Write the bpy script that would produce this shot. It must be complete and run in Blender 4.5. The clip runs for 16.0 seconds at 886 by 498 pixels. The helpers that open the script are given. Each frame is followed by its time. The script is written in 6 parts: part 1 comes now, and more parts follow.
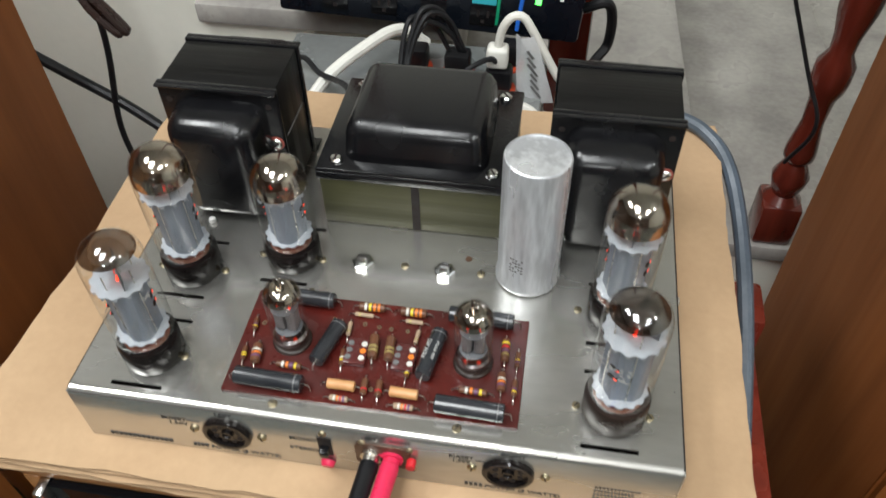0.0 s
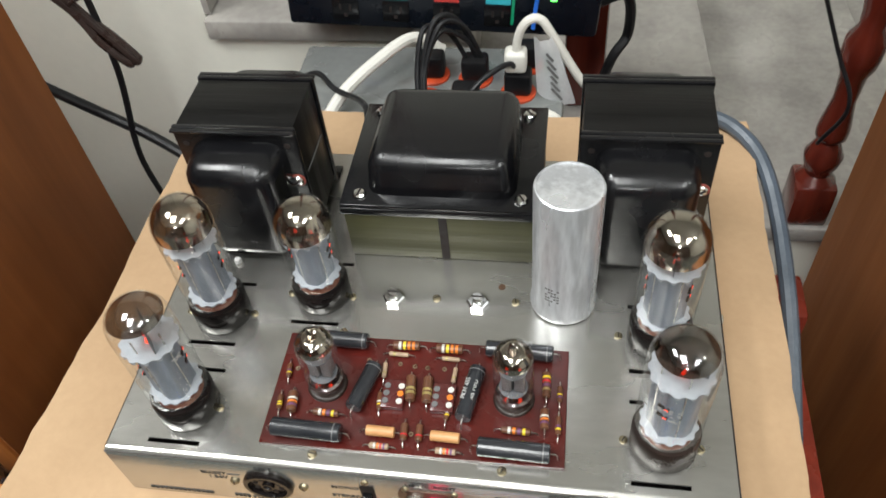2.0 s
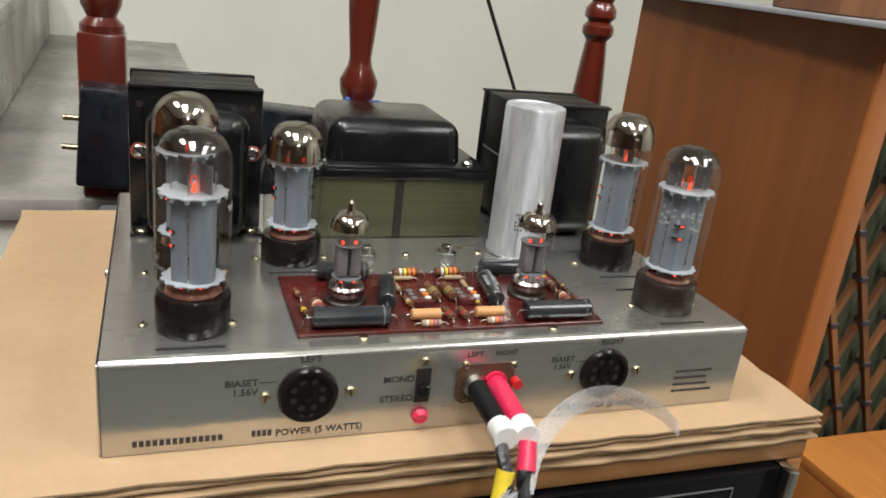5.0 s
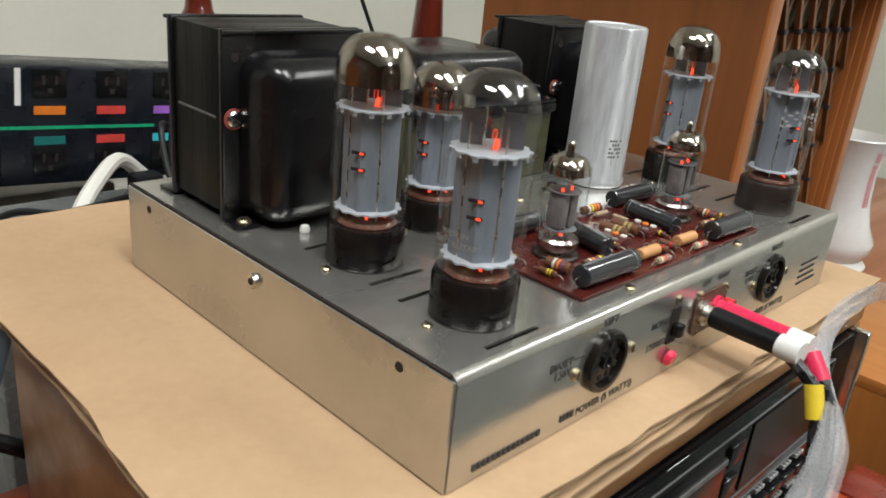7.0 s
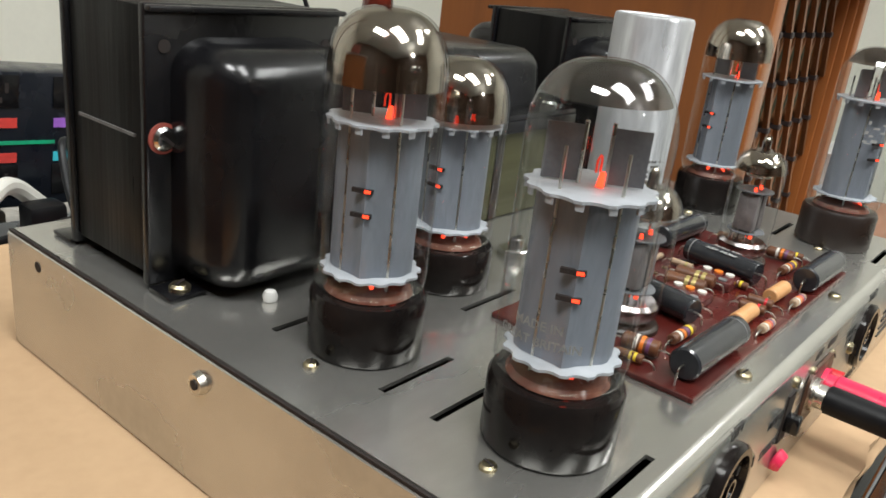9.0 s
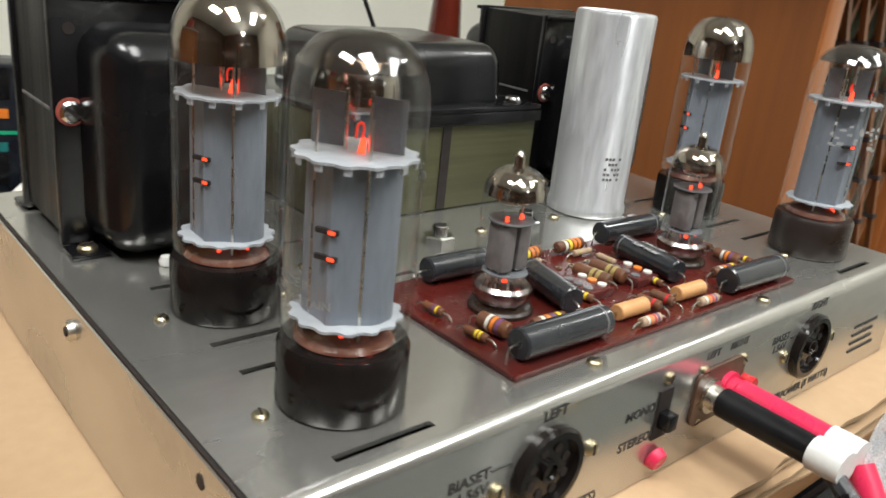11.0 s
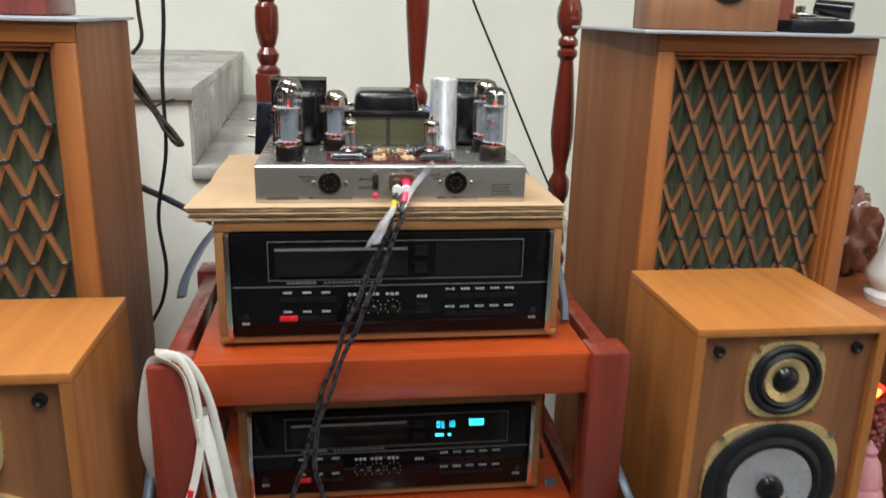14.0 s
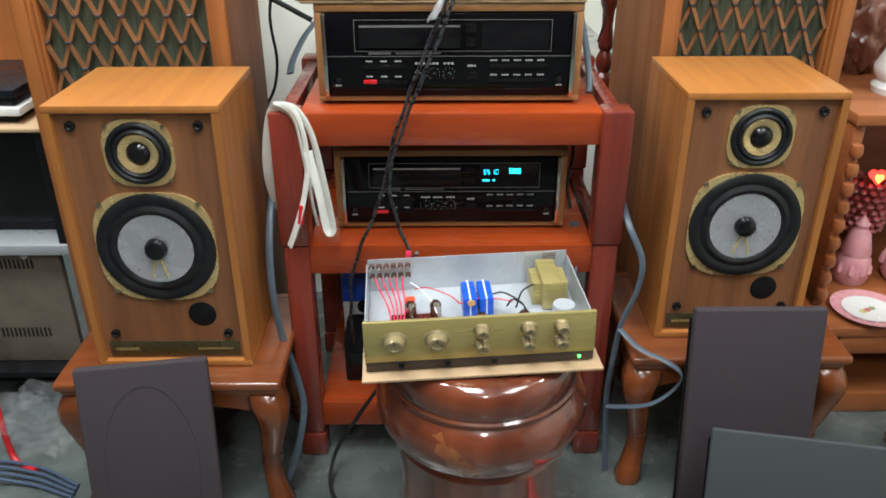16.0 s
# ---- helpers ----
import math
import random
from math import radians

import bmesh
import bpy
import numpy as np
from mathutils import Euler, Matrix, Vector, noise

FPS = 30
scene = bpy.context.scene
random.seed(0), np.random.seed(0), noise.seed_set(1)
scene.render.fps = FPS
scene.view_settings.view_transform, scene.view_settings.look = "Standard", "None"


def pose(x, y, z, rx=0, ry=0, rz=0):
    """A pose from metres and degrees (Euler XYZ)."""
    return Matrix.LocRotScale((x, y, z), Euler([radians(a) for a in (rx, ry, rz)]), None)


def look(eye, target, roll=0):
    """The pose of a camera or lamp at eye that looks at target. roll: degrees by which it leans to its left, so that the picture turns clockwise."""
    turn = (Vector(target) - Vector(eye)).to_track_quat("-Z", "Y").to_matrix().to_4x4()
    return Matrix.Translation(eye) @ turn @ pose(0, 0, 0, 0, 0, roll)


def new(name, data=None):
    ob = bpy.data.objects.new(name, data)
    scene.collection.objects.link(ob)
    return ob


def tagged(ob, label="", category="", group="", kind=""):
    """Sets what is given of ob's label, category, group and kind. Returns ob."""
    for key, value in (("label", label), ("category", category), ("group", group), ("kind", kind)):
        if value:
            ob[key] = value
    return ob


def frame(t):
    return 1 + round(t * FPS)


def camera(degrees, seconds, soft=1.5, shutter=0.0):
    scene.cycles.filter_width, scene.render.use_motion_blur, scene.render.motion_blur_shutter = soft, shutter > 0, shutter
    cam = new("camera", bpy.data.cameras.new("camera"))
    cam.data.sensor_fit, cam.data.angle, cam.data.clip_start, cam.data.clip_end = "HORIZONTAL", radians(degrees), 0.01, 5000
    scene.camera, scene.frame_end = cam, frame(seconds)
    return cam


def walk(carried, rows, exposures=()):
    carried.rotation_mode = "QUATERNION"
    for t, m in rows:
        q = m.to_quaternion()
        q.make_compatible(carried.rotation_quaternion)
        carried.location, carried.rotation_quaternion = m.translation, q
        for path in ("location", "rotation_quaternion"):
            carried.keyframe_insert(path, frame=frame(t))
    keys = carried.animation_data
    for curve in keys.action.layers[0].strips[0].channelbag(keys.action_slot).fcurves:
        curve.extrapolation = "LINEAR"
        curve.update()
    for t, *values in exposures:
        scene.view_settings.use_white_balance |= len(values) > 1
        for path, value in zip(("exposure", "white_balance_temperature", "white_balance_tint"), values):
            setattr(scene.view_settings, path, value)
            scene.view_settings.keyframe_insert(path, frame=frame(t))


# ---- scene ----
cam = camera(58.2, 16.0, soft=1.6, shutter=0.3)
PATH = [
    (0, (0.081, -0.198, 1.517), (-0.158, 1.135, 0.039), -1.3),
    (0.5, (0.069, -0.145, 1.541), (-0.172, 1.097, -0.016), -1.7),
    (1, (0.069, -0.123, 1.532), (-0.191, 1.036, -0.085), -3.7),
    (1.5, (0.073, -0.122, 1.53), (-0.224, 1.031, -0.086), -6.2),
    (2, (0.073, -0.167, 1.528), (-0.222, 1.119, 0.016), -6.9),
    (2.5, (0.032, -0.261, 1.494), (-0.171, 1.254, 0.2), -3.1),
    (3, (0.005, -0.324, 1.437), (-0.009, 1.363, 0.364), 2.3),
    (3.2, (0.01, -0.331, 1.421), (0.012, 1.402, 0.422), 2.6),
    (5.5, (-0.208, -0.297, 1.294), (0.667, 1.377, 0.636), 6.7),
    (6, (-0.266, -0.246, 1.274), (0.76, 1.309, 0.548), 6.5),
    (6.5, (-0.294, -0.196, 1.275), (0.884, 1.243, 0.539), 5.9),
    (7, (-0.333, -0.148, 1.283), (1.017, 1.135, 0.556), 5.7),
    (7.5, (-0.334, -0.08, 1.264), (1.096, 1.12, 0.547), 6.4),
    (8, (-0.312, -0.048, 1.261), (1.161, 1.118, 0.574), 7.2),
    (10.5, (-0.253, -0.07, 1.256), (1.228, 1.087, 0.571), 5.7),
    (11, (-0.229, -0.117, 1.259), (1.032, 1.279, 0.58), 6.1),
    (11.5, (-0.196, -0.199, 1.276), (0.856, 1.387, 0.66), 5.8),
    (12, (-0.169, -0.343, 1.324), (0.676, 1.394, 0.803), 4.9),
    (12.5, (-0.142, -0.477, 1.336), (0.445, 1.363, 0.816), 3.6),
    (13, (-0.098, -0.633, 1.337), (0.259, 1.261, 0.802), 2.8),
    (13.5, (-0.077, -0.775, 1.33), (0.193, 1.135, 0.8), 1.8),
    (14, (-0.066, -0.954, 1.329), (0.192, 0.946, 0.761), 1.4),
    (14.5, (-0.058, -1.095, 1.334), (0.144, 0.781, 0.672), 1.3),
    (15, (-0.03, -1.169, 1.315), (0.076, 0.685, 0.572), 1.9),
    (15.5, (-0.015, -1.226, 1.307), (0.041, 0.588, 0.467), 2.3),
    (16, (-0.02, -1.298, 1.311), (-0.008, 0.482, 0.4), -0.1),
]
walk(cam, [(t, look(eye, target, roll)) for t, eye, target, roll in PATH],
     exposures=[(0.0, -0.50, 6350, 10), (1.5, -0.38, 6450, 10), (3.0, -0.40, 6400, 10), (5.5, -0.45, 6600, 10), (7.0, -0.50, 6500, 10), (8.0, -0.40, 6450, 10), (10.5, -0.20, 6550, 10), (11.5, -0.32, 6500, 10), (12.0, -0.40, 6450, 10), (12.5, -0.40, 6600, 11), (13.5, -0.24, 6400, 11), (14.0, -0.08, 6300, 10), (15.0, 0.12, 6200, 9), (16.0, 0.16, 6150, 6)])

# ---- light: unseen lamps at the ceiling, with added fill lamps ----
world = bpy.data.worlds.new("room_air")
scene.world = world
world.use_nodes = True
world.node_tree.nodes["Background"].inputs[0].default_value = (0.8, 0.85, 0.9, 1)
world.node_tree.nodes["Background"].inputs[1].default_value = 0.25


def area_lamp(name, place, target, sx, sy, watts, colour):
    data = bpy.data.lights.new(name, "AREA")
    data.shape, data.size, data.size_y, data.energy, data.color = "RECTANGLE", sx, sy, watts, colour
    ob = new(name, data)
    ob.matrix_world = look(place, target)
    return ob


def bulb(name, place, watts, colour, radius):
    data = bpy.data.lights.new(name, "POINT")
    data.energy, data.color, data.shadow_soft_size = watts, colour, radius
    ob = new(name, data)
    ob.location = place
    return ob


area_lamp("unseen_ceiling_lamp", (-0.3, -1.0, 3.15), (-0.3, -1.0, 0), 0.6, 1.4, 60, (0.955, 0.97, 0.95))
area_lamp("unseen_ceiling_lamp", (1.3, -1.4, 3.15), (1.3, -1.4, 0), 0.6, 1.4, 44, (0.955, 0.97, 0.95))
# added from the left to brighten the stairs and the wall behind
area_lamp("unseen_ceiling_lamp", (-1.1, -0.05, 3.15), (-1.1, -0.05, 0), 0.4, 0.9, 46, (0.955, 0.97, 0.95))
# two invented fill lamps: the east side, then the low front surfaces
bulb("fill_lamp", (1.7, -0.3, 2.6), 26, (0.955, 0.97, 0.95), 0.08)
bulb("fill_lamp", (0.1, -2.6, 2.5), 46, (0.955, 0.97, 0.95), 0.10)

# ---- materials ----
def nodes_of(name):
    m = bpy.data.materials.new(name)
    m.use_nodes = True
    nt = m.node_tree
    return m, nt, nt.nodes["Principled BSDF"]


def mat(name, c1, c2=None, scale=20.0, rough=0.5, metal=0.0, bump=0.0, stretch=(1, 1, 1), fine=8.0, spread=0.15, coat=0.0, contrast=0.2, vary=0.0, spec=0.5):
    """A surface of two mottled colours with a finer grain in gloss and relief; scale is in features a metre."""
    m, nt, b = nodes_of(name)
    N, L = nt.nodes.new, nt.links.new
    c2 = c2 or tuple(v * 0.8 for v in c1)
    tc, mp = N("ShaderNodeTexCoord"), N("ShaderNodeMapping")
    mp.inputs["Scale"].default_value = stretch
    L(tc.outputs["Object"], mp.inputs["Vector"])
    n1, n2 = N("ShaderNodeTexNoise"), N("ShaderNodeTexNoise")
    for n, s, d in ((n1, scale, 5), (n2, scale * fine, 4)):
        n.inputs["Scale"].default_value, n.inputs["Detail"].default_value = s, d
        L(mp.outputs["Vector"], n.inputs["Vector"])
    both = N("ShaderNodeMath")
    both.operation = "MULTIPLY_ADD"
    L(n2.outputs["Fac"], both.inputs[0])
    both.inputs[1].default_value = 0.35
    L(n1.outputs["Fac"], both.inputs[2])
    ramp = N("ShaderNodeValToRGB")
    ramp.color_ramp.elements[0].position, ramp.color_ramp.elements[1].position = 0.68 - contrast, 0.68 + contrast
    ramp.color_ramp.elements[0].color, ramp.color_ramp.elements[1].color = (*c1, 1), (*c2, 1)
    L(both.outputs[0], ramp.inputs["Fac"])
    colour = ramp.outputs["Color"]
    if vary:
        info, hsv, mr = N("ShaderNodeObjectInfo"), N("ShaderNodeHueSaturation"), N("ShaderNodeMapRange")
        mr.inputs["To Min"].default_value, mr.inputs["To Max"].default_value = 1 - vary, 1 + vary
        L(info.outputs["Random"], mr.inputs["Value"])
        L(mr.outputs["Result"], hsv.inputs["Value"])
        L(colour, hsv.inputs["Color"])
        colour = hsv.outputs["Color"]
    L(colour, b.inputs["Base Color"])
    mr2 = N("ShaderNodeMapRange")
    mr2.inputs["From Min"].default_value, mr2.inputs["From Max"].default_value = 0.3, 0.7
    mr2.inputs["To Min"].default_value, mr2.inputs["To Max"].default_value = max(0.02, rough - spread), min(1, rough + spread)
    L(n1.outputs["Fac"], mr2.inputs["Value"])
    L(mr2.outputs["Result"], b.inputs["Roughness"])
    b.inputs["Metallic"].default_value, b.inputs["Coat Weight"].default_value = metal, coat
    b.inputs["Coat Roughness"].default_value, b.inputs["Specular IOR Level"].default_value = 0.12, spec
    if bump:
        bp = N("ShaderNodeBump")
        bp.inputs["Strength"].default_value, bp.inputs["Distance"].default_value = bump, 0.002
        L(n2.outputs["Fac"], bp.inputs["Height"])
        L(bp.outputs["Normal"], b.inputs["Normal"])
    return m


def wood(name, c1, c2, along="z", rough=0.4, coat=0.0, rings=38.0, contrast=0.22, vary=0.0, bump=0.08):
    stretch = {"x": (0.07, 1, 1), "y": (1, 0.07, 1), "z": (1, 1, 0.07)}[along]
    return mat(name, c1, c2, scale=rings, rough=rough, stretch=stretch, fine=5, coat=coat, contrast=contrast, vary=vary, bump=bump, spread=0.08)


def glow(name, colour, strength):
    m, nt, b = nodes_of(name)
    b.inputs["Base Color"].default_value = (*colour, 1)
    b.inputs["Emission Color"].default_value = (*colour, 1)
    b.inputs["Emission Strength"].default_value = strength
    return m


def glass(name, tint=(0.97, 0.98, 0.98)):
    """A thin glass wall: clear, with the gloss of its faces."""
    m = bpy.data.materials.new(name)
    m.use_nodes = True
    nt = m.node_tree
    nt.nodes.clear()
    N, L = nt.nodes.new, nt.links.new
    out, mix, tr, gl, lw = N("ShaderNodeOutputMaterial"), N("ShaderNodeMixShader"), N("ShaderNodeBsdfTransparent"), N("ShaderNodeBsdfGlossy"), N("ShaderNodeLayerWeight")
    tr.inputs["Color"].default_value = (*tint, 1)
    gl.inputs["Roughness"].default_value = 0.03
    pw, ma = N("ShaderNodeMath"), N("ShaderNodeMath")
    pw.operation, ma.operation = "POWER", "MULTIPLY_ADD"
    lw.inputs["Blend"].default_value = 0.5
    L(lw.outputs["Facing"], pw.inputs[0])
    pw.inputs[1].default_value = 4.0
    L(pw.outputs[0], ma.inputs[0])
    ma.inputs[1].default_value, ma.inputs[2].default_value = 0.55, 0.045
    L(ma.outputs[0], mix.inputs[0])
    L(tr.outputs[0], mix.inputs[1])
    L(gl.outputs[0], mix.inputs[2])
    L(mix.outputs[0], out.inputs["Surface"])
    return m


def smoky(name, colour, thin, rough=0.08):
    """A thin metal film on glass that lets part of the light through."""
    m = bpy.data.materials.new(name)
    m.use_nodes = True
    nt = m.node_tree
    nt.nodes.clear()
    N, L = nt.nodes.new, nt.links.new
    out, mix, tr, gl = N("ShaderNodeOutputMaterial"), N("ShaderNodeMixShader"), N("ShaderNodeBsdfTransparent"), N("ShaderNodeBsdfGlossy")
    tr.inputs["Color"].default_value = (0.42, 0.31, 0.24, 1)
    gl.inputs["Color"].default_value, gl.inputs["Roughness"].default_value = (*colour, 1), rough
    no, mr = N("ShaderNodeTexNoise"), N("ShaderNodeMapRange")
    no.inputs["Scale"].default_value = 120
    mr.inputs["To Min"].default_value, mr.inputs["To Max"].default_value = thin - 0.2, thin + 0.2
    L(no.outputs["Fac"], mr.inputs["Value"])
    L(mr.outputs["Result"], mix.inputs[0])
    L(gl.outputs[0], mix.inputs[1])
    L(tr.outputs[0], mix.inputs[2])
    L(mix.outputs[0], out.inputs["Surface"])
    return m


M = {}
M["wall"] = mat("wall_paint", (0.84, 0.83, 0.74), (0.78, 0.77, 0.69), 3, 0.6, bump=0.05, fine=30)
# invented dark finish for unseen walls, to cut bounce and reflections
M["dark_wall"] = wood("unseen_wall_dark", (0.075, 0.045, 0.03), (0.045, 0.027, 0.018), "z", 0.6, 0, 6)
M["stone"] = mat("stair_stone", (0.42, 0.40, 0.37), (0.25, 0.235, 0.22), 9, 0.35, bump=0.04, fine=12)
M["floor"] = mat("terrazzo", (0.075, 0.09, 0.085), (0.13, 0.145, 0.135), 14, 0.22, fine=14, bump=0.02)
M["ceiling"] = mat("ceiling_paint", (0.75, 0.75, 0.72), (0.7, 0.7, 0.67), 3, 0.8)
M["rack"] = wood("rosewood_red", (0.36, 0.052, 0.009), (0.25, 0.035, 0.007), "x", 0.28, 0.35, 26)
M["rack_post"] = wood("rosewood_dark_red", (0.23, 0.035, 0.020), (0.13, 0.021, 0.013), "z", 0.28, 0.35, 26)
M["baluster"] = wood("lacquered_mahogany", (0.15, 0.022, 0.012), (0.07, 0.011, 0.007), "z", 0.2, 0.5, 22)
M["stool"] = wood("polished_hardwood", (0.20, 0.050, 0.021), (0.065, 0.015, 0.009), "z", 0.12, 0.9, 7, 0.22)
M["table_wood"] = wood("carved_table_wood", (0.23, 0.064, 0.018), (0.115, 0.030, 0.010), "x", 0.22, 0.4, 14)
M["teak"] = wood("teak_veneer", (0.46, 0.178, 0.040), (0.35, 0.125, 0.027), "y", 0.38, 0.1, 40)
M["teak_front"] = wood("walnut_baffle", (0.265, 0.110, 0.045), (0.155, 0.060, 0.025), "z", 0.45, 0, 30)
M["teak_edge"] = wood("teak_edge", (0.42, 0.160, 0.036), (0.30, 0.108, 0.025), "z", 0.4, 0.1, 36)
M["big_side"] = wood("walnut_side", (0.275, 0.092, 0.022), (0.195, 0.064, 0.016), "z", 0.55, 0.0, 30)
M["big_frame"] = wood("walnut_frame", (0.38, 0.130, 0.032), (0.27, 0.088, 0.022), "z", 0.4, 0.1, 30)
M["frame_rail"] = wood("walnut_rail", (0.38, 0.130, 0.032), (0.27, 0.088, 0.022), "x", 0.4, 0.1, 30)
M["lattice"] = wood("lattice_wood", (0.29, 0.125, 0.050), (0.175, 0.073, 0.030), "z", 0.45, 0, 40, vary=0.25)
M["cloth"] = mat("green_grille_cloth", (0.095, 0.108, 0.066), (0.045, 0.053, 0.034), 60, 0.9, stretch=(1, 1, 0.1), bump=0.3)
M["cdwood"] = wood("cabinet_walnut", (0.36, 0.17, 0.06), (0.26, 0.115, 0.04), "x", 0.42, 0.05, 36)
M["card"] = mat("cardboard", (0.49, 0.335, 0.20), (0.42, 0.28, 0.165), 10, 0.85, bump=0.08, fine=20, spec=0.2)
M["card_edge"] = mat("cardboard_edge", (0.42, 0.29, 0.16), (0.22, 0.14, 0.075), 110, 0.9, stretch=(1, 1, 0.6), bump=0.4)
M["black_glass"] = mat("black_glass", (0.003, 0.003, 0.0035), (0.005, 0.005, 0.006), 5, 0.06, spread=0.02, spec=0.22)
M["black"] = mat("black_plastic", (0.005, 0.005, 0.006), (0.009, 0.009, 0.010), 40, 0.45, bump=0.03, spec=0.25)
M["black_gloss"] = mat("black_gloss", (0.005, 0.005, 0.006), (0.009, 0.009, 0.010), 40, 0.18, spread=0.06, spec=0.35)
M["chrome"] = mat("chrome", (0.75, 0.75, 0.74), (0.62, 0.62, 0.6), 60, 0.16, 1.0, spread=0.06)
M["alu"] = mat("brushed_aluminium", (0.62, 0.63, 0.64), (0.5, 0.51, 0.52), 40, 0.32, 1.0, stretch=(1, 1, 0.1), bump=0.04)
M["white"] = mat("white_plastic", (0.75, 0.74, 0.68), (0.66, 0.65, 0.6), 30, 0.5)
M["label"] = mat("white_label", (0.78, 0.78, 0.76), (0.7, 0.7, 0.68), 100, 0.5)
M["white_print"] = mat("white_print", (0.44, 0.44, 0.43), (0.34, 0.34, 0.33), 200, 0.6)
M["grey_line"] = mat("grey_print", (0.16, 0.16, 0.16), (0.12, 0.12, 0.12), 200, 0.5)
M["red"] = mat("red_plastic", (0.6, 0.02, 0.03), (0.5, 0.015, 0.02), 60, 0.35)
M["pink"] = mat("magenta_red_plug", (0.75, 0.03, 0.10), (0.62, 0.02, 0.07), 60, 0.35)
M["yellow"] = mat("yellow_tape", (0.8, 0.62, 0.04), (0.7, 0.5, 0.03), 60, 0.45)
M["rubber"] = mat("black_rubber", (0.007, 0.0075, 0.009), (0.012, 0.0125, 0.014), 60, 0.45, bump=0.05, spec=0.35)
M["blue_grey"] = mat("blue_grey_cable", (0.085, 0.108, 0.138), (0.06, 0.078, 0.10), 50, 0.4)
M["gold"] = mat("gold_anodised", (0.47, 0.385, 0.15), (0.38, 0.31, 0.115), 60, 0.36, 0.45, stretch=(0.1, 1, 1))
M["brass_frame"] = mat("brass_frame", (0.78, 0.58, 0.28), (0.66, 0.46, 0.20), 40, 0.30, 0.6)
M["cone"] = mat("grey_cone", (0.62, 0.60, 0.64), (0.52, 0.51, 0.55), 40, 0.3, 0.6, coat=0.3)
M["brass"] = mat("dull_brass_screw", (0.50, 0.44, 0.30), (0.36, 0.31, 0.2), 300, 0.35, 1.0)
M["grille_cloth"] = mat("brown_black_cloth", (0.043, 0.033, 0.038), (0.058, 0.046, 0.051), 400, 0.95, bump=0.4, fine=3, spec=0.2)


# ---- mesh helpers: all coordinates are in the world ----
def thing(name, place, label, category, group="", kind=""):
    ob = new(name)
    ob.location = place
    ob.empty_display_size = 0.02
    return tagged(ob, label, category, group, kind)


def root_place(ob):
    while ob.parent:
        ob = ob.parent
    return Vector(ob.location)


def finish(bm, name, material, smooth=35):
    bmesh.ops.recalc_face_normals(bm, faces=bm.faces)
    me = bpy.data.meshes.new(name)
    bm.to_mesh(me)
    bm.free()
    for m in material if isinstance(material, (list, tuple)) else (material,):
        me.materials.append(m)
    if smooth:
        me.shade_smooth()
        me.set_sharp_from_angle(angle=radians(smooth))
    return me


def part(name, bm, material, parent, label="", smooth=35):
    place = root_place(parent)
    bmesh.ops.translate(bm, verts=bm.verts, vec=-place)
    ob = new(name, finish(bm, name, material, smooth))
    ob.parent = parent
    if parent.parent or parent.type != "EMPTY":
        pass
    return tagged(ob, label)


def solid(name, bm, material, label, category, group="", kind="", smooth=35, origin=None):
    """A thing of one mesh, with its origin at the foot of its box."""
    vs = [v.co for v in bm.verts]
    lo = Vector([min(v[i] for v in vs) for i in range(3)])
    hi = Vector([max(v[i] for v in vs) for i in range(3)])
    base = Vector(origin) if origin else Vector(((lo.x + hi.x) / 2, (lo.y + hi.y) / 2, lo.z))
    bmesh.ops.translate(bm, verts=bm.verts, vec=-base)
    ob = new(name, finish(bm, name, material, smooth))
    ob.location = base
    return tagged(ob, label, category, group, kind)


def B():
    return bmesh.new()


def box(bm, x0, x1, y0, y1, z0, z1, bev=0.0, seg=2, m=None):
    r = bmesh.ops.create_cube(bm, size=1)
    vs = r["verts"]
    bmesh.ops.scale(bm, verts=vs, vec=(x1 - x0, y1 - y0, z1 - z0))
    bmesh.ops.translate(bm, verts=vs, vec=((x0 + x1) / 2, (y0 + y1) / 2, (z0 + z1) / 2))
    if bev:
        es = list({e for v in vs for e in v.link_edges})
        g = bmesh.ops.bevel(bm, geom=es, offset=bev, segments=seg, profile=0.5, affect="EDGES")
        vs = list({v for f in g["faces"] for v in f.verts} | {v for v in vs if v.is_valid})
    if m:
        bmesh.ops.transform(bm, matrix=m, verts=vs)
    return bm


def lathe(bm, profile, centre=(0, 0, 0), seg=32, m=None, mi=0):
    """Turns (radius, height) pairs about a vertical axis at centre; m turns it further first."""
    rings = []
    for r, z in profile:
        if r < 1e-6:
            rings.append([bm.verts.new((0, 0, z))])
        else:
            rings.append([bm.verts.new((r * math.cos(2 * math.pi * i / seg), r * math.sin(2 * math.pi * i / seg), z)) for i in range(seg)])
    for a, b in zip(rings, rings[1:]):
        for i in range(seg):
            j = (i + 1) % seg
            if len(a) == 1 and len(b) == 1:
                continue
            if len(a) == 1:
                f = bm.faces.new((a[0], b[i], b[j]))
            elif len(b) == 1:
                f = bm.faces.new((a[i], a[j], b[0]))
            else:
                f = bm.faces.new((a[i], a[j], b[j], b[i]))
            f.material_index = mi
    vs = [v for ring in rings for v in ring]
    if m:
        bmesh.ops.transform(bm, matrix=m, verts=vs)
    bmesh.ops.translate(bm, verts=vs, vec=centre)
    return bm


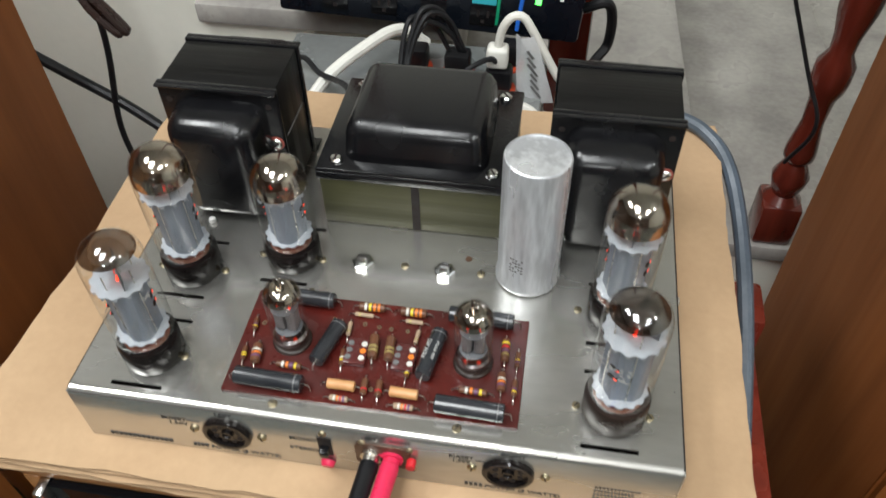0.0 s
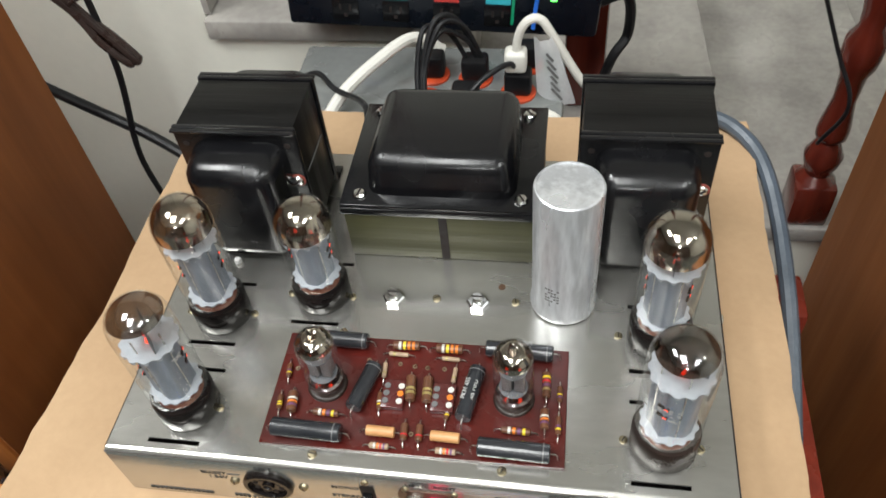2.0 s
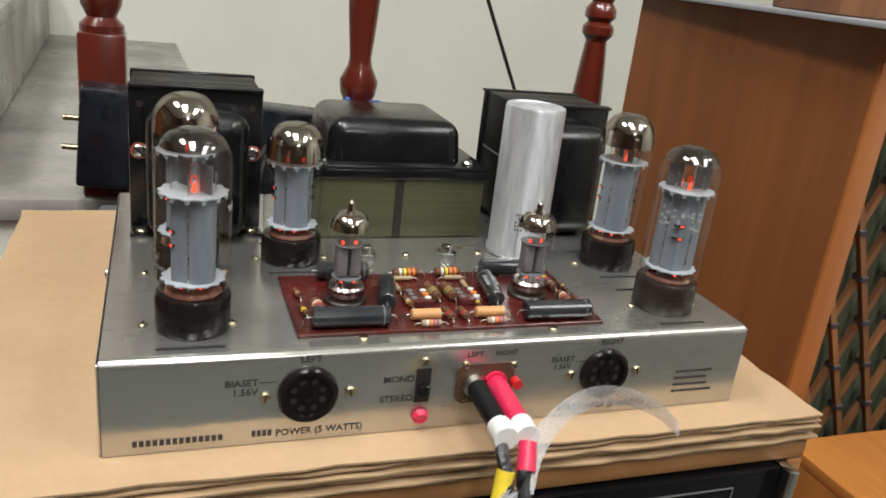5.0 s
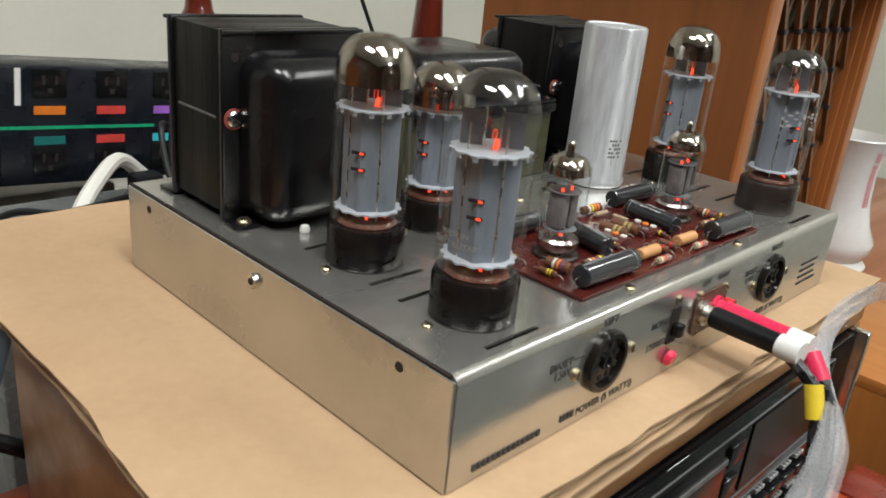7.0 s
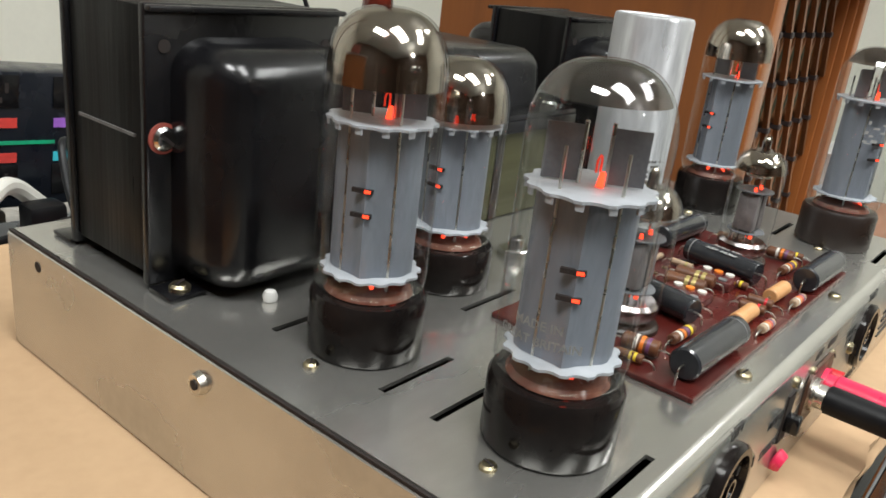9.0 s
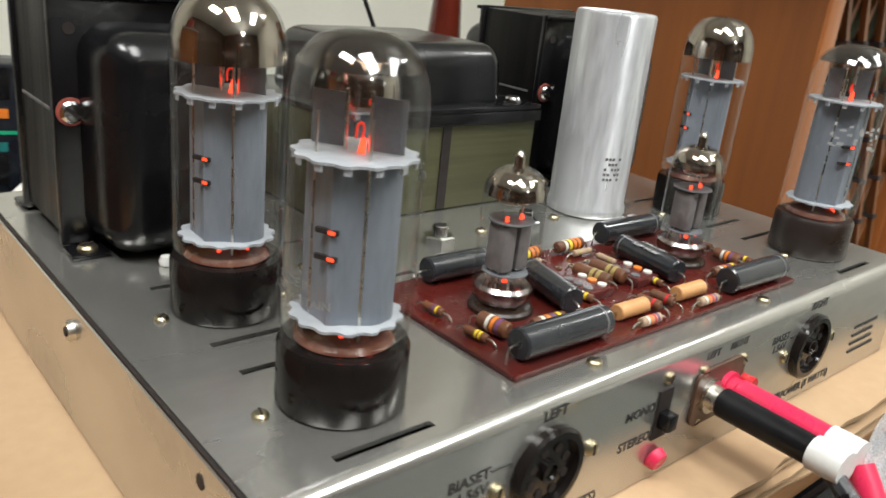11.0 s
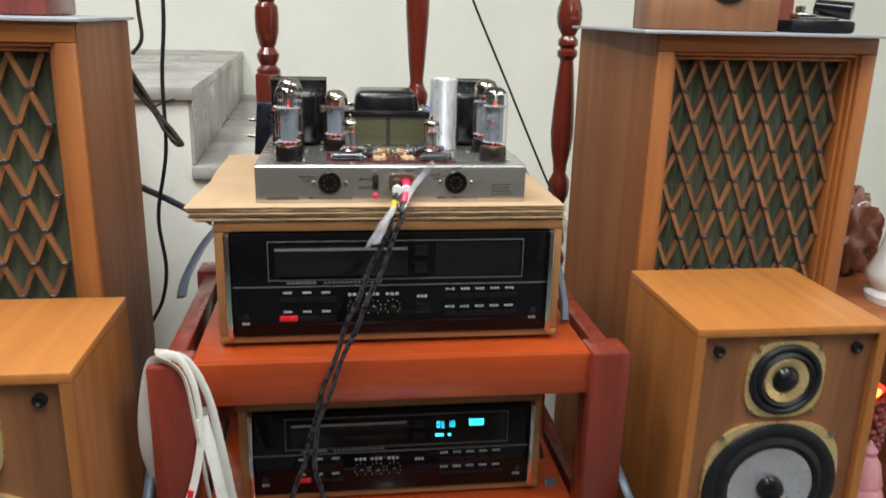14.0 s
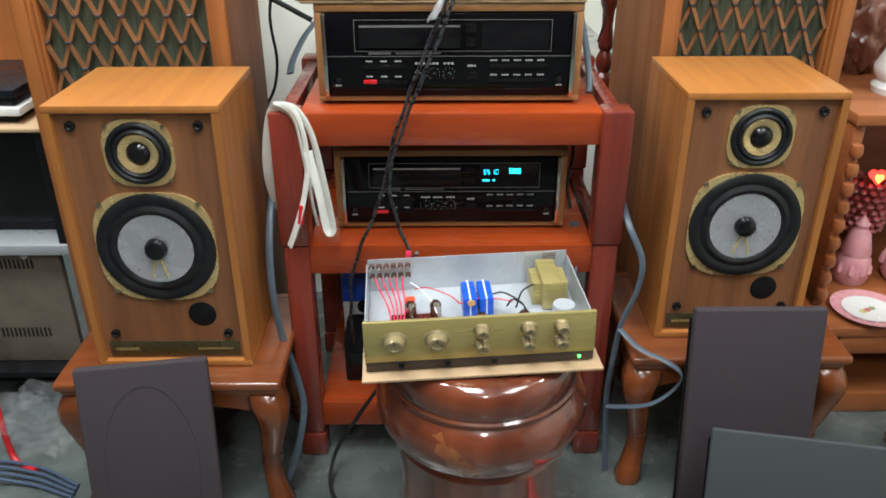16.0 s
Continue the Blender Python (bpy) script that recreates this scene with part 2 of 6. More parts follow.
def rod(bm, p, q, r, r2=None, seg=16, cap=0.0, mi=0):
    """A round bar from p to q, with rounded ends if cap is given."""
    p, q = Vector(p), Vector(q)
    d = (q - p)
    l = d.length
    r2 = r if r2 is None else r2
    prof = [(0, 0), (r - cap, 0), (r, cap), (r2, l - cap), (r2 - cap, l), (0, l)] if cap else [(0, 0), (r, 0), (r2, l), (0, l)]
    return lathe(bm, prof, p, seg, d.to_track_quat("Z", "Y").to_matrix().to_4x4(), mi)


def smooth_line(points, n=8):
    pts = [Vector(p) for p in points]
    pts = [2 * pts[0] - pts[1]] + pts + [2 * pts[-1] - pts[-2]]
    out = []
    for i in range(1, len(pts) - 2):
        a, b, c, d = pts[i - 1:i + 3]
        for k in range(n):
            t = k / n
            out.append(0.5 * ((2 * b) + (c - a) * t + (2 * a - 5 * b + 4 * c - d) * t * t + (3 * b - a - 3 * c + d) * t ** 3))
    out.append(pts[-2])
    return out


def sweep(bm, points, r, seg=10, n=8, flat=None, mi=0, up=(0, 0, 1)):
    """A cable or strap along points; flat=(half width, half thickness) makes a ribbon."""
    line = smooth_line(points, n) if n > 1 else [Vector(p) for p in points]
    rings, side = [], None
    for i, p in enumerate(line):
        d = (line[min(i + 1, len(line) - 1)] - line[max(i - 1, 0)]).normalized()
        ref = Vector(up) if side is None else d.cross(side) * -1
        s = d.cross(Vector(up)) if side is None else side - d * side.dot(d)
        if s.length < 1e-4:
            s = d.cross(Vector((0.3, 1, 0.2)))
        s.normalize()
        side = s
        u = s.cross(d)
        a, b = flat or (r, r)
        rings.append([bm.verts.new(p + s * (a * math.cos(2 * math.pi * k / seg)) + u * (b * math.sin(2 * math.pi * k / seg))) for k in range(seg)])
    for a, b in zip(rings, rings[1:]):
        for k in range(seg):
            j = (k + 1) % seg
            bm.faces.new((a[k], a[j], b[j], b[k])).material_index = mi
    for ring in (rings[0], rings[-1]):
        bm.faces.new(ring).material_index = mi
    return bm


def prism(bm, outline, m, depth):
    """Pushes a flat outline (x, y) by depth along its z, then places it by m."""
    lo = [bm.verts.new((x, y, 0)) for x, y in outline]
    hi = [bm.verts.new((x, y, depth)) for x, y in outline]
    bm.faces.new(lo[::-1])
    bm.faces.new(hi)
    for i in range(len(lo)):
        j = (i + 1) % len(lo)
        bm.faces.new((lo[i], lo[j], hi[j], hi[i]))
    bmesh.ops.transform(bm, matrix=m, verts=lo + hi)
    return bm


def round_rect(w, h, r, n=5):
    out = []
    for cx, cy, a0 in ((w / 2 - r, h / 2 - r, 0), (-w / 2 + r, h / 2 - r, 90), (-w / 2 + r, -h / 2 + r, 180), (w / 2 - r, -h / 2 + r, 270)):
        for k in range(n + 1):
            a = radians(a0 + 90 * k / n)
            out.append((cx + r * math.cos(a), cy + r * math.sin(a)))
    return out


def holed_plate(bm, x0, x1, y0, y1, holes, z, thick):
    """A sheet with rectangular holes (x0, x1, y0, y1) cut right through."""
    xs = sorted({x0, x1, *[h[0] for h in holes], *[h[1] for h in holes]})
    ys = sorted({y0, y1, *[h[2] for h in holes], *[h[3] for h in holes]})
    inside = lambda x, y: any(h[0] < x < h[1] and h[2] < y < h[3] for h in holes)
    verts = {}
    v = lambda i, j, k: verts.setdefault((i, j, k), bm.verts.new((xs[i], ys[j], z - k * thick))) if (i, j, k) not in verts else verts[(i, j, k)]
    full = {(i, j) for i in range(len(xs) - 1) for j in range(len(ys) - 1) if not inside((xs[i] + xs[i + 1]) / 2, (ys[j] + ys[j + 1]) / 2)}
    for i, j in full:
        for k in (0, 1):
            bm.faces.new((v(i, j, k), v(i + 1, j, k), v(i + 1, j + 1, k), v(i, j + 1, k)))
        for (a, b), (p, q) in (((i - 1, j), ((i, j), (i, j + 1))), ((i + 1, j), ((i + 1, j), (i + 1, j + 1))), ((i, j - 1), ((i, j), (i + 1, j))), ((i, j + 1), ((i, j + 1), (i + 1, j + 1)))):
            if (a, b) not in full:
                bm.faces.new((v(*p, 0), v(*q, 0), v(*q, 1), v(*p, 1)))
    return bm


def words(name, text, size, m, material, parent, width=None):
    """Printed words as thin raised letters; m places the text's own x, y plane."""
    cu = bpy.data.curves.new(name, "FONT")
    cu.offset = size * 0.02
    cu.body, cu.size, cu.extrude, cu.resolution_u = text, size, 0.00004, 2
    cu.align_x = "CENTER"
    tmp = bpy.data.objects.new(name, cu)
    scene.collection.objects.link(tmp)
    me = bpy.data.meshes.new_from_object(tmp.evaluated_get(bpy.context.evaluated_depsgraph_get()))
    bpy.data.objects.remove(tmp)
    place = root_place(parent)
    fit = 1.0
    if width:
        span = max(v.co.x for v in me.vertices) - min(v.co.x for v in me.vertices)
        fit = width / span
    me.transform(Matrix.Translation(-place) @ m @ Matrix.Diagonal((fit, 1, 1, 1)))
    me.materials.clear()
    me.materials.append(material)
    ob = new(name, me)
    ob.parent = parent
    return ob


FRONT = lambda x, y, z: Matrix.Translation((x, y, z)) @ pose(0, 0, 0, 90, 0, 0)  # a plane that faces the front (-y)
FLOOR = 0.225

# ---- the room ----
WALL_Y = 1.90
def wall(name, *b, mt="wall", label="cream painted plaster wall of the room"):
    return tagged(solid(name, box(B(), *b), M[mt], label, "wall"), kind="structure")


solid("floor", box(B(), -3, 3, -4.2, WALL_Y, FLOOR - 0.1, FLOOR), M["floor"], "dark grey-green polished terrazzo floor", "floor", kind="structure")
wall("wall_north", -3.1, 3.1, WALL_Y, WALL_Y + 0.12, FLOOR - 0.1, 3.2)
# west and south walls are unseen, dark so that black fronts reflect little
wall("wall_west", -3.1, -3, -4.2, WALL_Y, FLOOR - 0.1, 3.2, mt="dark_wall", label="unseen dark wall added to keep reflections and bounce low")
# unseen too, kept pale to brighten what the steel top reflects
wall("wall_east", 3, 3.1, -4.2, WALL_Y, FLOOR - 0.1, 3.2)
wall("wall_south", -3.1, 3.1, -4.32, -4.2, FLOOR - 0.1, 3.2, mt="dark_wall", label="unseen dark wall added to keep reflections and bounce low")
solid("ceiling", box(B(), -3.1, 3.1, -4.32, WALL_Y + 0.12, 3.2, 3.3), M["ceiling"], "off-white painted ceiling", "ceiling", kind="structure")

# stairs of grey stone that fall from the left to the right along the back wall
stairs = thing("staircase", (-0.2, 0.9, FLOOR), "grey stone staircase with white painted side, falling along the wall", "stairs", kind="structure")
tops = [1.19, 1.043, 0.895, 0.745, 0.60, 0.45]
EDGE = 0.562


def skewed(bm):
    """Leans the steps' noses a little, for they do not run square to the wall."""
    for v in bm.verts:
        v.co.x -= .042 * (v.co.y - EDGE)
    return bm


for i, top in enumerate(tops):
    x1 = -0.338 + 0.29 * i
    x0 = x1 - 0.29 if i else -1.9
    part("riser", skewed(box(B(), x0, x1, EDGE + 0.012, WALL_Y, FLOOR, top - 0.026)), M["wall"], stairs)
    part("tread", skewed(box(B(), x0, x1 + 0.012, EDGE, WALL_Y, top - 0.0255, top, 0.004)), M["stone"], stairs)
    part("riser_face", skewed(box(B(), x1, x1 + 0.007, EDGE + 0.012, WALL_Y, top - 0.145, top - 0.026)), M["stone"], stairs)


def turned(name, x, y, z0, z1, sq_top, base, label):
    """A turned stair post: a square foot, then beads, vases and a long swelling shaft."""
    t = thing(name, (x, y, z0), label, "baluster", "turned stair balusters")
    h = base / 2
    part("square_foot", box(B(), x - h, x + h, y - h, y + h, z0, sq_top, 0.004), M["baluster"], t)
    r = h
    prof = [(0, 0), (r * .95, 0), (r * .95, .006), (r * .62, .014), (r * .86, .026), (r * .9, .034), (r * .55, .046), (r * .68, .052), (r * .92, .075), (r * .95, .10), (r * .9, .118), (r * .62, .126),
            (r * .88, .137), (r * .92, .148), (r * .6, .160), (r * .56, .168), (r * .72, .22), (r * .88, .30), (r * .8, .38), (r * .55, .45), (r * .5, .47), (r * .85, .48), (r * .85, .495), (r * .5, .505), (r * .6, .56), (r * .55, z1 - sq_top), (0, z1 - sq_top)]
    part("turned_shaft", lathe(B(), prof, (x, y, sq_top), 28), M["baluster"], t)
    return t


def turned2(name, x, y, z0, z1, sq_top, base, label, rings):
    t = thing(name, (x, y, z0), label, "baluster", "turned stair balusters")
    h = base / 2
    part("square_foot", box(B(), x - h, x + h, y - h, y + h, z0, sq_top, 0.006), M["baluster"], t)
    part("turned_shaft", lathe(B(), [(0, 0)] + [(h * a, b) for a, b in rings] + [(0, rings[-1][1])], (x, y, sq_top), 28), M["baluster"], t)
    return t


turned("baluster", -0.192, 0.590, 1.043, 1.95, 1.215, 0.046, "lacquered dark red turned wooden stair post with square foot")
VASE = [(.95, 0), (.6, .018), (.55, .045), (.9, .062), (.98, .078), (.62, .095), (.55, .105), (.72, .15), (.95, .23), (1.0, .28), (.85, .36), (.6, .43), (.52, .46), (.8, .47), (.8, .485), (.5, .495), (.6, .66)]
turned2("baluster", 0.089, 0.632, 0.895, 1.75, 1.096, 0.047, "lacquered dark red turned wooden stair post with blue string", VASE)
LOW = [(.95, 0), (.60, .010), (.82, .026), (.90, .038), (.62, .054), (.50, .060), (.72, .068), (.74, .074)] + [(a, b + .075) for a, b in ((.72, .008),  (.5, .045), (.58, .08), (.78, .092), (.86, .105), (.84, .125), (.52, .140), (.58, .16), (.82, .19), (.92, .225), (.82, .275), (.62, .34), (.52, .362), (.78, .370), (.78, .379), (.56, .385), (.78, .391), (.76, .400), (.52, .408), (.85, .424), (.98, .440), (.94, .458), (.66, .480), (.55, .488), (.82, .494), (.8, .505), (.5, .515), (.62, .8))]
turned2("baluster", 0.378, 0.592, 0.745, 1.7, 0.810, 0.050, "lacquered dark red turned wooden stair post beside the loudspeaker", LOW)

# ---- the rack and what stands on it ----
rack = thing("audio_rack", (0, 0.13, FLOOR), "red-brown lacquered hardwood audio rack with three shelves", "rack")
for x in (-0.266, 0.270):
    for y in (-0.05, 0.31):
        part("upper_post", box(B(), x - 0.0255, x + 0.0255, y - 0.0255, y + 0.0255, 0.69, 0.928, 0.005), M["rack_post"], rack)
        part("lower_post", box(B(), x - 0.0225, x + 0.0225, y - 0.0225, y + 0.0225, FLOOR + 0.055, 0.689, 0.005), M["rack_post"], rack)
        part("foot", box(B(), x - 0.025, x + 0.025, y - 0.025, y + 0.025, FLOOR, FLOOR + 0.054, 0.006), M["rack_post"], rack)
for z, w in ((0.925, 0.2445), (0.688, 0.2475), (0.35, 0.2475)):
    part("shelf_board", box(B(), -w + 0.002, w + 0.002, -0.058, 0.33, z - 0.018, z, 0.003), M["rack"], rack)
    part("front_rail", box(B(), -w + 0.002, w + 0.002, -0.066, -0.0585, z - 0.056, z, 0.003), M["rack"], rack)
for s in (-0.266, 0.270):
    part("side_rail", box(B(), s - 0.012, s + 0.012, -0.02, 0.28, 0.872, 0.924, 0.003), M["rack_post"], rack)
    part("side_rail", box(B(), s - 0.012, s + 0.012, -0.02, 0.28, 0.634, 0.6865, 0.003), M["rack_post"], rack)


def bars(bm, x0, x1, y, z0, z1, n, fill=0.7):
    w = (x1 - x0) / n
    for i in range(n):
        box(bm, x0 + i * w, x0 + i * w + w * fill, y - 0.0004, y + 0.001, z0, z1)
    return bm


M["display"] = glow("blue_display", (0.05, 0.75, 0.95), 3.0)
M["led_green"] = glow("green_led", (0.1, 1.0, 0.1), 6.0)


def cd_player(x0, x1, y, z0, z1, case, lit):
    """A compact disc player in a wooden sleeve, with black glass front."""
    t = thing("cd_player", ((x0 + x1) / 2, y + 0.15, z0), "black glass fronted disc player " + ("in walnut sleeve under the cardboard" if not lit else "with lit blue display"), "disc player", "disc players")
    w, hh = x1 - x0, z1 - z0
    e = 0.014
    part("case_top", box(B(), x0, x1, y, y + 0.31, z1 - 0.012, z1, 0.002), M["cdwood"], t)
    part("case_bottom", box(B(), x0, x1, y, y + 0.31, z0 + 0.003, z0 + 0.012, 0.002), M["cdwood"], t)
    part("case_side", box(B(), x0, x0 + 0.011, y, y + 0.31, z0 + 0.0125, z1 - 0.0125, 0.002), M["cdwood"], t)
    part("case_side", box(B(), x1 - 0.011, x1, y, y + 0.31, z0 + 0.0125, z1 - 0.0125, 0.002), M["cdwood"], t)
    for fx in (x0 + 0.04, x1 - 0.04):
        for fy in (y + 0.03, y + 0.27):
            part("foot", rod(B(), (fx, fy, z0), (fx, fy, z0 + 0.0028), 0.012), M["rubber"], t)
    a, b, c, d = x0 + 0.0118, x1 - 0.0118, z0 + 0.0135, z1 - 0.014
    yf = y - 0.004
    face = part("front_glass", box(B(), a + 0.007, b - 0.007, yf, y + 0.29, c, d, 0.001), M["black_glass"], t, "black glass front panel")
    for s in (0, 1):
        xx = (a, a + 0.0066) if s == 0 else (b - 0.0066, b)
        part("end_trim", box(B(), *xx, yf - 0.007, y + 0.02, c - 0.001, d + 0.001, 0.0012), M["chrome"], t, "bright metal end trim")
    H = d - c
    fz = lambda v: c + v * H
    fx = lambda u: a + u * (b - a)
    yy = yf - 0.0003
    part("panel_line", box(B(), fx(.02), fx(.98), yy - .0004, yy + .001, fz(.487), fz(.494)), M["grey_line"], t)
    # tray window and its outline
    u0, u1, v0, v1 = .125, .905, .55, .93
    bm = B()
    lw = .0007
    box(bm, fx(u0), fx(u1), yy - .0004, yy + .001, fz(v1) - lw, fz(v1))
    box(bm, fx(u0), fx(u1), yy - .0004, yy + .001, fz(v0), fz(v0) + lw)
    box(bm, fx(u0), fx(u0) + lw, yy - .0004, yy + .001, fz(v0) + lw, fz(v1) - lw)
    box(bm, fx(u1) - lw, fx(u1), yy - .0004, yy + .001, fz(v0) + lw, fz(v1) - lw)
    part("window_outline", bm, M["grey_line"], t)
    tray = part("disc_tray", box(B(), fx(.145), fx(.545), yy - .0035, yy + .002, fz(.595), fz(.875), .001), M["black_gloss"], t, "glossy black disc tray")
    part("tray_edge", box(B(), fx(.147), fx(.543), yy - .0042, yy - .0032, fz(.845), fz(.868)), M["grey_line"] if not lit else M["alu"], tray)
    part("display_window", box(B(), fx(.63), fx(.895), yy - .0006, yy + .001, fz(.575), fz(.905)), M["black_gloss"], t)
    for v in (.66, .83):
        part("tray_button", box(B(), fx(.565), fx(.605), yy - .002, yy + .001, fz(v - .05), fz(v + .05), .0006), M["black_gloss"], t)
    bm = B()
    bars(bm, fx(.18), fx(.27), yy, fz(.515), fz(.54), 7, .8)
    bars(bm, fx(.29), fx(.47), yy, fz(.518), fz(.535), 14, .7)
    part("lettering", bm, M["grey_line"], t)
    # key rows
    for u, v, n, red in ((.155, .36, 3, False), (.155, .17, 3, True)):
        for i in range(n):
            q = fx(u + i * .058)
            part("key", box(B(), q, q + (b - a) * .054, yy - .003, yy + .001, fz(v - .018), fz(v + .03), .0006), M["red"] if red and i == 0 else M["black_gloss"], t)
        part("key_lettering", bars(B(), fx(u + .012), fx(u + .186), yy, fz(v + .062), fz(v + .078), 3, .45), M["white_print"], t)
    for u in (.385, .44, .50):
        part("knob", rod(B(), (fx(u), yy + .001, fz(.27)), (fx(u), yy - .009, fz(.27)), .0052, .0046, 20, .0008), M["black_gloss"], t)
        part("knob_lettering", bars(B(), fx(u - .022), fx(u + .022), yy, fz(.39), fz(.415), 3, .7), M["white_print"], t)
        bm = B()
        for k in range(9):
            an = radians(-50 + k * 35)
            p = (fx(u) + .0095 * math.cos(an), fz(.27) + .0095 * math.sin(an))
            box(bm, p[0] - .0005, p[0] + .0005, yy - .0004, yy + .001, p[1] - .0005, p[1] + .0005)
        part("knob_marks", bm, M["white_print"], t)
    part("knob", box(B(), fx(.57), fx(.615), yy - .004, yy + .001, fz(.21), fz(.30), .001), M["black_gloss"], t)
    part("key_lettering", bars(B(), fx(.575), fx(.61), yy, fz(.36), fz(.385), 3, .7), M["white_print"], t)
    for v in (.37, .19):
        for i in range(5):
            q = fx(.66 + i * .047)
            part("key", box(B(), q, q + (b - a) * .043, yy - .003, yy + .001, fz(v - .018), fz(v + .028), .0006), M["black_gloss"], t)
            part("key_lettering", bars(B(), q + .002, q + (b - a) * .035, yy, fz(v + .060), fz(v + .078), 3, .7), M["white_print"], t)
    for u in (.055, .945):
        part("side_mark", bars(B(), fx(u) - .005, fx(u) + .005, yy, fz(.12), fz(.14), 3, .7), M["white_print"], t)
        part("jack", rod(B(), (fx(u), yy + .001, fz(.2)), (fx(u), yy - .002, fz(.2)), .004, None, 16), M["rubber"], t)
    if lit:
        bm = B()
        seg = {"0": "abcdef", "5": "afgcd", "1": "bc"}
        def digit(ch, x, z, w, h):
            s = .0006
            for k in seg[ch]:
                r = {"a": (0, w, h - s, h), "g": (0, w, h / 2 - s / 2, h / 2 + s / 2), "d": (0, w, 0, s), "f": (0, s, h / 2, h), "e": (0, s, 0, h / 2), "b": (w - s, w, h / 2, h), "c": (w - s, w, 0, h / 2)}[k]
                box(bm, x + r[0], x + r[1], yy - .0011, yy - .0004, z + r[2], z + r[3])
        for i, ch in enumerate("0510"):
            digit(ch, fx(.65) + i * .0062 + (.002 if i > 1 else 0), fz(.76), .0038, .0085)
        for i in range(7):
            box(bm, fx(.765) + i * .003, fx(.765) + i * .003 + .0018, yy - .0011, yy - .0004, fz(.77), fz(.85))
        box(bm, fx(.645), fx(.675), yy - .0011, yy - .0004, fz(.655), fz(.68))
        box(bm, fx(.69), fx(.70), yy - .0011, yy - .0004, fz(.655), fz(.68))
        part("display_digits", bm, M["display"], t, "glowing blue display digits")
    return t


cd_player(-0.214, 0.212, -0.018, 0.9275, 1.0855, True, False)
cd_player(-0.200, 0.206, 0.0, 0.690, 0.838, True, True)

# layers of cardboard under the amplifier
pile = thing("cardboard_sheets", (0, 0.16, 1.0865), "stack of worn tan corrugated cardboard sheets under the amplifier", "cardboard")
rnd = random.Random(5)
def card_layer(x0, x1, y0, y1, z0, z1, seed, wave):
    """A thin sheet whose worn rim wavers in and out, up and down."""
    bm = box(B(), x0, x1, y0, y1, z0, z1)
    bmesh.ops.subdivide_edges(bm, edges=[e for e in bm.edges if abs(e.verts[0].co.z - e.verts[1].co.z) < 1e-6], cuts=27, use_grid_fill=True)
    for v in bm.verts:
        c = v.co.copy()
        edge = min(c.x - x0, x1 - c.x, c.y - y0, y1 - c.y)
        if edge < .004:
            v.co.x += .0022 * noise.noise(Vector((c.y * 45, seed, 0)))
            v.co.y += .0022 * noise.noise(Vector((c.x * 45, seed, 9)))
            v.co.z += wave * noise.noise(Vector((c.x * 38, c.y * 38, seed * 1.7)))
        if c.x < x0 + .02:
            v.co.x += .0075 * min(1, max(0, (c.y - y0) / .14))
    return bm


top = 1.1045
for i in range(5):
    pitch = .0036
    z1 = top - i * pitch
    dx, dy = rnd.uniform(-.004, .004), rnd.uniform(-.006, .004)
    xl = (-.246, -.243, -.240, -.243, -.236)[i]
    yf = (-.022, -.0205, -.0225, -.019, -.0215)[i]
    sheet = part("sheet", card_layer(xl, .211 + dx, yf, .338 + dy, z1 - .0011, z1, i + .37, 0 if i == 0 else .0009), M["card"], pile, smooth=20)
    part("fluted_core", card_layer(xl + .0022, .209 + dx, yf + .0022, .336 + dy, z1 - pitch + .0001, z1 - .0012, i + 7.1, 0), M["card_edge"], sheet, "dark corrugated core of the sheet", smooth=20)


# ---- bookshelf loudspeakers ----
def cone_driver(parent, name, x, y, z, r, frame_r, cone, kind):
    out = [(frame_r * (1 - .06 * math.cos(4 * a)) * math.cos(a), frame_r * (1 - .06 * math.cos(4 * a)) * math.sin(a)) for a in [2 * math.pi * k / 64 for k in range(64)]]
    d = part(name, prism(B(), out, FRONT(x, y, z), .0042), M["brass_frame"], parent, "gold painted driver frame")
    turn = Matrix.Rotation(radians(90), 4, "X")
    part("surround", lathe(B(), [(r, .0035), (r * .985, .0075), (r * .93, .0095), (r * .86, .0095), (r * .80, .0065), (r * .76, .0085), (r * .71, .0105), (r * .66, .009), (r * .62, .0060), (0, .0046)], (x, y, z), 48, turn), M["rubber"], d, "black rubber surround")
    if kind == "woofer":
        part("cone", lathe(B(), [(r * .63, .0075), (r * .5, .0062), (r * .3, .0054), (r * .12, .0050)], (x, y, z), 48, turn), M["cone"], d, "pale grey glossy cone")
        part("phase_plug", lathe(B(), [(r * .19, .004), (r * .19, .010), (r * .16, .0165), (r * .09, .02), (0, .021)], (x, y, z), 32, turn), M["black_gloss"], d)
        for dx in (-1, 1):
            part("lead_wire", sweep(B(), [(x + dx * .004, y - .006, z - r * .18), (x + dx * .008, y - .009, z - r * .35), (x + dx * .012, y - .007, z - r * .55)], .0008, 6), M["yellow"], d)
    else:
        part("ring", lathe(B(), [(r * .63, .0065), (r * .60, .009), (r * .42, .0068), (r * .36, .0052)], (x, y, z), 40, turn), M["brass_frame"], d)
        part("dome", lathe(B(), [(r * .36, .004), (r * .30, .009), (r * .2, .0125), (0, .0145)], (x, y, z), 32, turn), M["black_gloss"], d)
    for sx in (-1, 1):
        for sz in (-1, 1):
            q = frame_r * .735 * 1.03
            part("screw", rod(B(), (x + sx * q, y - .0046, z + sz * q), (x + sx * q, y - .007, z + sz * q), .0042 if kind == "woofer" else .003, None, 12), M["brass"], d)


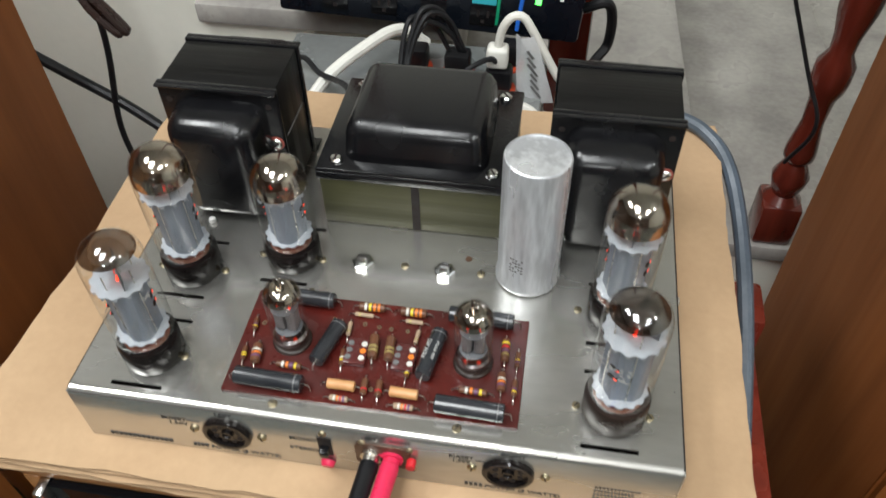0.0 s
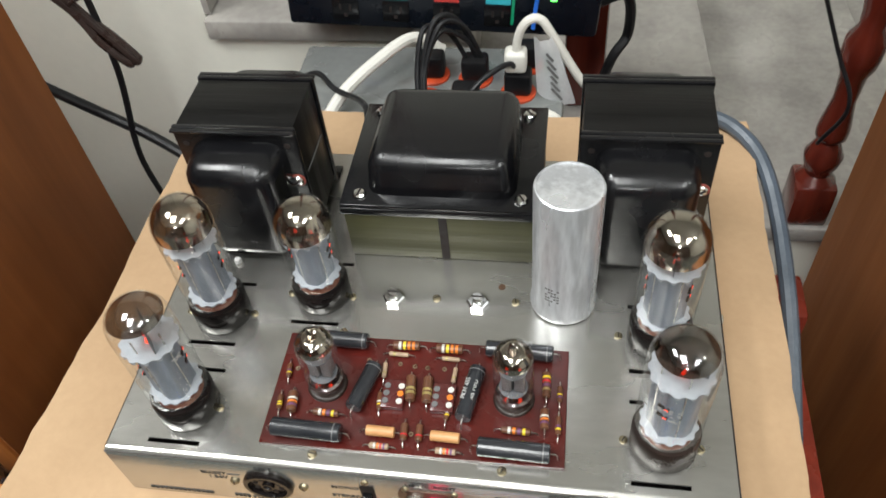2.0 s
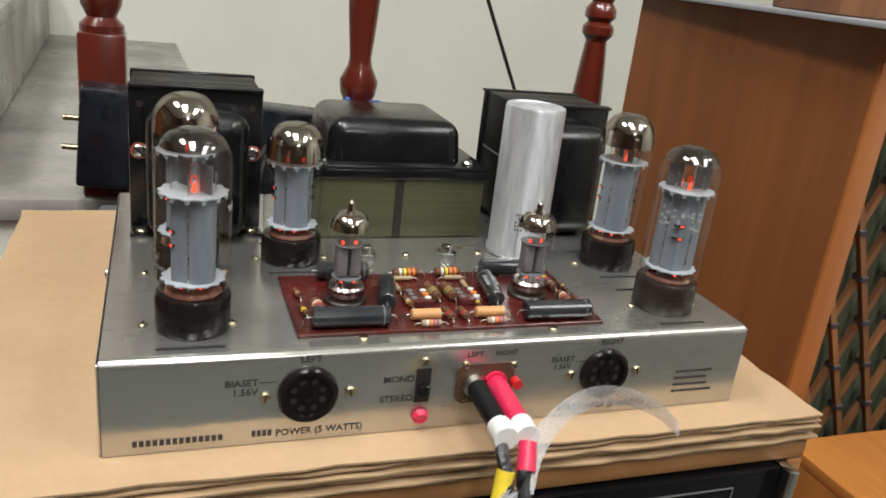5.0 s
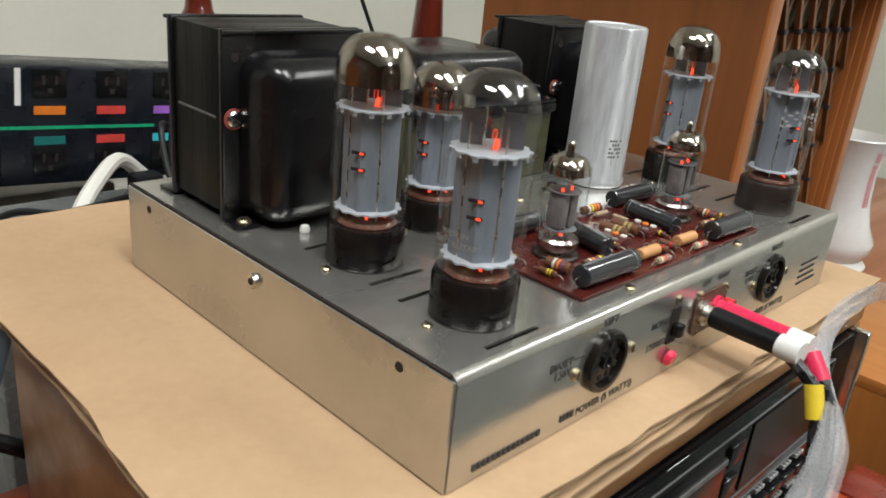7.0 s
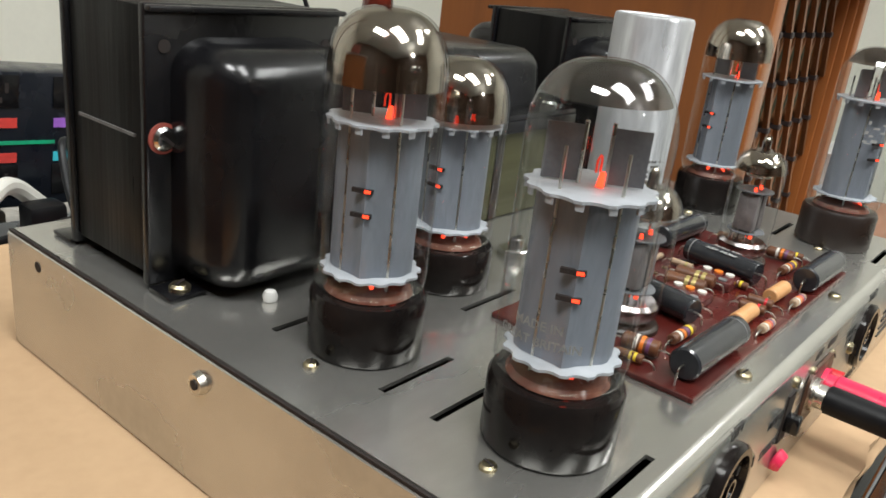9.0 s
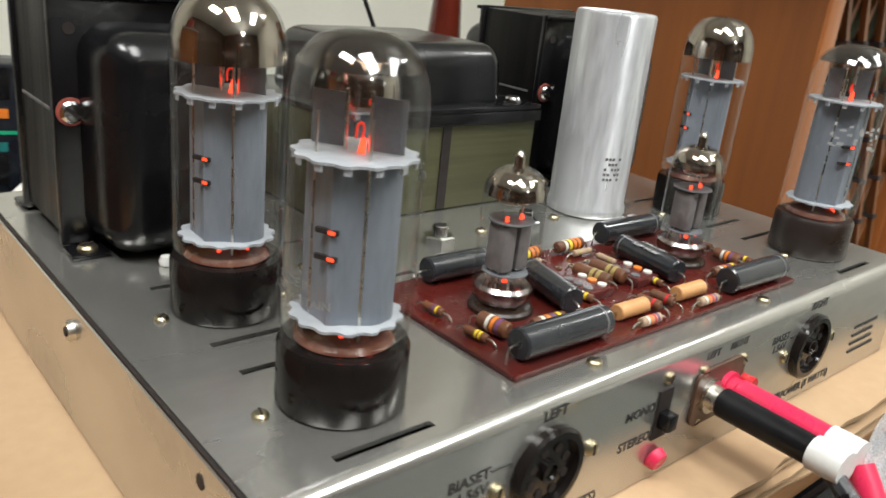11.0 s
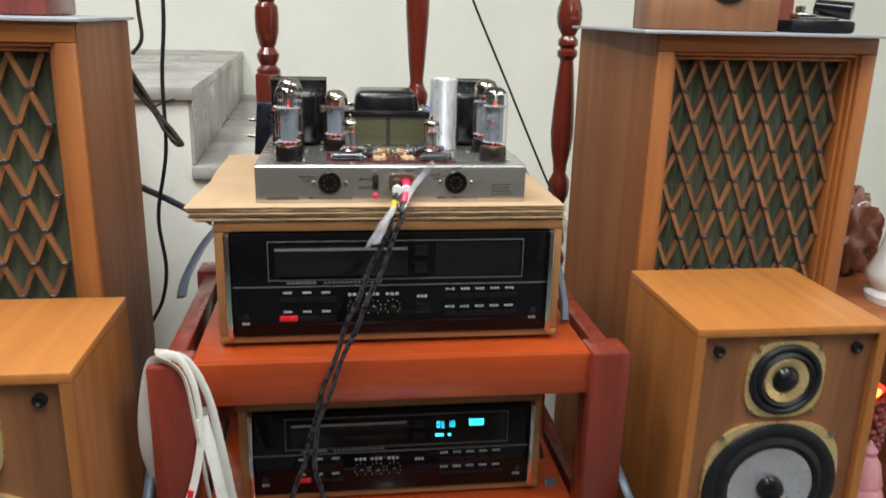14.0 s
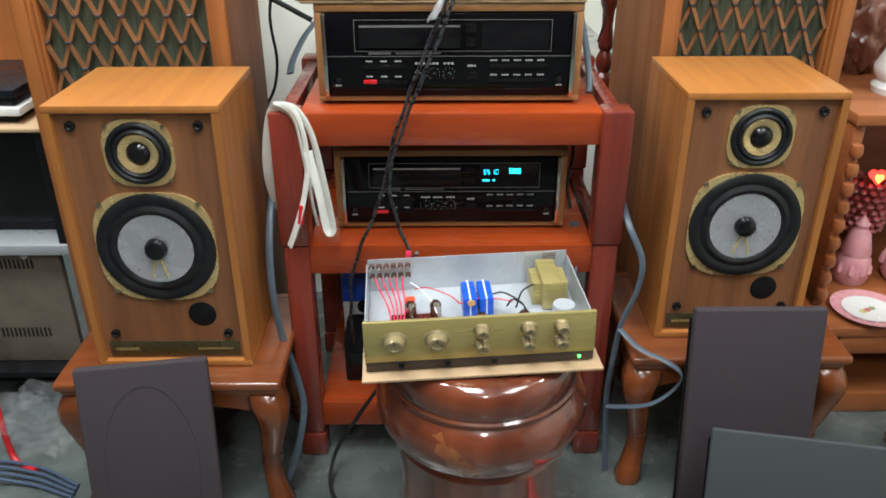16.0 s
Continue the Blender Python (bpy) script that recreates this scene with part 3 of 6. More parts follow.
def small_speaker(x0, x1, y, z0, z1, dep, label, mirror):
    t = thing("bookshelf_speaker", ((x0 + x1) / 2, y + dep / 2, z0), label, "loudspeaker", "bookshelf loudspeakers")
    e = .012
    part("cabinet_top", box(B(), x0, x1, y, y + dep, z1 - e, z1, .0015), M["teak"], t)
    part("cabinet_bottom", box(B(), x0, x1, y, y + dep, z0, z0 + e, .0015), M["teak"], t)
    part("cabinet_side", box(B(), x0, x0 + e, y, y + dep, z0 + e, z1 - e), M["teak_edge"], t)
    part("cabinet_side", box(B(), x1 - e, x1, y, y + dep, z0 + e, z1 - e), M["teak_edge"], t)
    part("baffle", box(B(), x0 + e, x1 - e, y + .010, y + dep - .004, z0 + e, z1 - e), M["teak_front"], t, "walnut veneered baffle")
    xc, yb, s = (x0 + x1) / 2, y + .010, (z1 - z0) / .455
    k = -1 if mirror else 1
    cone_driver(t, "woofer", xc + (.001 if mirror else 0), yb, z0 + .222 * s, .094, .1005, "", "woofer")
    cone_driver(t, "tweeter", xc, yb, z0 + .380 * s, .049, .0560, "", "tweeter")
    part("port", lathe(B(), [(0, .0012), (.021, .0012), (.023, .0003)], (xc + .055, yb, z0 + .098 * s), 32, Matrix.Rotation(radians(90), 4, "X")), M["black"], t, "black bass port")
    for px in (x0 + .035, x1 - .035):
        for pz in (z0 + .062 * s, z1 - .033):
            part("grille_peg", lathe(B(), [(.0075, 0), (.0075, .005), (.005, .006), (.003, .004), (0, .004)], (px, yb, pz), 16, Matrix.Rotation(radians(90), 4, "X")), M["black"], t)
    plate = part("name_plate", box(B(), x0 + .02, x1 - .02, yb - .0015, yb + .001, z0 + .016, z0 + .046, .0008), mat("olive_plate", (.10, .085, .04), (.08, .065, .03), 60, .35, .5), t, "dark olive metal name plate")
    part("lettering", bars(B(), x0 + .03, x0 + .07, yb - .002, z0 + .028, z0 + .033, 8, .7), M["gold"], plate)
    part("lettering", bars(B(), x1 - .09, x1 - .03, yb - .002, z0 + .029, z0 + .032, 12, .7), M["gold"], plate)
    return t


spk_l = small_speaker(-0.595, -0.337, -0.18, 0.517, 0.973, 0.225, "teak bookshelf loudspeaker with grey woofer, grille off, on low table", True)
spk_r = small_speaker(0.367, 0.622, -0.10, 0.517, 0.966, 0.235, "teak bookshelf loudspeaker with grey woofer, grille off, on low table", False)


def low_table(x0, x1, y0, y1, z1):
    t = thing("low_table", ((x0 + x1) / 2, (y0 + y1) / 2, FLOOR), "carved red-brown wooden low table with curved legs under a loudspeaker", "table", "low tables")
    part("tabletop", box(B(), x0, x1, y0, y1, z1 - .018, z1 - .001, .006, 3), M["table_wood"], t)
    part("moulding", box(B(), x0 + .008, x1 - .008, y0 + .008, y1 - .008, z1 - .030, z1 - .0185, .004), M["table_wood"], t)
    # apron with an arched lower edge
    n = 16
    for yy in (y0 + .014, y1 - .026):
        xs = [x0 + .014 + (x1 - x0 - .028) * k / n for k in range(n + 1)]
        low = [z1 - .055 - .03 * abs(2 * k / n - 1) ** 3 for k in range(n + 1)]
        out = [(x, z) for x, z in zip(xs, low)] + [(xs[-1], z1 - .0305), (xs[0], z1 - .0305)]
        part("apron", prism(B(), out, Matrix.Translation((0, yy + .012, 0)) @ pose(0, 0, 0, 90, 0, 0), .012), M["table_wood"], t)
    for xx in (x0 + .014, x1 - .026):
        part("apron", box(B(), xx, xx + .012, y0 + .03, y1 - .03, z1 - .075, z1 - .0305), M["table_wood"], t)
    for sx, lx in ((-1, x0 + .034), (1, x1 - .034)):
        for sy, ly in ((-1, y0 + .034), (1, y1 - .034)):
            bm = B()
            pts = [(lx, ly, z1 - .031), (lx + sx * .012, ly + sy * .012, z1 - .085), (lx + sx * .002, ly + sy * .002, z1 - .16), (lx - sx * .002, ly - sy * .002, z1 - .215), (lx + sx * .008, ly + sy * .008, FLOOR + .022), (lx + sx * .012, ly + sy * .012, FLOOR)]
            line = smooth_line(pts, 4)
            rs = [.026, .03, .031, .029, .026, .023, .021, .0195, .018, .0175, .017, .0165, .016, .0165, .0175, .019, .021, .022, .022, .021, .020]
            rings = []
            for p, r in zip(line, rs):
                rings.append([bm.verts.new((p.x + r * a, p.y + r * b, p.z)) for a, b in ((1, .55), (.55, 1), (-.55, 1), (-1, .55), (-1, -.55), (-.55, -1), (.55, -1), (1, -.55))])
            for a, b in zip(rings, rings[1:]):
                for k in range(8):
                    bm.faces.new((a[k], a[(k + 1) % 8], b[(k + 1) % 8], b[k]))
            bm.faces.new(rings[0])
            bm.faces.new(rings[-1])
            part("leg", bm, M["table_wood"], t, smooth=60)
    return t


low_table(-0.66, -0.283, -0.23, 0.07, 0.517)
low_table(0.315, 0.70, -0.165, 0.15, 0.517)


def lattice_speaker(xa, xb, y, top, dep, label, yaw=0.0):
    """A large cabinet with a deep frame and a wooden lattice before green cloth."""
    t = thing("floor_speaker", ((xa + xb) / 2, y + dep / 2, FLOOR), label, "loudspeaker", "floor standing loudspeakers")
    z0 = FLOOR + .002
    part("cabinet_body", box(B(), xa + .0015, xb - .0015, y + .045, y + dep, z0, top, .002), M["big_side"], t)
    for a, b in ((xa - .0005, xa + .0012), (xb - .0012, xb + .0005)):
        part("side_veneer", box(B(), a, b, y + .003, y + dep - .001, z0, top - .0005), M["big_side"], t, "dark walnut side veneer")
    f, ft = .026, .024
    zb = z0 + .10
    part("frame_side", box(B(), xa + .0013, xa + f, y, y + .0445, z0, top - ft, .002), M["big_frame"], t)
    part("frame_side", box(B(), xb - f, xb - .0013, y, y + .0445, z0, top - ft, .002), M["big_frame"], t)
    part("frame_top", box(B(), xa + .0013, xb - .0013, y, y + .0445, top - ft, top, .002), M["frame_rail"], t)
    part("frame_bottom", box(B(), xa + f, xb - f, y, y + .0445, z0, zb, .002), M["frame_rail"], t)
    xi, xj, zi, zj = xa + f, xb - f, zb, top - ft
    for k, (o, dd) in enumerate(((0, .006), (.006, .014))):
        a = o
        w = .0055
        part("moulding", box(B(), xi + a, xi + a + w, y + dd, y + .044, zi + a, zj - a, .0015), M["big_frame"], t)
        part("moulding", box(B(), xj - a - w, xj - a, y + dd, y + .044, zi + a, zj - a, .0015), M["big_frame"], t)
        part("moulding", box(B(), xi + a + w, xj - a - w, y + dd, y + .044, zj - a - w, zj - a, .0015), M["big_frame"], t)
        part("moulding", box(B(), xi + a + w, xj - a - w, y + dd, y + .044, zi + a, zi + a + w, .0015), M["big_frame"], t)
    xi, xj, zi, zj = xi + .012, xj - .012, zi + .012, zj - .012
    bm = B()
    n = 90
    front = []
    for k in range(n + 1):
        x = xi + (xj - xi) * k / n
        front.append((x, .004 * abs(math.sin(k * .62)) + .0015 * math.sin(k * 1.7)))
    rows = [[bm.verts.new((x, y + .040 - d * (.7 + .3 * math.sin(3 * z + x * 9)), z)) for x, d in front] for z in [zi + (zj - zi) * q / 10 for q in range(11)]]
    for a, b in zip(rows, rows[1:]):
        for k in range(n):
            bm.faces.new((a[k], a[k + 1], b[k + 1], b[k]))
    part("grille_cloth", bm, M["cloth"], t, "pleated dark green cloth", smooth=80)
    # the lattice: rods that lean both ways, in short lengths between the crossings
    W, dxs, dzs = xj - xi, .0395, .0455
    nrow = int((zj - zi) / dzs) + 1
    ncol = int(W / dxs) + 1
    for d in (1, -1):
        for k in range(-nrow, ncol + nrow):
            xs0 = xi + k * dxs + (0 if d > 0 else 0)
            # a line that moves half a column for each row down
            segs = []
            for rr in range(nrow):
                za, zc = zj - rr * dzs, zj - (rr + 1) * dzs
                xa2 = xs0 + d * rr * dxs / 2
                xb2 = xa2 + d * dxs / 2
                if xa2 < xi - 1e-4 or xa2 > xj + 1e-4 or xb2 < xi - .004 or xb2 > xj + .004 or zc < zi - .01:
                    continue
                segs.append(((xa2, za), (xb2, zc)))
            if not segs:
                continue
            bm = B()
            for (xa2, za), (xb2, zc) in segs:
                p, q = Vector((xa2, y + .024, za)), Vector((xb2, y + .024, max(zc, zi)))
                ln = (q - p).length
                mm = Matrix.Translation((p + q) / 2) @ (q - p).to_track_quat("Z", "Y").to_matrix().to_4x4()
                off = -.0025 if d > 0 else .0025
                box(bm, -.0026, .0026, -.0032, .0032, -ln / 2 * .98, ln / 2 * .98, m=Matrix.Translation((0, off, 0)) @ mm)
            part("lattice_bar", bm, M["lattice"], t)
    knot = None
    for rr in range(1, nrow):
        for k in range(ncol + 1):
            x = xi + k * dxs + (dxs / 2 if rr % 2 else 0)
            z = zj - rr * dzs
            if x > xj - .004 or z < zi + .01:
                continue
            if knot is None:
                knot = part("lattice_knot", box(B(), x - .0046, x + .0046, y + .0175, y + .0305, z - .0032, z + .0032, .0012, 1), mat("dark_knot", (.06, .045, .05), (.04, .03, .03), 80, .4), t)
                first = Vector((x, 0, z))
            else:
                ob = new("lattice_knot", knot.data)
                ob.parent = t
                ob.location = Vector((x, 0, z)) - first
    t.rotation_euler.z = radians(yaw)
    return t


lattice_speaker(0.3815, 0.735, 0.176, 1.308, 0.33, "tall walnut loudspeaker with wooden lattice over green cloth", 2.5)
lattice_speaker(-0.740, -0.377, 0.085, 1.308, 0.255, "tall walnut loudspeaker with wooden lattice over green cloth")
for x0, x1, y0, y1 in ((0.360, 0.75, 0.146, 0.51), (-0.75, -0.368, 0.073, 0.345)):
    solid("metal_sheet", box(B(), x0, x1, y0, y1, 1.3085, 1.313, .001), mat("grey_sheet", (.42, .43, .46), (.34, .35, .38), 9, .4, .3), "thin grey metal sheet lying on the loudspeaker", "sheet", "sheets on the loudspeakers")

# ---- the tube amplifier ----
M["steel"] = mat("chassis_steel", (0.60, 0.59, 0.555), (0.44, 0.43, 0.40), 16, 0.25, 0.85, stretch=(0.35, 1, 1), fine=14, bump=0.035, spread=0.10, contrast=0.24)
M["bell"] = mat("black_enamel", (0.004, 0.004, 0.005), (0.008, 0.008, 0.009), 30, 0.22, bump=0.05, fine=10, spread=0.08, spec=0.5)
M["core"] = mat("black_core", (0.004, 0.004, 0.004), (0.008, 0.0075, 0.007), 90, 0.4, spec=0.2, stretch=(0.05, 1, 0.05), bump=0.12, fine=4)
M["olive"] = mat("olive_core", (0.080, 0.078, 0.034), (0.055, 0.054, 0.024), 60, 0.5, 0.0, stretch=(0.03, 0.03, 1), bump=0.25, fine=5)
M["can"] = mat("worn_aluminium_can", (0.86, 0.88, 0.91), (0.50, 0.51, 0.53), 55, 0.40, 0.7, stretch=(1, 1, 0.16), bump=0.10, fine=5, contrast=0.10, spread=0.2)
M["bakelite"] = mat("dark_bakelite", (0.007, 0.006, 0.006), (0.013, 0.010, 0.009), 60, 0.14, spread=0.04, spec=0.25)
M["bakelite_brown"] = mat("brown_bakelite", (0.026, 0.016, 0.012), (0.016, 0.010, 0.008), 60, 0.35)
M["tube_glass"] = glass("tube_glass")
M["anode"] = mat("grey_anode", (0.25, 0.275, 0.32), (0.19, 0.21, 0.245), 150, 0.5, 0.2, stretch=(1, 1, 0.2))
M["wing"] = mat("grey_shield", (0.17, 0.175, 0.185), (0.11, 0.115, 0.125), 150, 0.5, 0.0)
M["mica"] = mat("white_mica", (0.42, 0.44, 0.47), (0.34, 0.36, 0.39), 200, 0.55)
# near-black: shade of slots, holes and gaps as colour, also some dark parts
M["shade_and_dark"] = mat("shade_and_dark", (0.01, 0.008, 0.008), (0.02, 0.012, 0.01), 200, 0.7)
M["heater"] = glow("heater_glow", (1.0, 0.045, 0.015), 4.5)
M["heater_dim"] = glow("heater_glow_dim", (1.0, 0.06, 0.02), 2.6)
M["ember"] = glow("heater_ember", (0.9, 0.05, 0.02), 0.55)
M["getter"] = smoky("silver_brown_getter", (0.56, 0.50, 0.43), 0.25, 0.09)
M["getter_thin"] = smoky("smoky_getter", (0.26, 0.25, 0.25), 0.40, 0.07)
M["pcb"] = mat("red_brown_board", (0.090, 0.012, 0.009), (0.055, 0.008, 0.006), 50, 0.3, fine=6, coat=0.2)
M["cap_black"] = mat("black_capacitor", (0.018, 0.020, 0.024), (0.03, 0.032, 0.036), 60, 0.2, coat=0.4, spread=0.05)
M["res_brown"] = mat("brown_resistor", (0.15, 0.06, 0.028), (0.10, 0.04, 0.02), 200, 0.4)
M["res_tan"] = mat("tan_resistor", (0.42, 0.30, 0.20), (0.33, 0.23, 0.15), 200, 0.5)
M["tan_cap"] = mat("tan_paper_capacitor", (0.62, 0.33, 0.14), (0.52, 0.26, 0.10), 120, 0.45)
M["tin"] = mat("tinned_wire", (0.7, 0.68, 0.62), (0.55, 0.53, 0.48), 200, 0.3, 1.0)
M["orange"] = mat("orange_band", (0.8, 0.22, 0.03), None, 200, 0.4)
M["band_white"] = mat("white_band", (0.7, 0.68, 0.62), None, 200, 0.4)
M["band_violet"] = mat("violet_band", (0.16, 0.06, 0.16), None, 200, 0.4)
M["ink"] = mat("black_ink", (0.02, 0.02, 0.02), (0.05, 0.05, 0.05), 300, 0.6)
ZT, ZB = 1.151, 1.105

amp = thing("tube_amplifier", (0, 0.12, ZB), "silver steel vintage tube amplifier, switched on, on cardboard sheets", "amplifier")
slots = [(-.127, .009), (-.127, .0545), (-.127, .0725), (-.127, .117), (-.069, .0915), (-.069, .137), (.127, .009), (.127, .0545), (.127, .0735), (.127, .117)]
PX0, PX1, PY0, PY1 = -.080, .080, .0125, .0825
holes = [(x - .0145, x + .0145, y - .0013, y + .0013) for x, y in slots] + [(PX0 + .003, PX1 - .003, PY0 + .003, PY1 - .003)]
part("top_plate", holed_plate(B(), -.1636, .1636, .004, .236, holes, ZT, .0012), M["steel"], amp, "brushed steel top plate with cooling slots", smooth=0)


def bent_edge(y, s):
    """A long edge with a rounded bend from the top plate down to the foot."""
    r = .004
    pts = [(y + s * r, ZT)] + [(y + s * (r - r * math.sin(radians(a))), ZT - r + r * math.cos(radians(a))) for a in (18, 36, 54, 72, 90)] + [(y, ZB)]
    pts2 = [(q + s * .0012, z - (.0012 if z > ZT - .001 else 0)) for q, z in pts][::-1]
    bm = B()
    prism(bm, [(q, z) for q, z in pts + pts2], Matrix.Translation((-.1636, 0, 0)) @ Matrix(((0, 0, 1, 0), (1, 0, 0, 0), (0, 1, 0, 0), (0, 0, 0, 1))), .3272)
    return bm


front = part("front_panel", bent_edge(0, 1), M["steel"], amp, "brushed steel front panel with printed words")
part("back_panel", bent_edge(.24, -1), M["steel"], amp)
for s in (-1, 1):
    bm = B()
    a, b = sorted((s * .165, s * .1638))
    box(bm, a, b, .0006, .2394, ZB, ZT - .0016, .0004, 1)
    side = part("side_panel", bm, M["steel"], amp, smooth=20)
    for y in (.027, .119, .216):
        if y == .119:
            part("side_screw", rod(B(), (s * .165, y, 1.141), (s * .167, y, 1.141), .0036, .003, 16), M["tin"], side)
            part("screw_centre", rod(B(), (s * .167, y, 1.141), (s * .1674, y, 1.141), .0016, None, 10), M["shade_and_dark"], side)
        else:
            part("side_hole", rod(B(), (s * .1649, y, 1.143), (s * .1652, y, 1.143), .002, None, 14), M["shade_and_dark"], side)
    part("seam", box(B(), *sorted((s * .1637, s * .1646)), .003, .2385, ZT - .0014, ZT - .0005), M["shade_and_dark"], amp)
part("underside", box(B(), -.160, .160, .003, .237, ZB + .001, ZB + .002), M["shade_and_dark"], amp)
# dark sheet in place of the shade seen through the cooling slots
part("slot_shade", box(B(), -.162, .162, .005, .235, ZB + .012, ZB + .0125), M["shade_and_dark"], amp)


def screw(parent, x, y, z, r=.0024, mt=None, axis="z", name="screw", turn=0.4):
    mt = mt or M["brass"]
    d = {"z": Vector((0, 0, 1)), "y": Vector((0, -1, 0)), "x": Vector((-1, 0, 0))}[axis]
    p = Vector((x, y, z))
    q = d.to_track_quat("Z", "Y").to_matrix().to_4x4()
    s = part(name, lathe(B(), [(0, -.0003), (r, -.0003), (r, r * .35), (r * .75, r * .62), (0, r * .72)], p, 14, q), mt, parent)
    c, h = r * .72, r * .14
    bm = box(B(), -c, c, -h, h, r * .60, r * .75, m=Matrix.Rotation(turn, 4, "Z"))
    bmesh.ops.transform(bm, matrix=Matrix.Translation(p) @ q, verts=bm.verts)
    part("screw_slot", bm, M["shade_and_dark"], s)
    return s


for i, (x, y) in enumerate([(-.108, .031), (-.147, .033), (-.107, .095), (-.147, .094), (-.050, .112), (-.088, .112), (.107, .096), (.147, .096), (.109, .032), (.147, .030), (.001, .1145), (.048, .115), (-.05, .0088), (.049, .0088), (-.05, .0862), (.05, .0862)]):
    screw(amp, x, y, ZT, .0022 if i < 10 else .0024, M["brass"], turn=i * 1.3)
part("top_hole", rod(B(), (.039, .126, ZT - .0002), (.039, .126, ZT + .0002), .0022), mat("rusty_hole", (.08, .04, .02), None, 200, .7), amp)
for x in (-.0245, .0258):
    nut = part("hex_nut", lathe(B(), [(0, 0), (.0068, 0), (.0068, .0028), (.0058, .0034), (0, .0034)], (x, .1125, ZT), 6), M["chrome"], amp, "chromed hexagonal nut", smooth=20)
    part("bias_shaft", lathe(B(), [(0, .003), (.0032, .003), (.0032, .0068), (.0028, .0074), (0, .0074)], (x, .1125, ZT), 18), M["chrome"], nut)
    part("shaft_slot", box(B(), x - .003, x + .003, .1121, .1129, ZT + .0071, ZT + .0077), M["shade_and_dark"], nut)


# output valves and rectifier
def valve(x, y, h, base_h, label, film, turn=0.0, brown=False, tall=True, mica=0.693):
    t = amp
    z = ZT
    v = part("bakelite_base", lathe(B(), [(0, .0002), (.0162, .0002), (.0168, .0012), (.0168, base_h - .0015), (.016, base_h), (0, base_h)], (x, y, z), 40), M["bakelite_brown"] if brown else M["bakelite"], t, label)
    R = .0163
    prof = [(.0138, base_h + .0002), (.0152, base_h + .0015), (.0161, base_h + .004), (R, base_h + .008), (R, h - .0165)]
    dome = [(R * math.cos(radians(a)) ** .72, h - .0165 + .0165 * math.sin(radians(a))) for a in range(8, 90, 8)] + [(0, h)]
    g = part("glass_envelope", lathe(B(), prof + dome, (x, y, z), 48), M["tube_glass"], v, "clear glass envelope", smooth=70)
    g.visible_shadow = False
    inner = .96
    cut = h - (.0195 if film == M["getter"] else .0095)
    f = [(R * inner, cut)] if cut < h - .0165 else []
    f += [(p * inner, q * 1.0 - .0005) for p, q in dome if q > cut]
    part("getter_film", lathe(B(), f, (x, y, z), 48), film, v, "smoky silver getter film", smooth=70)
    zm0, zm1 = base_h + .0062, h * mica
    def disc(zz, r, teeth):
        n = teeth * 4
        out = [(r * (1 if k % 4 in (0, 1) else .93) * math.cos(2 * math.pi * k / n), r * (1 if k % 4 in (0, 1) else .93) * math.sin(2 * math.pi * k / n)) for k in range(n)]
        return prism(B(), out, Matrix.Translation((x, y, z + zz)) @ pose(0, 0, 0, 0, 0, turn), .0007)
    top = part("mica_disc", disc(zm1, .0150, 13), M["mica"], v, "white mica spacer", smooth=0)
    bm = B()
    for k in range(13):
        a = radians(turn) + 2 * math.pi * (k + .2) / 13
        box(bm, -.0009, .0009, -.0003, .0003, -.0016, 0, m=Matrix.Translation((x + .0143 * math.cos(a), y + .0143 * math.sin(a), z + zm1)) @ Matrix.Rotation(a + math.pi / 2, 4, "Z"))
    part("mica_teeth", bm, M["mica"], top)
    part("mica_disc", disc(zm0, .0142, 14), M["mica"], v, smooth=0)
    # anode: a tube with two flat cheeks and pressed ribs
    out = []
    for k in range(36):
        a = 2 * math.pi * k / 36
        rr = .0098 / max(abs(math.cos(a)) ** 1.0 * .93 + abs(math.sin(a)) * .52, .72)
        rr = min(rr, .0112) + (.0005 if k % 9 in (0, 1) else 0)
        out.append((rr * math.cos(a), rr * math.sin(a)))
    part("anode", prism(B(), out, Matrix.Translation((x, y, z + zm0 + .0008)) @ pose(0, 0, 0, 0, 0, turn), zm1 - zm0 - .001), M["anode"], v, "grey metal anode", smooth=25)
    # small windows in the anode, with the hot cathode behind
    span = zm1 - zm0
    for k, q in enumerate((.44, .60)):
        for a in (turn + 175, turn + 355):
            c, s_ = math.cos(radians(a)), math.sin(radians(a))
            rad = .0106
            mm = Matrix.Translation((x + rad * c, y + rad * s_, z + zm0 + span * q)) @ Matrix.Rotation(radians(a), 4, "Z")
            part("anode_window", box(B(), -.0004, .0007, -.0029, .0029, -.0006, .0006, m=mm), M["shade_and_dark"], v)
            part("cathode_glow", box(B(), .0003, .0009, .0008, .0025, -.0004, .0004, m=mm), M["heater_dim"], v)
    if tall:
        for s_ in (-1, 1):
            mm = Matrix.Translation((x, y, z + zm1 + .0012)) @ pose(0, 0, 0, 0, 0, turn + 95)
            part("shield", box(B(), s_ * .0072 - .0042, s_ * .0072 + .0042, -.0010, -.0006, 0, .0125, m=mm), M["wing"], v)
            part("shield_edge", rod(B(), mm @ Vector((s_ * .0030, -.0008, -.001)), mm @ Vector((s_ * .0030, -.0008, .0135)), .0005, None, 6), M["tin"], v)
        part("heater_tip", rod(B(), (x, y - .002, z + zm1 + .0008), (x + .0006, y - .002, z + zm1 + .0042), .0009, .0006, 10), M["heater"], v, "glowing orange heater")
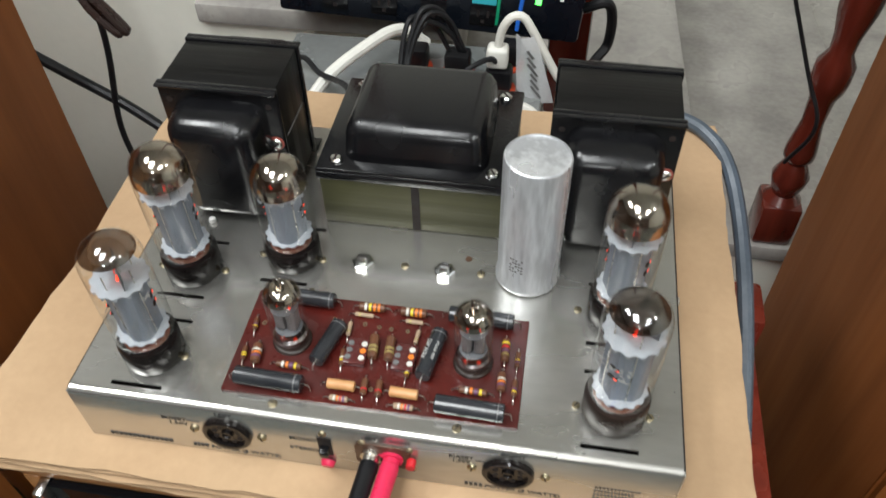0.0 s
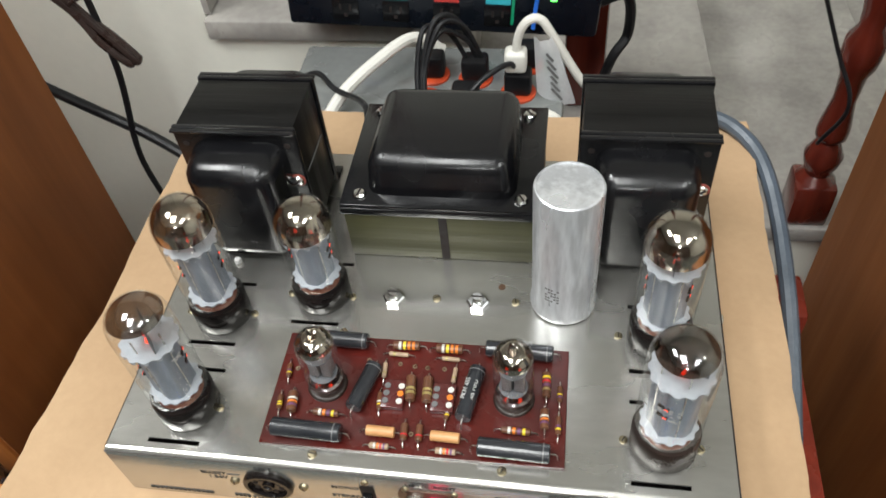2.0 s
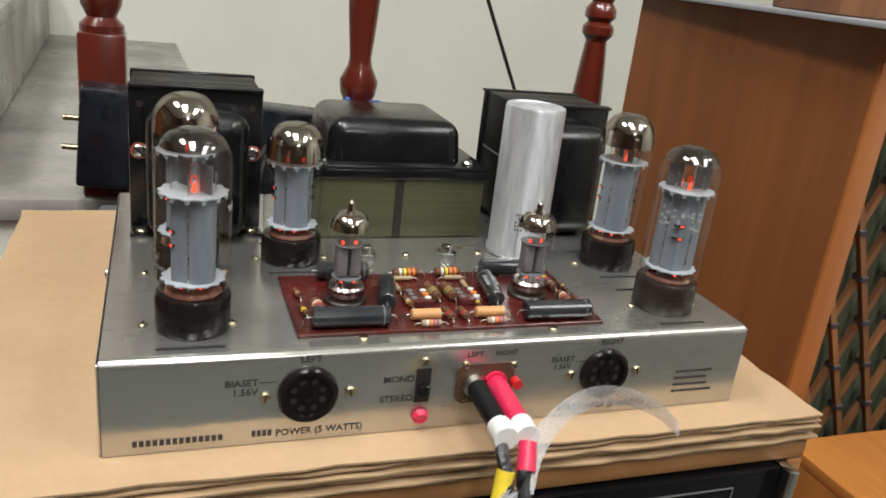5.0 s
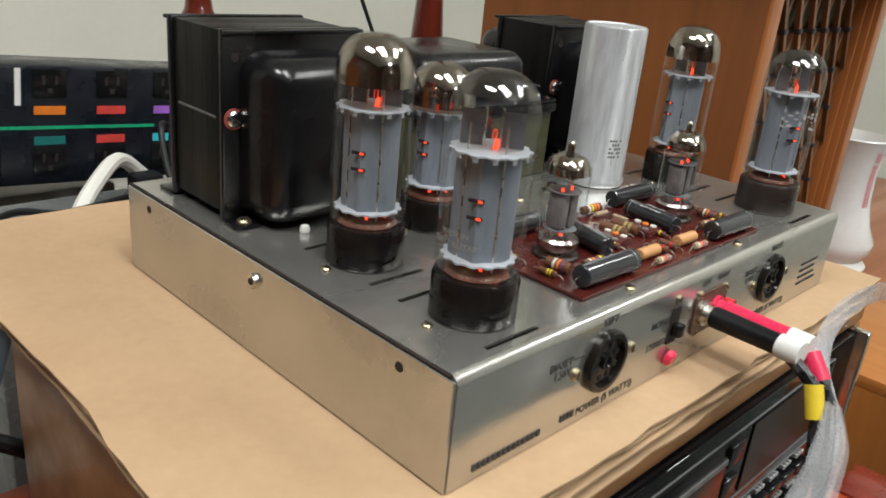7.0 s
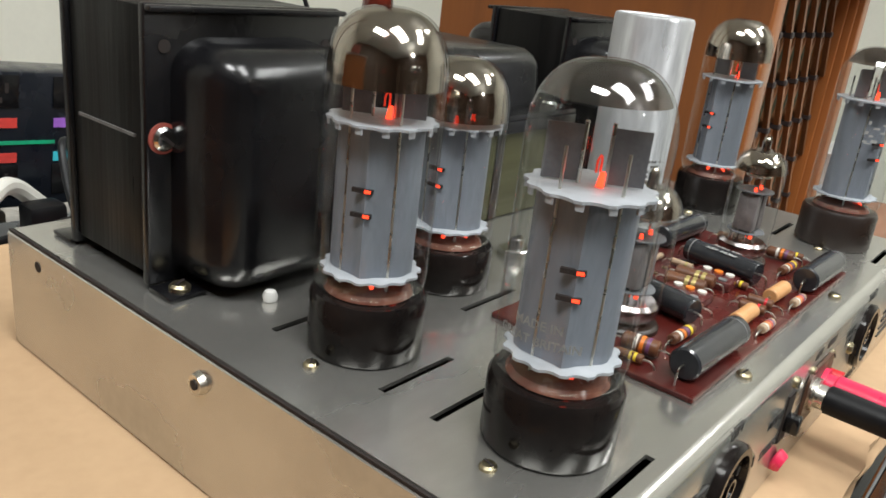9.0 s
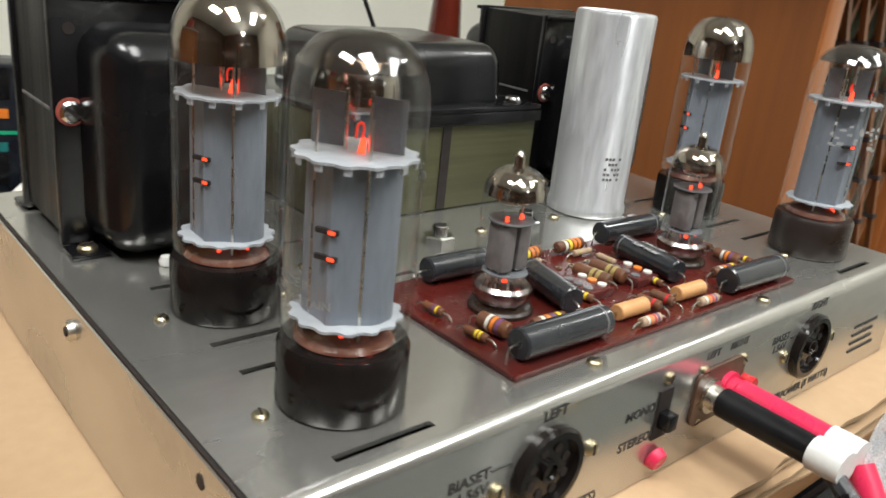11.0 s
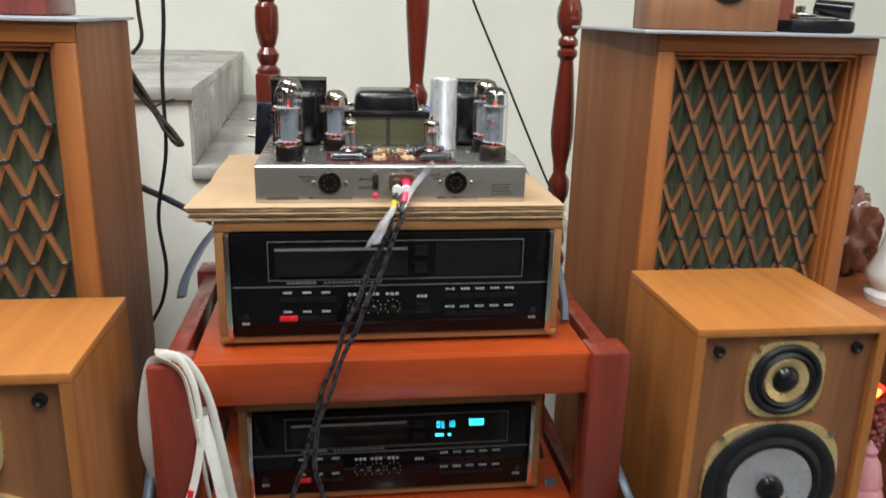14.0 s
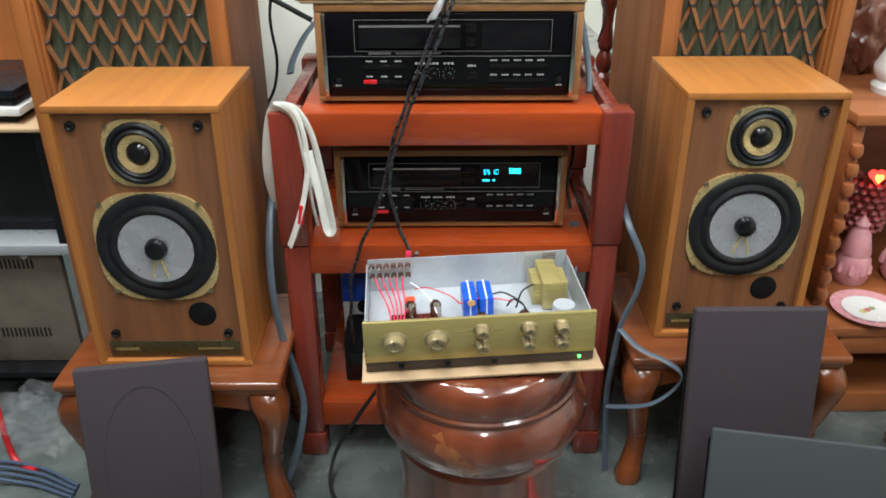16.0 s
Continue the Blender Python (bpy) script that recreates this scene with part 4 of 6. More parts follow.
        part("heater_loop", sweep(B(), [(x - .0009, y - .001, z + zm1 + .0040), (x - .0008, y - .001, z + zm1 + .0066), (x + .0003, y - .001, z + zm1 + .0076), (x + .0011, y - .001, z + zm1 + .0064), (x + .0009, y - .001, z + zm1 + .0040)], .0003, 6, 4), M["ember"], v)
    else:
        for s_ in (-1, 1):
            part("heater_tip", rod(B(), (x + s_ * .0045, y - .002, z + zm1 + .0008), (x + s_ * .0045, y - .002, z + zm1 + .003), .0009, .0006, 8), M["heater"], v, "glowing orange heater")
    for k in range(4):
        a = radians(turn + 45 + 90 * k)
        part("support_wire", rod(B(), (x + .0095 * math.cos(a), y + .0095 * math.sin(a), z + base_h), (x + .0095 * math.cos(a), y + .0095 * math.sin(a), z + zm1 + .010), .0004, None, 6), M["tin"], v)
    # the stem's red-brown colour holds the red heater glow falling on it
    part("glass_stem", lathe(B(), [(.0128, base_h + .0003), (.0118, base_h + .002), (.0085, base_h + .0035), (.005, base_h + .0048), (0, base_h + .0052)], (x, y, z), 28), mat("glow_tinted_stem", (.10, .03, .02), (.2, .08, .05), 200, .15), v)
    for k in range(3):
        a = radians(turn + 200 + 60 * k)
        part("heater_tip", rod(B(), (x + .0085 * math.cos(a), y + .0085 * math.sin(a), z + base_h + .0030), (x + .006 * math.cos(a), y + .006 * math.sin(a), z + base_h + .0058), .0007, None, 6), M["heater_dim"], v)
    return v


v1 = valve(-.1252, .0312, .0925, .0178, "output valve on dark bakelite base, lit orange", M["getter_thin"], 30)
v2 = valve(-.1262, .0945, .0955, .0178, "output valve on dark bakelite base, lit orange", M["getter"], 28)
v3 = valve(-.0685, .1135, .0790, .0150, "shorter rectifier valve with silvered top, lit orange", M["getter"], 10, tall=False, mica=.72)
v4 = valve(.1285, .0968, .0965, .0178, "output valve on dark bakelite base, lit orange", M["getter"], -15)
v5 = valve(.1285, .0318, .0925, .0178, "output valve on brown bakelite base with worn white print", M["getter_thin"], 60, brown=True, mica=.74)


def curved_words(text, size, x, y, z, r, a0, parent, tilt=0.0):
    """Printed words that follow a round wall; a0 is the bearing of their middle."""
    ob = words("glass_print", text, size, Matrix.Identity(4), M["white_print"], parent)
    place = root_place(parent)
    for v in ob.data.vertices:
        c = v.co + place
        a = radians(a0) + c.x / r
        v.co = Vector((x + r * math.cos(a), y + r * math.sin(a), z + c.y + tilt * c.x)) - place
    return ob


curved_words("MADE IN", .0030, -.1252, .0312, ZT + .0352, .01645, 186, v1)
curved_words("GREAT BRITAIN", .0030, -.1252, .0312, ZT + .0312, .01645, 186, v1)
bm = B()
for k in range(26):
    a, q = radians(225 + rnd.uniform(-30, 45)), ZT + rnd.uniform(.050, .061)
    mm = Matrix.Translation((.1285 + .0165 * math.cos(a), .0318 + .0165 * math.sin(a), q)) @ Matrix.Rotation(a, 4, "Z")
    box(bm, -.00003, .00006, -rnd.uniform(.0003, .0014), rnd.uniform(.0003, .0014), -rnd.uniform(.0002, .0008), rnd.uniform(.0002, .0010), m=mm)
part("worn_print", bm, M["white_print"], v5, "worn white print on the glass")
bm = B()
for k in range(10):
    a, q = radians(335 + rnd.uniform(-10, 10)), ZT + .058 + rnd.uniform(-.003, .003)
    mm = Matrix.Translation((-.1252 + .0165 * math.cos(a), .0312 + .0165 * math.sin(a), q)) @ Matrix.Rotation(a, 4, "Z")
    box(bm, -.00003, .00006, -.0005, .0005, -.0004, .0007, m=mm)
part("worn_print", bm, M["white_print"], v1)


M["small_anode"] = mat("dark_anode", (0.17, 0.150, 0.150), (0.26, 0.235, 0.235), 200, 0.45, 0.2)
M["foot_glass"] = smoky("pink_glass_foot", (0.72, 0.64, 0.63), 0.45, 0.25)


def small_valve(x, y):
    z = ZT + .0035
    s = part("valve_socket", lathe(B(), [(0, 0), (.0108, 0), (.0110, .0006), (.0110, .0020), (.0104, .0028), (.0098, .0030), (0, .0030)], (x, y, ZT + .001), 32), M["bakelite_brown"], amp, "brown valve socket")
    R = .0104
    prof = [(0, .0020), (.0088, .0020), (.0102, .0036), (R, .007), (R, .0385)]
    dome = [(R * math.cos(radians(a)) ** .8, .0385 + .0082 * math.sin(radians(a))) for a in (15, 30, 45, 60, 72)] + [(.0024, .0455), (.0018, .0475), (.0020, .0500), (.0012, .0518), (0, .0524)]
    g = part("glass_envelope", lathe(B(), prof + dome, (x, y, z), 36), M["tube_glass"], s, "small clear glass signal valve", smooth=70)
    g.visible_shadow = False
    part("getter_film", lathe(B(), [(R * .95, .0375)] + [(p * .95, q - .0006) for p, q in dome[:5]] + [(.0022, .0448), (.0016, .0470), (.0017, .0495), (.0009, .0512), (0, .0517)], (x, y, z), 36), M["getter"], s, smooth=70)
    for dx in (-.0033, .0033):
        part("anode", box(B(), x + dx - .0028, x + dx + .0028, y - .0042, y + .0042, z + .0125, z + .0285, .0012), M["small_anode"], s, "dark grey anode of the signal valve")
    for q in (.0115, .0290):
        part("mica_disc", rod(B(), (x, y, z + q), (x, y, z + q + .0004), .0076, None, 20), M["wing"], s)
    part("getter_ring", sweep(B(), [(x + .0045 * math.cos(a), y + .0045 * math.sin(a), z + .0355) for a in [2 * math.pi * k / 12 for k in range(13)]], .0005, 6, 2), M["tin"], s)
    part("getter_post", rod(B(), (x + .0045, y, z + .0294), (x + .0045, y, z + .0355), .0004, None, 6), M["tin"], s)
    for k in range(2):
        hx = x - .0033 + .0066 * k
        part("heater_tip", rod(B(), (hx, y - .0012, z + .0294), (hx, y - .0012, z + .0308), .0007, .0005, 8), M["heater"], s, "glowing orange heater")
        part("heater_tip", rod(B(), (hx, y - .0035, z + .0095), (hx, y - .0035, z + .0112), .0008, None, 8), M["heater_dim"], s)
    part("pressed_foot", lathe(B(), [(.0086, .002), (.0094, .0035), (.0097, .0065), (.0085, .0078), (.004, .0072), (0, .0072)], (x, y, z), 24), M["foot_glass"], s)
    for k in range(7):
        a = 2 * math.pi * k / 9
        part("pin", rod(B(), (x + .006 * math.cos(a), y + .006 * math.sin(a), z + .0068), (x + .005 * math.cos(a), y + .005 * math.sin(a), z + .0125), .0004, None, 6), M["tin"], s)


small_valve(-.0505, .0495)
small_valve(.0520, .0495)

# filter can
can = part("filter_can", lathe(B(), [(0, .0005), (.0186, .0005), (.0192, .0015), (.0192, .004), (.0183, .0055), (.0183, .0925), (.0178, .0938), (.0170, .0942), (.0166, .0934), (0, .0932)], (.0755, .1195, ZT), 56), M["can"], amp, "worn aluminium filter capacitor can")
bm = B()
for rw in range(5):
    for k in range(5):
        a = radians(238 + k * 5.5)
        if (rw * 5 + k) % 4 == 3:
            continue
        box(bm, -.00003, .00008, -.0006, .0006, -.0006, .0006, m=Matrix.Translation((.0755 + .0184 * math.cos(a), .1195 + .0184 * math.sin(a), ZT + .020 + rw * .0024)) @ Matrix.Rotation(a, 4, "Z"))
part("stamped_print", bm, M["grey_line"], can)


# transformers
def bell(bm, w, h, d, r, m):
    """A pressed cover: a rounded box that swells out of a flange."""
    g = box(bm, -w / 2, w / 2, -h / 2, h / 2, -d, d, r, 5)
    bmesh.ops.bisect_plane(bm, geom=bm.verts[:] + bm.edges[:] + bm.faces[:], plane_co=(0, 0, 0), plane_no=(0, 0, -1), clear_outer=True)
    for v in bm.verts:
        k = v.co.z / d
        v.co.x *= 1 - .06 * k
        v.co.y *= 1 - .04 * k
    bmesh.ops.transform(bm, matrix=m, verts=bm.verts)
    return bm


def output_transformer(x, y0):
    z0, z1 = ZT + .0005, 1.2385
    w = .0745
    o = part("transformer_core", box(B(), x - w / 2 + .0015, x + w / 2 - .0015, y0 + .004, y0 + .046, z0 + .004, z1 - .001, .0008), M["core"], amp, "black laminated output transformer")
    part("core_seam", box(B(), x - w / 2 + .0010, x + w / 2 - .0010, y0 + .008, y0 + .042, 1.1985, 1.1995), M["grey_line"], o)
    for yy, s in ((y0, -1), (y0 + .0465, 1)):
        f = part("end_flange", box(B(), x - w / 2, x + w / 2, yy, yy + .0035, z0 + .001, z1, .001), M["bell"], o)
        lip = yy - .0032 if s < 0 else yy + .0035
        part("flange_lip", box(B(), x - w / 2, x + w / 2, lip, lip + .0032, z1 - .0022, z1 - .0004, .0006), M["bell"], f)
        part("end_bell", bell(B(), .0580, .0770, .0270, .0115, Matrix.Translation((x, yy + (0 if s < 0 else .0035), ZT + .0395)) @ (pose(0, 0, 0, 90, 0, 0) if s < 0 else pose(0, 0, 0, -90, 0, 0))), M["bell"], f, "glossy black pressed end bell", smooth=70)
        for sx in (-1, 1):
            q = yy if s < 0 else yy + .0035
            if s < 0:
                screw(f, x + sx * .0318, q, 1.1995, .0038, M["chrome"], "y", turn=.7 * sx)
                part("washer", lathe(B(), [(0, 0), (.0048, 0), (.0048, .0006), (0, .0006)], (x + sx * .0318, q, 1.1995), 18, pose(0, 0, 0, 90, 0, 0)), mat("red_washer", (.35, .08, .06), None, 200, .5), f)
            part("corner_hole", rod(B(), (x + sx * .031, q + .0003 * s, z1 - .012), (x + sx * .031, q - .0003 * s, z1 - .012), .002, None, 12), M["shade_and_dark"], f)
            ft = part("foot_tab", box(B(), x + sx * .031 - .0065, x + sx * .031 + .0065, *((q - .0125, q) if s < 0 else (q, q + .0125)), ZT + .0002, ZT + .0018, .0006), M["bell"], f)
            if s < 0:
                screw(ft, x + sx * .031, q - .0075, ZT + .0018, .0034, M["brass"], turn=.5)
    return o


output_transformer(-.1180, .1615)
output_transformer(.1175, .1660)

part("white_grommet", lathe(B(), [(0, 0), (.0022, 0), (.0025, .0015), (.0018, .0032), (0, .0036)], (-.1294, .1340, ZT + .0002), 14), M["label"], amp, "small white plastic grommet")

pt = part("power_transformer", box(B(), -.0565, .0595, .1455, .2345, ZT + .0005, 1.1955, .0006), M["olive"], amp, "power transformer with olive green core and black lid")
part("core_gap", box(B(), .0005, .0055, .1449, .1453, ZT + .001, 1.1952), M["shade_and_dark"], pt)
fl = part("lid_flange", box(B(), -.0575, .0605, .1435, .2365, 1.1957, 1.1985, .001), M["bell"], pt)
part("flange_lip", box(B(), -.0575, .0605, .1430, .1448, 1.1905, 1.1960, .0006), M["bell"], fl)
part("lid", bell(B(), .0885, .0740, .0262, .010, Matrix.Translation((.0015, .1895, 1.1985))), M["bell"], fl, "glossy black pressed lid", smooth=70)
for sx in (-.0465, .0490):
    for y in (.1520, .2275):
        screw(fl, sx, y, 1.1985, .0040, M["chrome"], turn=sx * 40 + y)

# printed circuit board with its components
board = part("circuit_board", box(B(), PX0, PX1, PY0, PY1, ZT + .0001, ZT + .0018, .0003, 1), M["pcb"], amp, "red-brown printed circuit board")
ZP = ZT + .0018


def leads(c, a, b, r):
    for p, d in ((a, -1), (b, 1)):
        u = (Vector(b) - Vector(a)).normalized() * d
        e = Vector(p)
        part("lead_wire", sweep(B(), [e, e + u * .002, e + u * .0035 + Vector((0, 0, -.001)), (e.x + u.x * .004, e.y + u.y * .004, ZP - .0002)], .00035, 6, 4), M["tin"], c)


def capacitor(x0, y0, x1, y1, r, text=None, mt=None, flip=False):
    z = ZP + r + .0004
    c = part("capacitor", rod(B(), (x0, y0, z), (x1, y1, z), r, None, 24, r * .12), mt or M["cap_black"], board, "glossy black tubular capacitor" if mt is None else "")
    leads(c, (x0, y0, z), (x1, y1, z), r)
    d = (Vector((x1, y1, 0)) - Vector((x0, y0, 0)))
    u = d.normalized()
    if mt is None:
        e = Vector((x0, y0, z)) + u * (d.length * .9)
        part("end_band", rod(B(), e, e + u * .0006, r * 1.012, None, 24), M["grey_line"], c)
    if text:
        ang = math.atan2(u.y, u.x)
        for k, line in enumerate(text):
            w = words("print", line, .0036, Matrix.Translation((*(Vector((x0, y0, 0)) + d * .5).xy, z + r + .0001)) @ Matrix.Rotation(ang, 4, "Z") @ Matrix.Translation((0, .0012 - .0042 * k, -(0.0004 if k == 0 else .0004))), M["white_print"], c)
    return c


def resistor(x0, y0, x1, y1, r, bands, mt=None):
    z = ZP + r + .0006
    c = part("resistor", rod(B(), (x0, y0, z), (x1, y1, z), r, None, 14, r * .2), mt or M["res_brown"], board)
    leads(c, (x0, y0, z), (x1, y1, z), r)
    p, d = Vector((x0, y0, z)), Vector((x1 - x0, y1 - y0, 0))
    for i, b in enumerate(bands):
        s = .22 + .17 * i
        part("colour_band", rod(B(), p + d * s, p + d * (s + .1), r * 1.04, None, 14), {"o": M["orange"], "y": M["yellow"], "w": M["band_white"], "v": M["band_violet"], "g": M["gold"], "r": M["red"]}[b], c)
    return c


capacitor(-.073, .0195, -.0355, .0185, .0050)
capacitor(.036, .0180, .0725, .0170, .0050)
capacitor(-.0605, .0770, -.0325, .0765, .0046)
capacitor(.0345, .0775, .0715, .0765, .0046, ["PKM  4P1"])
capacitor(-.0325, .034, -.0255, .0615, .0046)
capacitor(.0265, .0330, .0315, .0640, .0046, ["PKM 4S5", ".05 MFD"])
resistor(-.0180, .0765, -.0030, .0770, .0024, "wyoo")
resistor(.0065, .0765, .0215, .0765, .0024, "wyoo")
resistor(-.0195, .0715, -.0085, .0712, .0013, "g", M["res_tan"])
resistor(.0105, .0708, .0205, .0705, .0013, "g", M["res_tan"])
capacitor(-.0230, .0228, -.0080, .0226, .0028, mt=M["tan_cap"])
capacitor(.0110, .0228, .0262, .0224, .0028, mt=M["tan_cap"])
resistor(-.0200, .0150, -.0100, .0148, .0016, "worv", M["res_tan"])
resistor(.0145, .0152, .0250, .0150, .0016, "worv", M["res_tan"])
resistor(-.0030, .0420, -.0045, .0570, .0027, "gg")
resistor(.0060, .0420, .0050, .0570, .0027, "gg")
resistor(-.0030, .0195, -.0035, .0285, .0019, "r")
resistor(.0050, .0195, .0045, .0285, .0019, "r")
resistor(-.0660, .0300, -.0675, .0415, .0027, "vow")
resistor(-.0735, .0520, -.0745, .0600, .0014, "yv")
resistor(-.0735, .0315, -.0745, .0400, .0014, "yy")
resistor(-.0540, .0315, -.0400, .0310, .0018, "wovy")
resistor(.0690, .0510, .0685, .0655, .0022, "gvry")
resistor(.0760, .0490, .0760, .0580, .0014, "vy")
resistor(.0690, .0320, .0685, .0430, .0023, "vow")
resistor(.0760, .0300, .0760, .0400, .0014, "yv")
resistor(.0470, .0300, .0620, .0295, .0018, "wovy")
resistor(-.0190, .0360, -.0200, .0460, .0014, "yw")
resistor(-.0200, .0560, -.0205, .0650, .0013, "g", M["res_tan"])
resistor(.0185, .0560, .0190, .0650, .0013, "g", M["res_tan"])
resistor(.0175, .0330, .0180, .0430, .0013, "yw")
for x in (-.0125, .0145):
    mod = part("component_block", box(B(), x - .0062, x + .0062, .0370, .0540, ZP, ZP + .0035, .0006), mat("maroon_block", (.10, .022, .02), (.07, .015, .014), 120, .25, coat=.4), board, "maroon encapsulated block with dots")
    for k in range(3):
        for s, mt in ((-1, M["grey_line"]), (1, (M["band_white"], M["orange"], M["band_white"])[k])):
            part("dot", rod(B(), (x + s * .0038, .0408 + .0046 * k, ZP + .0034), (x + s * .0038, .0408 + .0046 * k, ZP + .0041), .0017, None, 14), mt, mod)
for x, y in ((-.0125, .066), (-.004, .0652), (.003, .0648), (.0125, .0648), (.0002, .024), (-.0305, .0672), (-.070, .0585)):
    part("eyelet", lathe(B(), [(.0007, 0), (.0013, 0), (.0013, .0006), (.0007, .0006), (.0007, 0)], (x, y, ZP), 12), M["brass"], board)

# front panel: sockets, switch, inputs, words
for x in (-.0765, .0775):
    turn = pose(0, 0, 0, 90, 0, 0)
    s = part("octal_socket", lathe(B(), [(.0138, -.0002), (.0138, .0022), (.0128, .0032), (.0108, .0032), (.0104, .0012), (0, .0012)], (x, 0, 1.1293), 40, turn), M["bakelite"], front, "black octal socket")
    part("socket_key", lathe(B(), [(.0034, .0010), (.0034, .0026), (.0026, .0026), (.0022, .0016), (0, .0016)], (x, 0, 1.1293), 20, turn), M["bakelite"], s)
    for k in range(8):
        a = radians(22.5 + 45 * k)
        part("pin_hole", rod(B(), (x + .0072 * math.cos(a), -.0010, 1.1293 + .0072 * math.sin(a)), (x + .0072 * math.cos(a), -.0016, 1.1293 + .0072 * math.sin(a)), .0015, None, 12), M["shade_and_dark"], s)
    for sx in (-.0192, .0195):
        screw(front, x + sx, 0, 1.1293, .0026, M["brass"], "y", turn=sx * 90)
for x, z in ((-.0215, 1.1425), (-.0005, 1.1390), (.0250, 1.1372), (.0010, 1.1190), (.0262, 1.1185)):
    screw(front, x, 0, z, .0021, M["brass"], "y", turn=x * 99)
sw = part("slide_switch", box(B(), -.0252, -.0178, -.0006, .002, 1.1205, 1.1385), M["shade_and_dark"], front, "black slide switch with red tag")
part("slider", box(B(), -.0240, -.0190, -.0052, 0, 1.1250, 1.1310, .0008), M["black_gloss"], sw)
part("red_tag", rod(B(), (-.0215, 0, 1.1135), (-.0215, -.0035, 1.1125), .0042, .0036, 16, .0006), M["pink"], sw)
inp = part("input_plate", prism(B(), round_rect(.030, .021, .004), FRONT(.0105, -.0002, 1.1290), .0011), mat("brown_paxolin", (.10, .05, .03), None, 100, .4), front, "input socket plate")
for x, mt in ((.0045, M["black"]), (.0155, M["pink"])):
    part("input_ring", lathe(B(), [(.0030, 0), (.0062, 0), (.0062, .002), (.0045, .002), (.0045, .007), (.003, .007), (.003, 0)], (x, -.001, 1.1290), 24, pose(0, 0, 0, 90, 0, 0)), mt if mt == M["pink"] else M["tin"], inp)
part("red_post", rod(B(), (.0262, -.001, 1.129), (.0262, -.006, 1.129), .0026, None, 14), M["red"], inp)


def panel_words(text, x, z, size, width=None):
    return words("printed_word", text, size * 1.14, FRONT(x, -.00012, z), M["ink"], front, width)


panel_words("LEFT", -.0755, 1.1455, .0042)
panel_words("RIGHT", .0795, 1.1455, .0040)
panel_words("BIASET", -.1060, 1.1352, .0042)
panel_words("1.56V", -.1045, 1.1306, .0042)
panel_words("BIASET", .0525, 1.1370, .0038)
panel_words("1.56V", .0525, 1.1330, .0038)
panel_words("MONO", -.0335, 1.1320, .0042)
panel_words("STEREO", -.0340, 1.1215, .0042)
panel_words("LEFT", .0040, 1.1430, .0036)
panel_words("RIGHT", .0205, 1.1430, .0036)
panel_words("POWER (5 WATTS)", -.0700, 1.1083, .0042)
panel_words("POWER (5 WATTS)", .0860, 1.1083, .0042)
for x0, x1, z0, z1, n in [(-.1515, -.1130, 1.1088, 1.1116, 14), (-.1010, -.0915, 1.1090, 1.1120, 4), (.0545, .0650, 1.1088, 1.1118, 4)] + [(.1230, .1230 + w, 1.1258 - .0040 * k, 1.1271 - .0040 * k, 12) for k, w in enumerate((.024, .021, .022, .026))]:
    tagged(part("printed_bar", bars(B(), x0, x1, 0, z0, z1, n, .7), M["ink"], front), kind="stuff")
for x0, x1 in ((-.0985, -.0910), (.0600, .0655)):
    part("printed_line", box(B(), x0, x1, -.0004, .001, 1.1366, 1.1370), M["ink"], front)

# ---- leads from the amplifier's inputs ----
def clear_film(name, colour, see):
    m = bpy.data.materials.new(name)
    m.use_nodes = True
    nt = m.node_tree
    nt.nodes.clear()
    N, L = nt.nodes.new, nt.links.new
    out, mix, tr, b = N("ShaderNodeOutputMaterial"), N("ShaderNodeMixShader"), N("ShaderNodeBsdfTransparent"), N("ShaderNodeBsdfPrincipled")
    b.inputs["Base Color"].default_value, b.inputs["Roughness"].default_value = (*colour, 1), 0.25
    no, mr = N("ShaderNodeTexNoise"), N("ShaderNodeMapRange")
    no.inputs["Scale"].default_value = 90
    mr.inputs["To Min"].default_value, mr.inputs["To Max"].default_value = see - 0.3, see + 0.3
    L(no.outputs["Fac"], mr.inputs["Value"])
    L(mr.outputs["Result"], mix.inputs[0])
    L(b.outputs[0], mix.inputs[1])
    L(tr.outputs[0], mix.inputs[2])
    L(mix.outputs[0], out.inputs["Surface"])
    return m


M["film"] = clear_film("clear_plastic_film", (0.75, 0.76, 0.78), 0.68)
M["sleeve_film"] = clear_film("printed_clear_sleeve", (0.78, 0.80, 0.82), 0.38)
M["thin_film"] = clear_film("thin_clear_film", (0.5, 0.5, 0.52), 0.93)


# the paler second colour paints glints onto the black braid
M["braid"] = mat("braid_with_glints", (0.005, 0.0055, 0.007), (0.038, 0.040, 0.045), 150, 0.30, contrast=0.12, fine=3, bump=0.3)


def lead(name, label, points, r, plug_mat, dx):
    t = thing(name, points[0], label, "cable", "amplifier input leads")
    P = [Vector(p) for p in points]
    part("plug", rod(B(), P[0], P[1], .0052, .0049, 20, .0008), plug_mat, t, "moulded plug sleeve")
    d = (P[2] - P[1])
    part("label_sleeve", rod(B(), P[1] + (P[1] - P[0]) * -.02, P[1] + (P[1] - P[0]).normalized() * .010, .0056, None, 20), M["label"], t, "white printed label sleeve")
    part("label_print", bars(B(), P[1].x - .002, P[1].x + .002, P[1].y - .0057, P[1].z + .001, P[1].z + .003, 3), M["ink"], t)
    line = smooth_line(P[1:], 14)
    turns = [p + Vector((math.cos(k * .42 + dx), -.4 * abs(math.sin(k * .42 + dx)), math.sin(k * .42 + dx) * .35)) * .0011 * min(1, k / 12) for k, p in enumerate(line)]
    part("cord", sweep(B(), turns, r, 8, 1), M["braid"], t, "black braided cord")
    return t


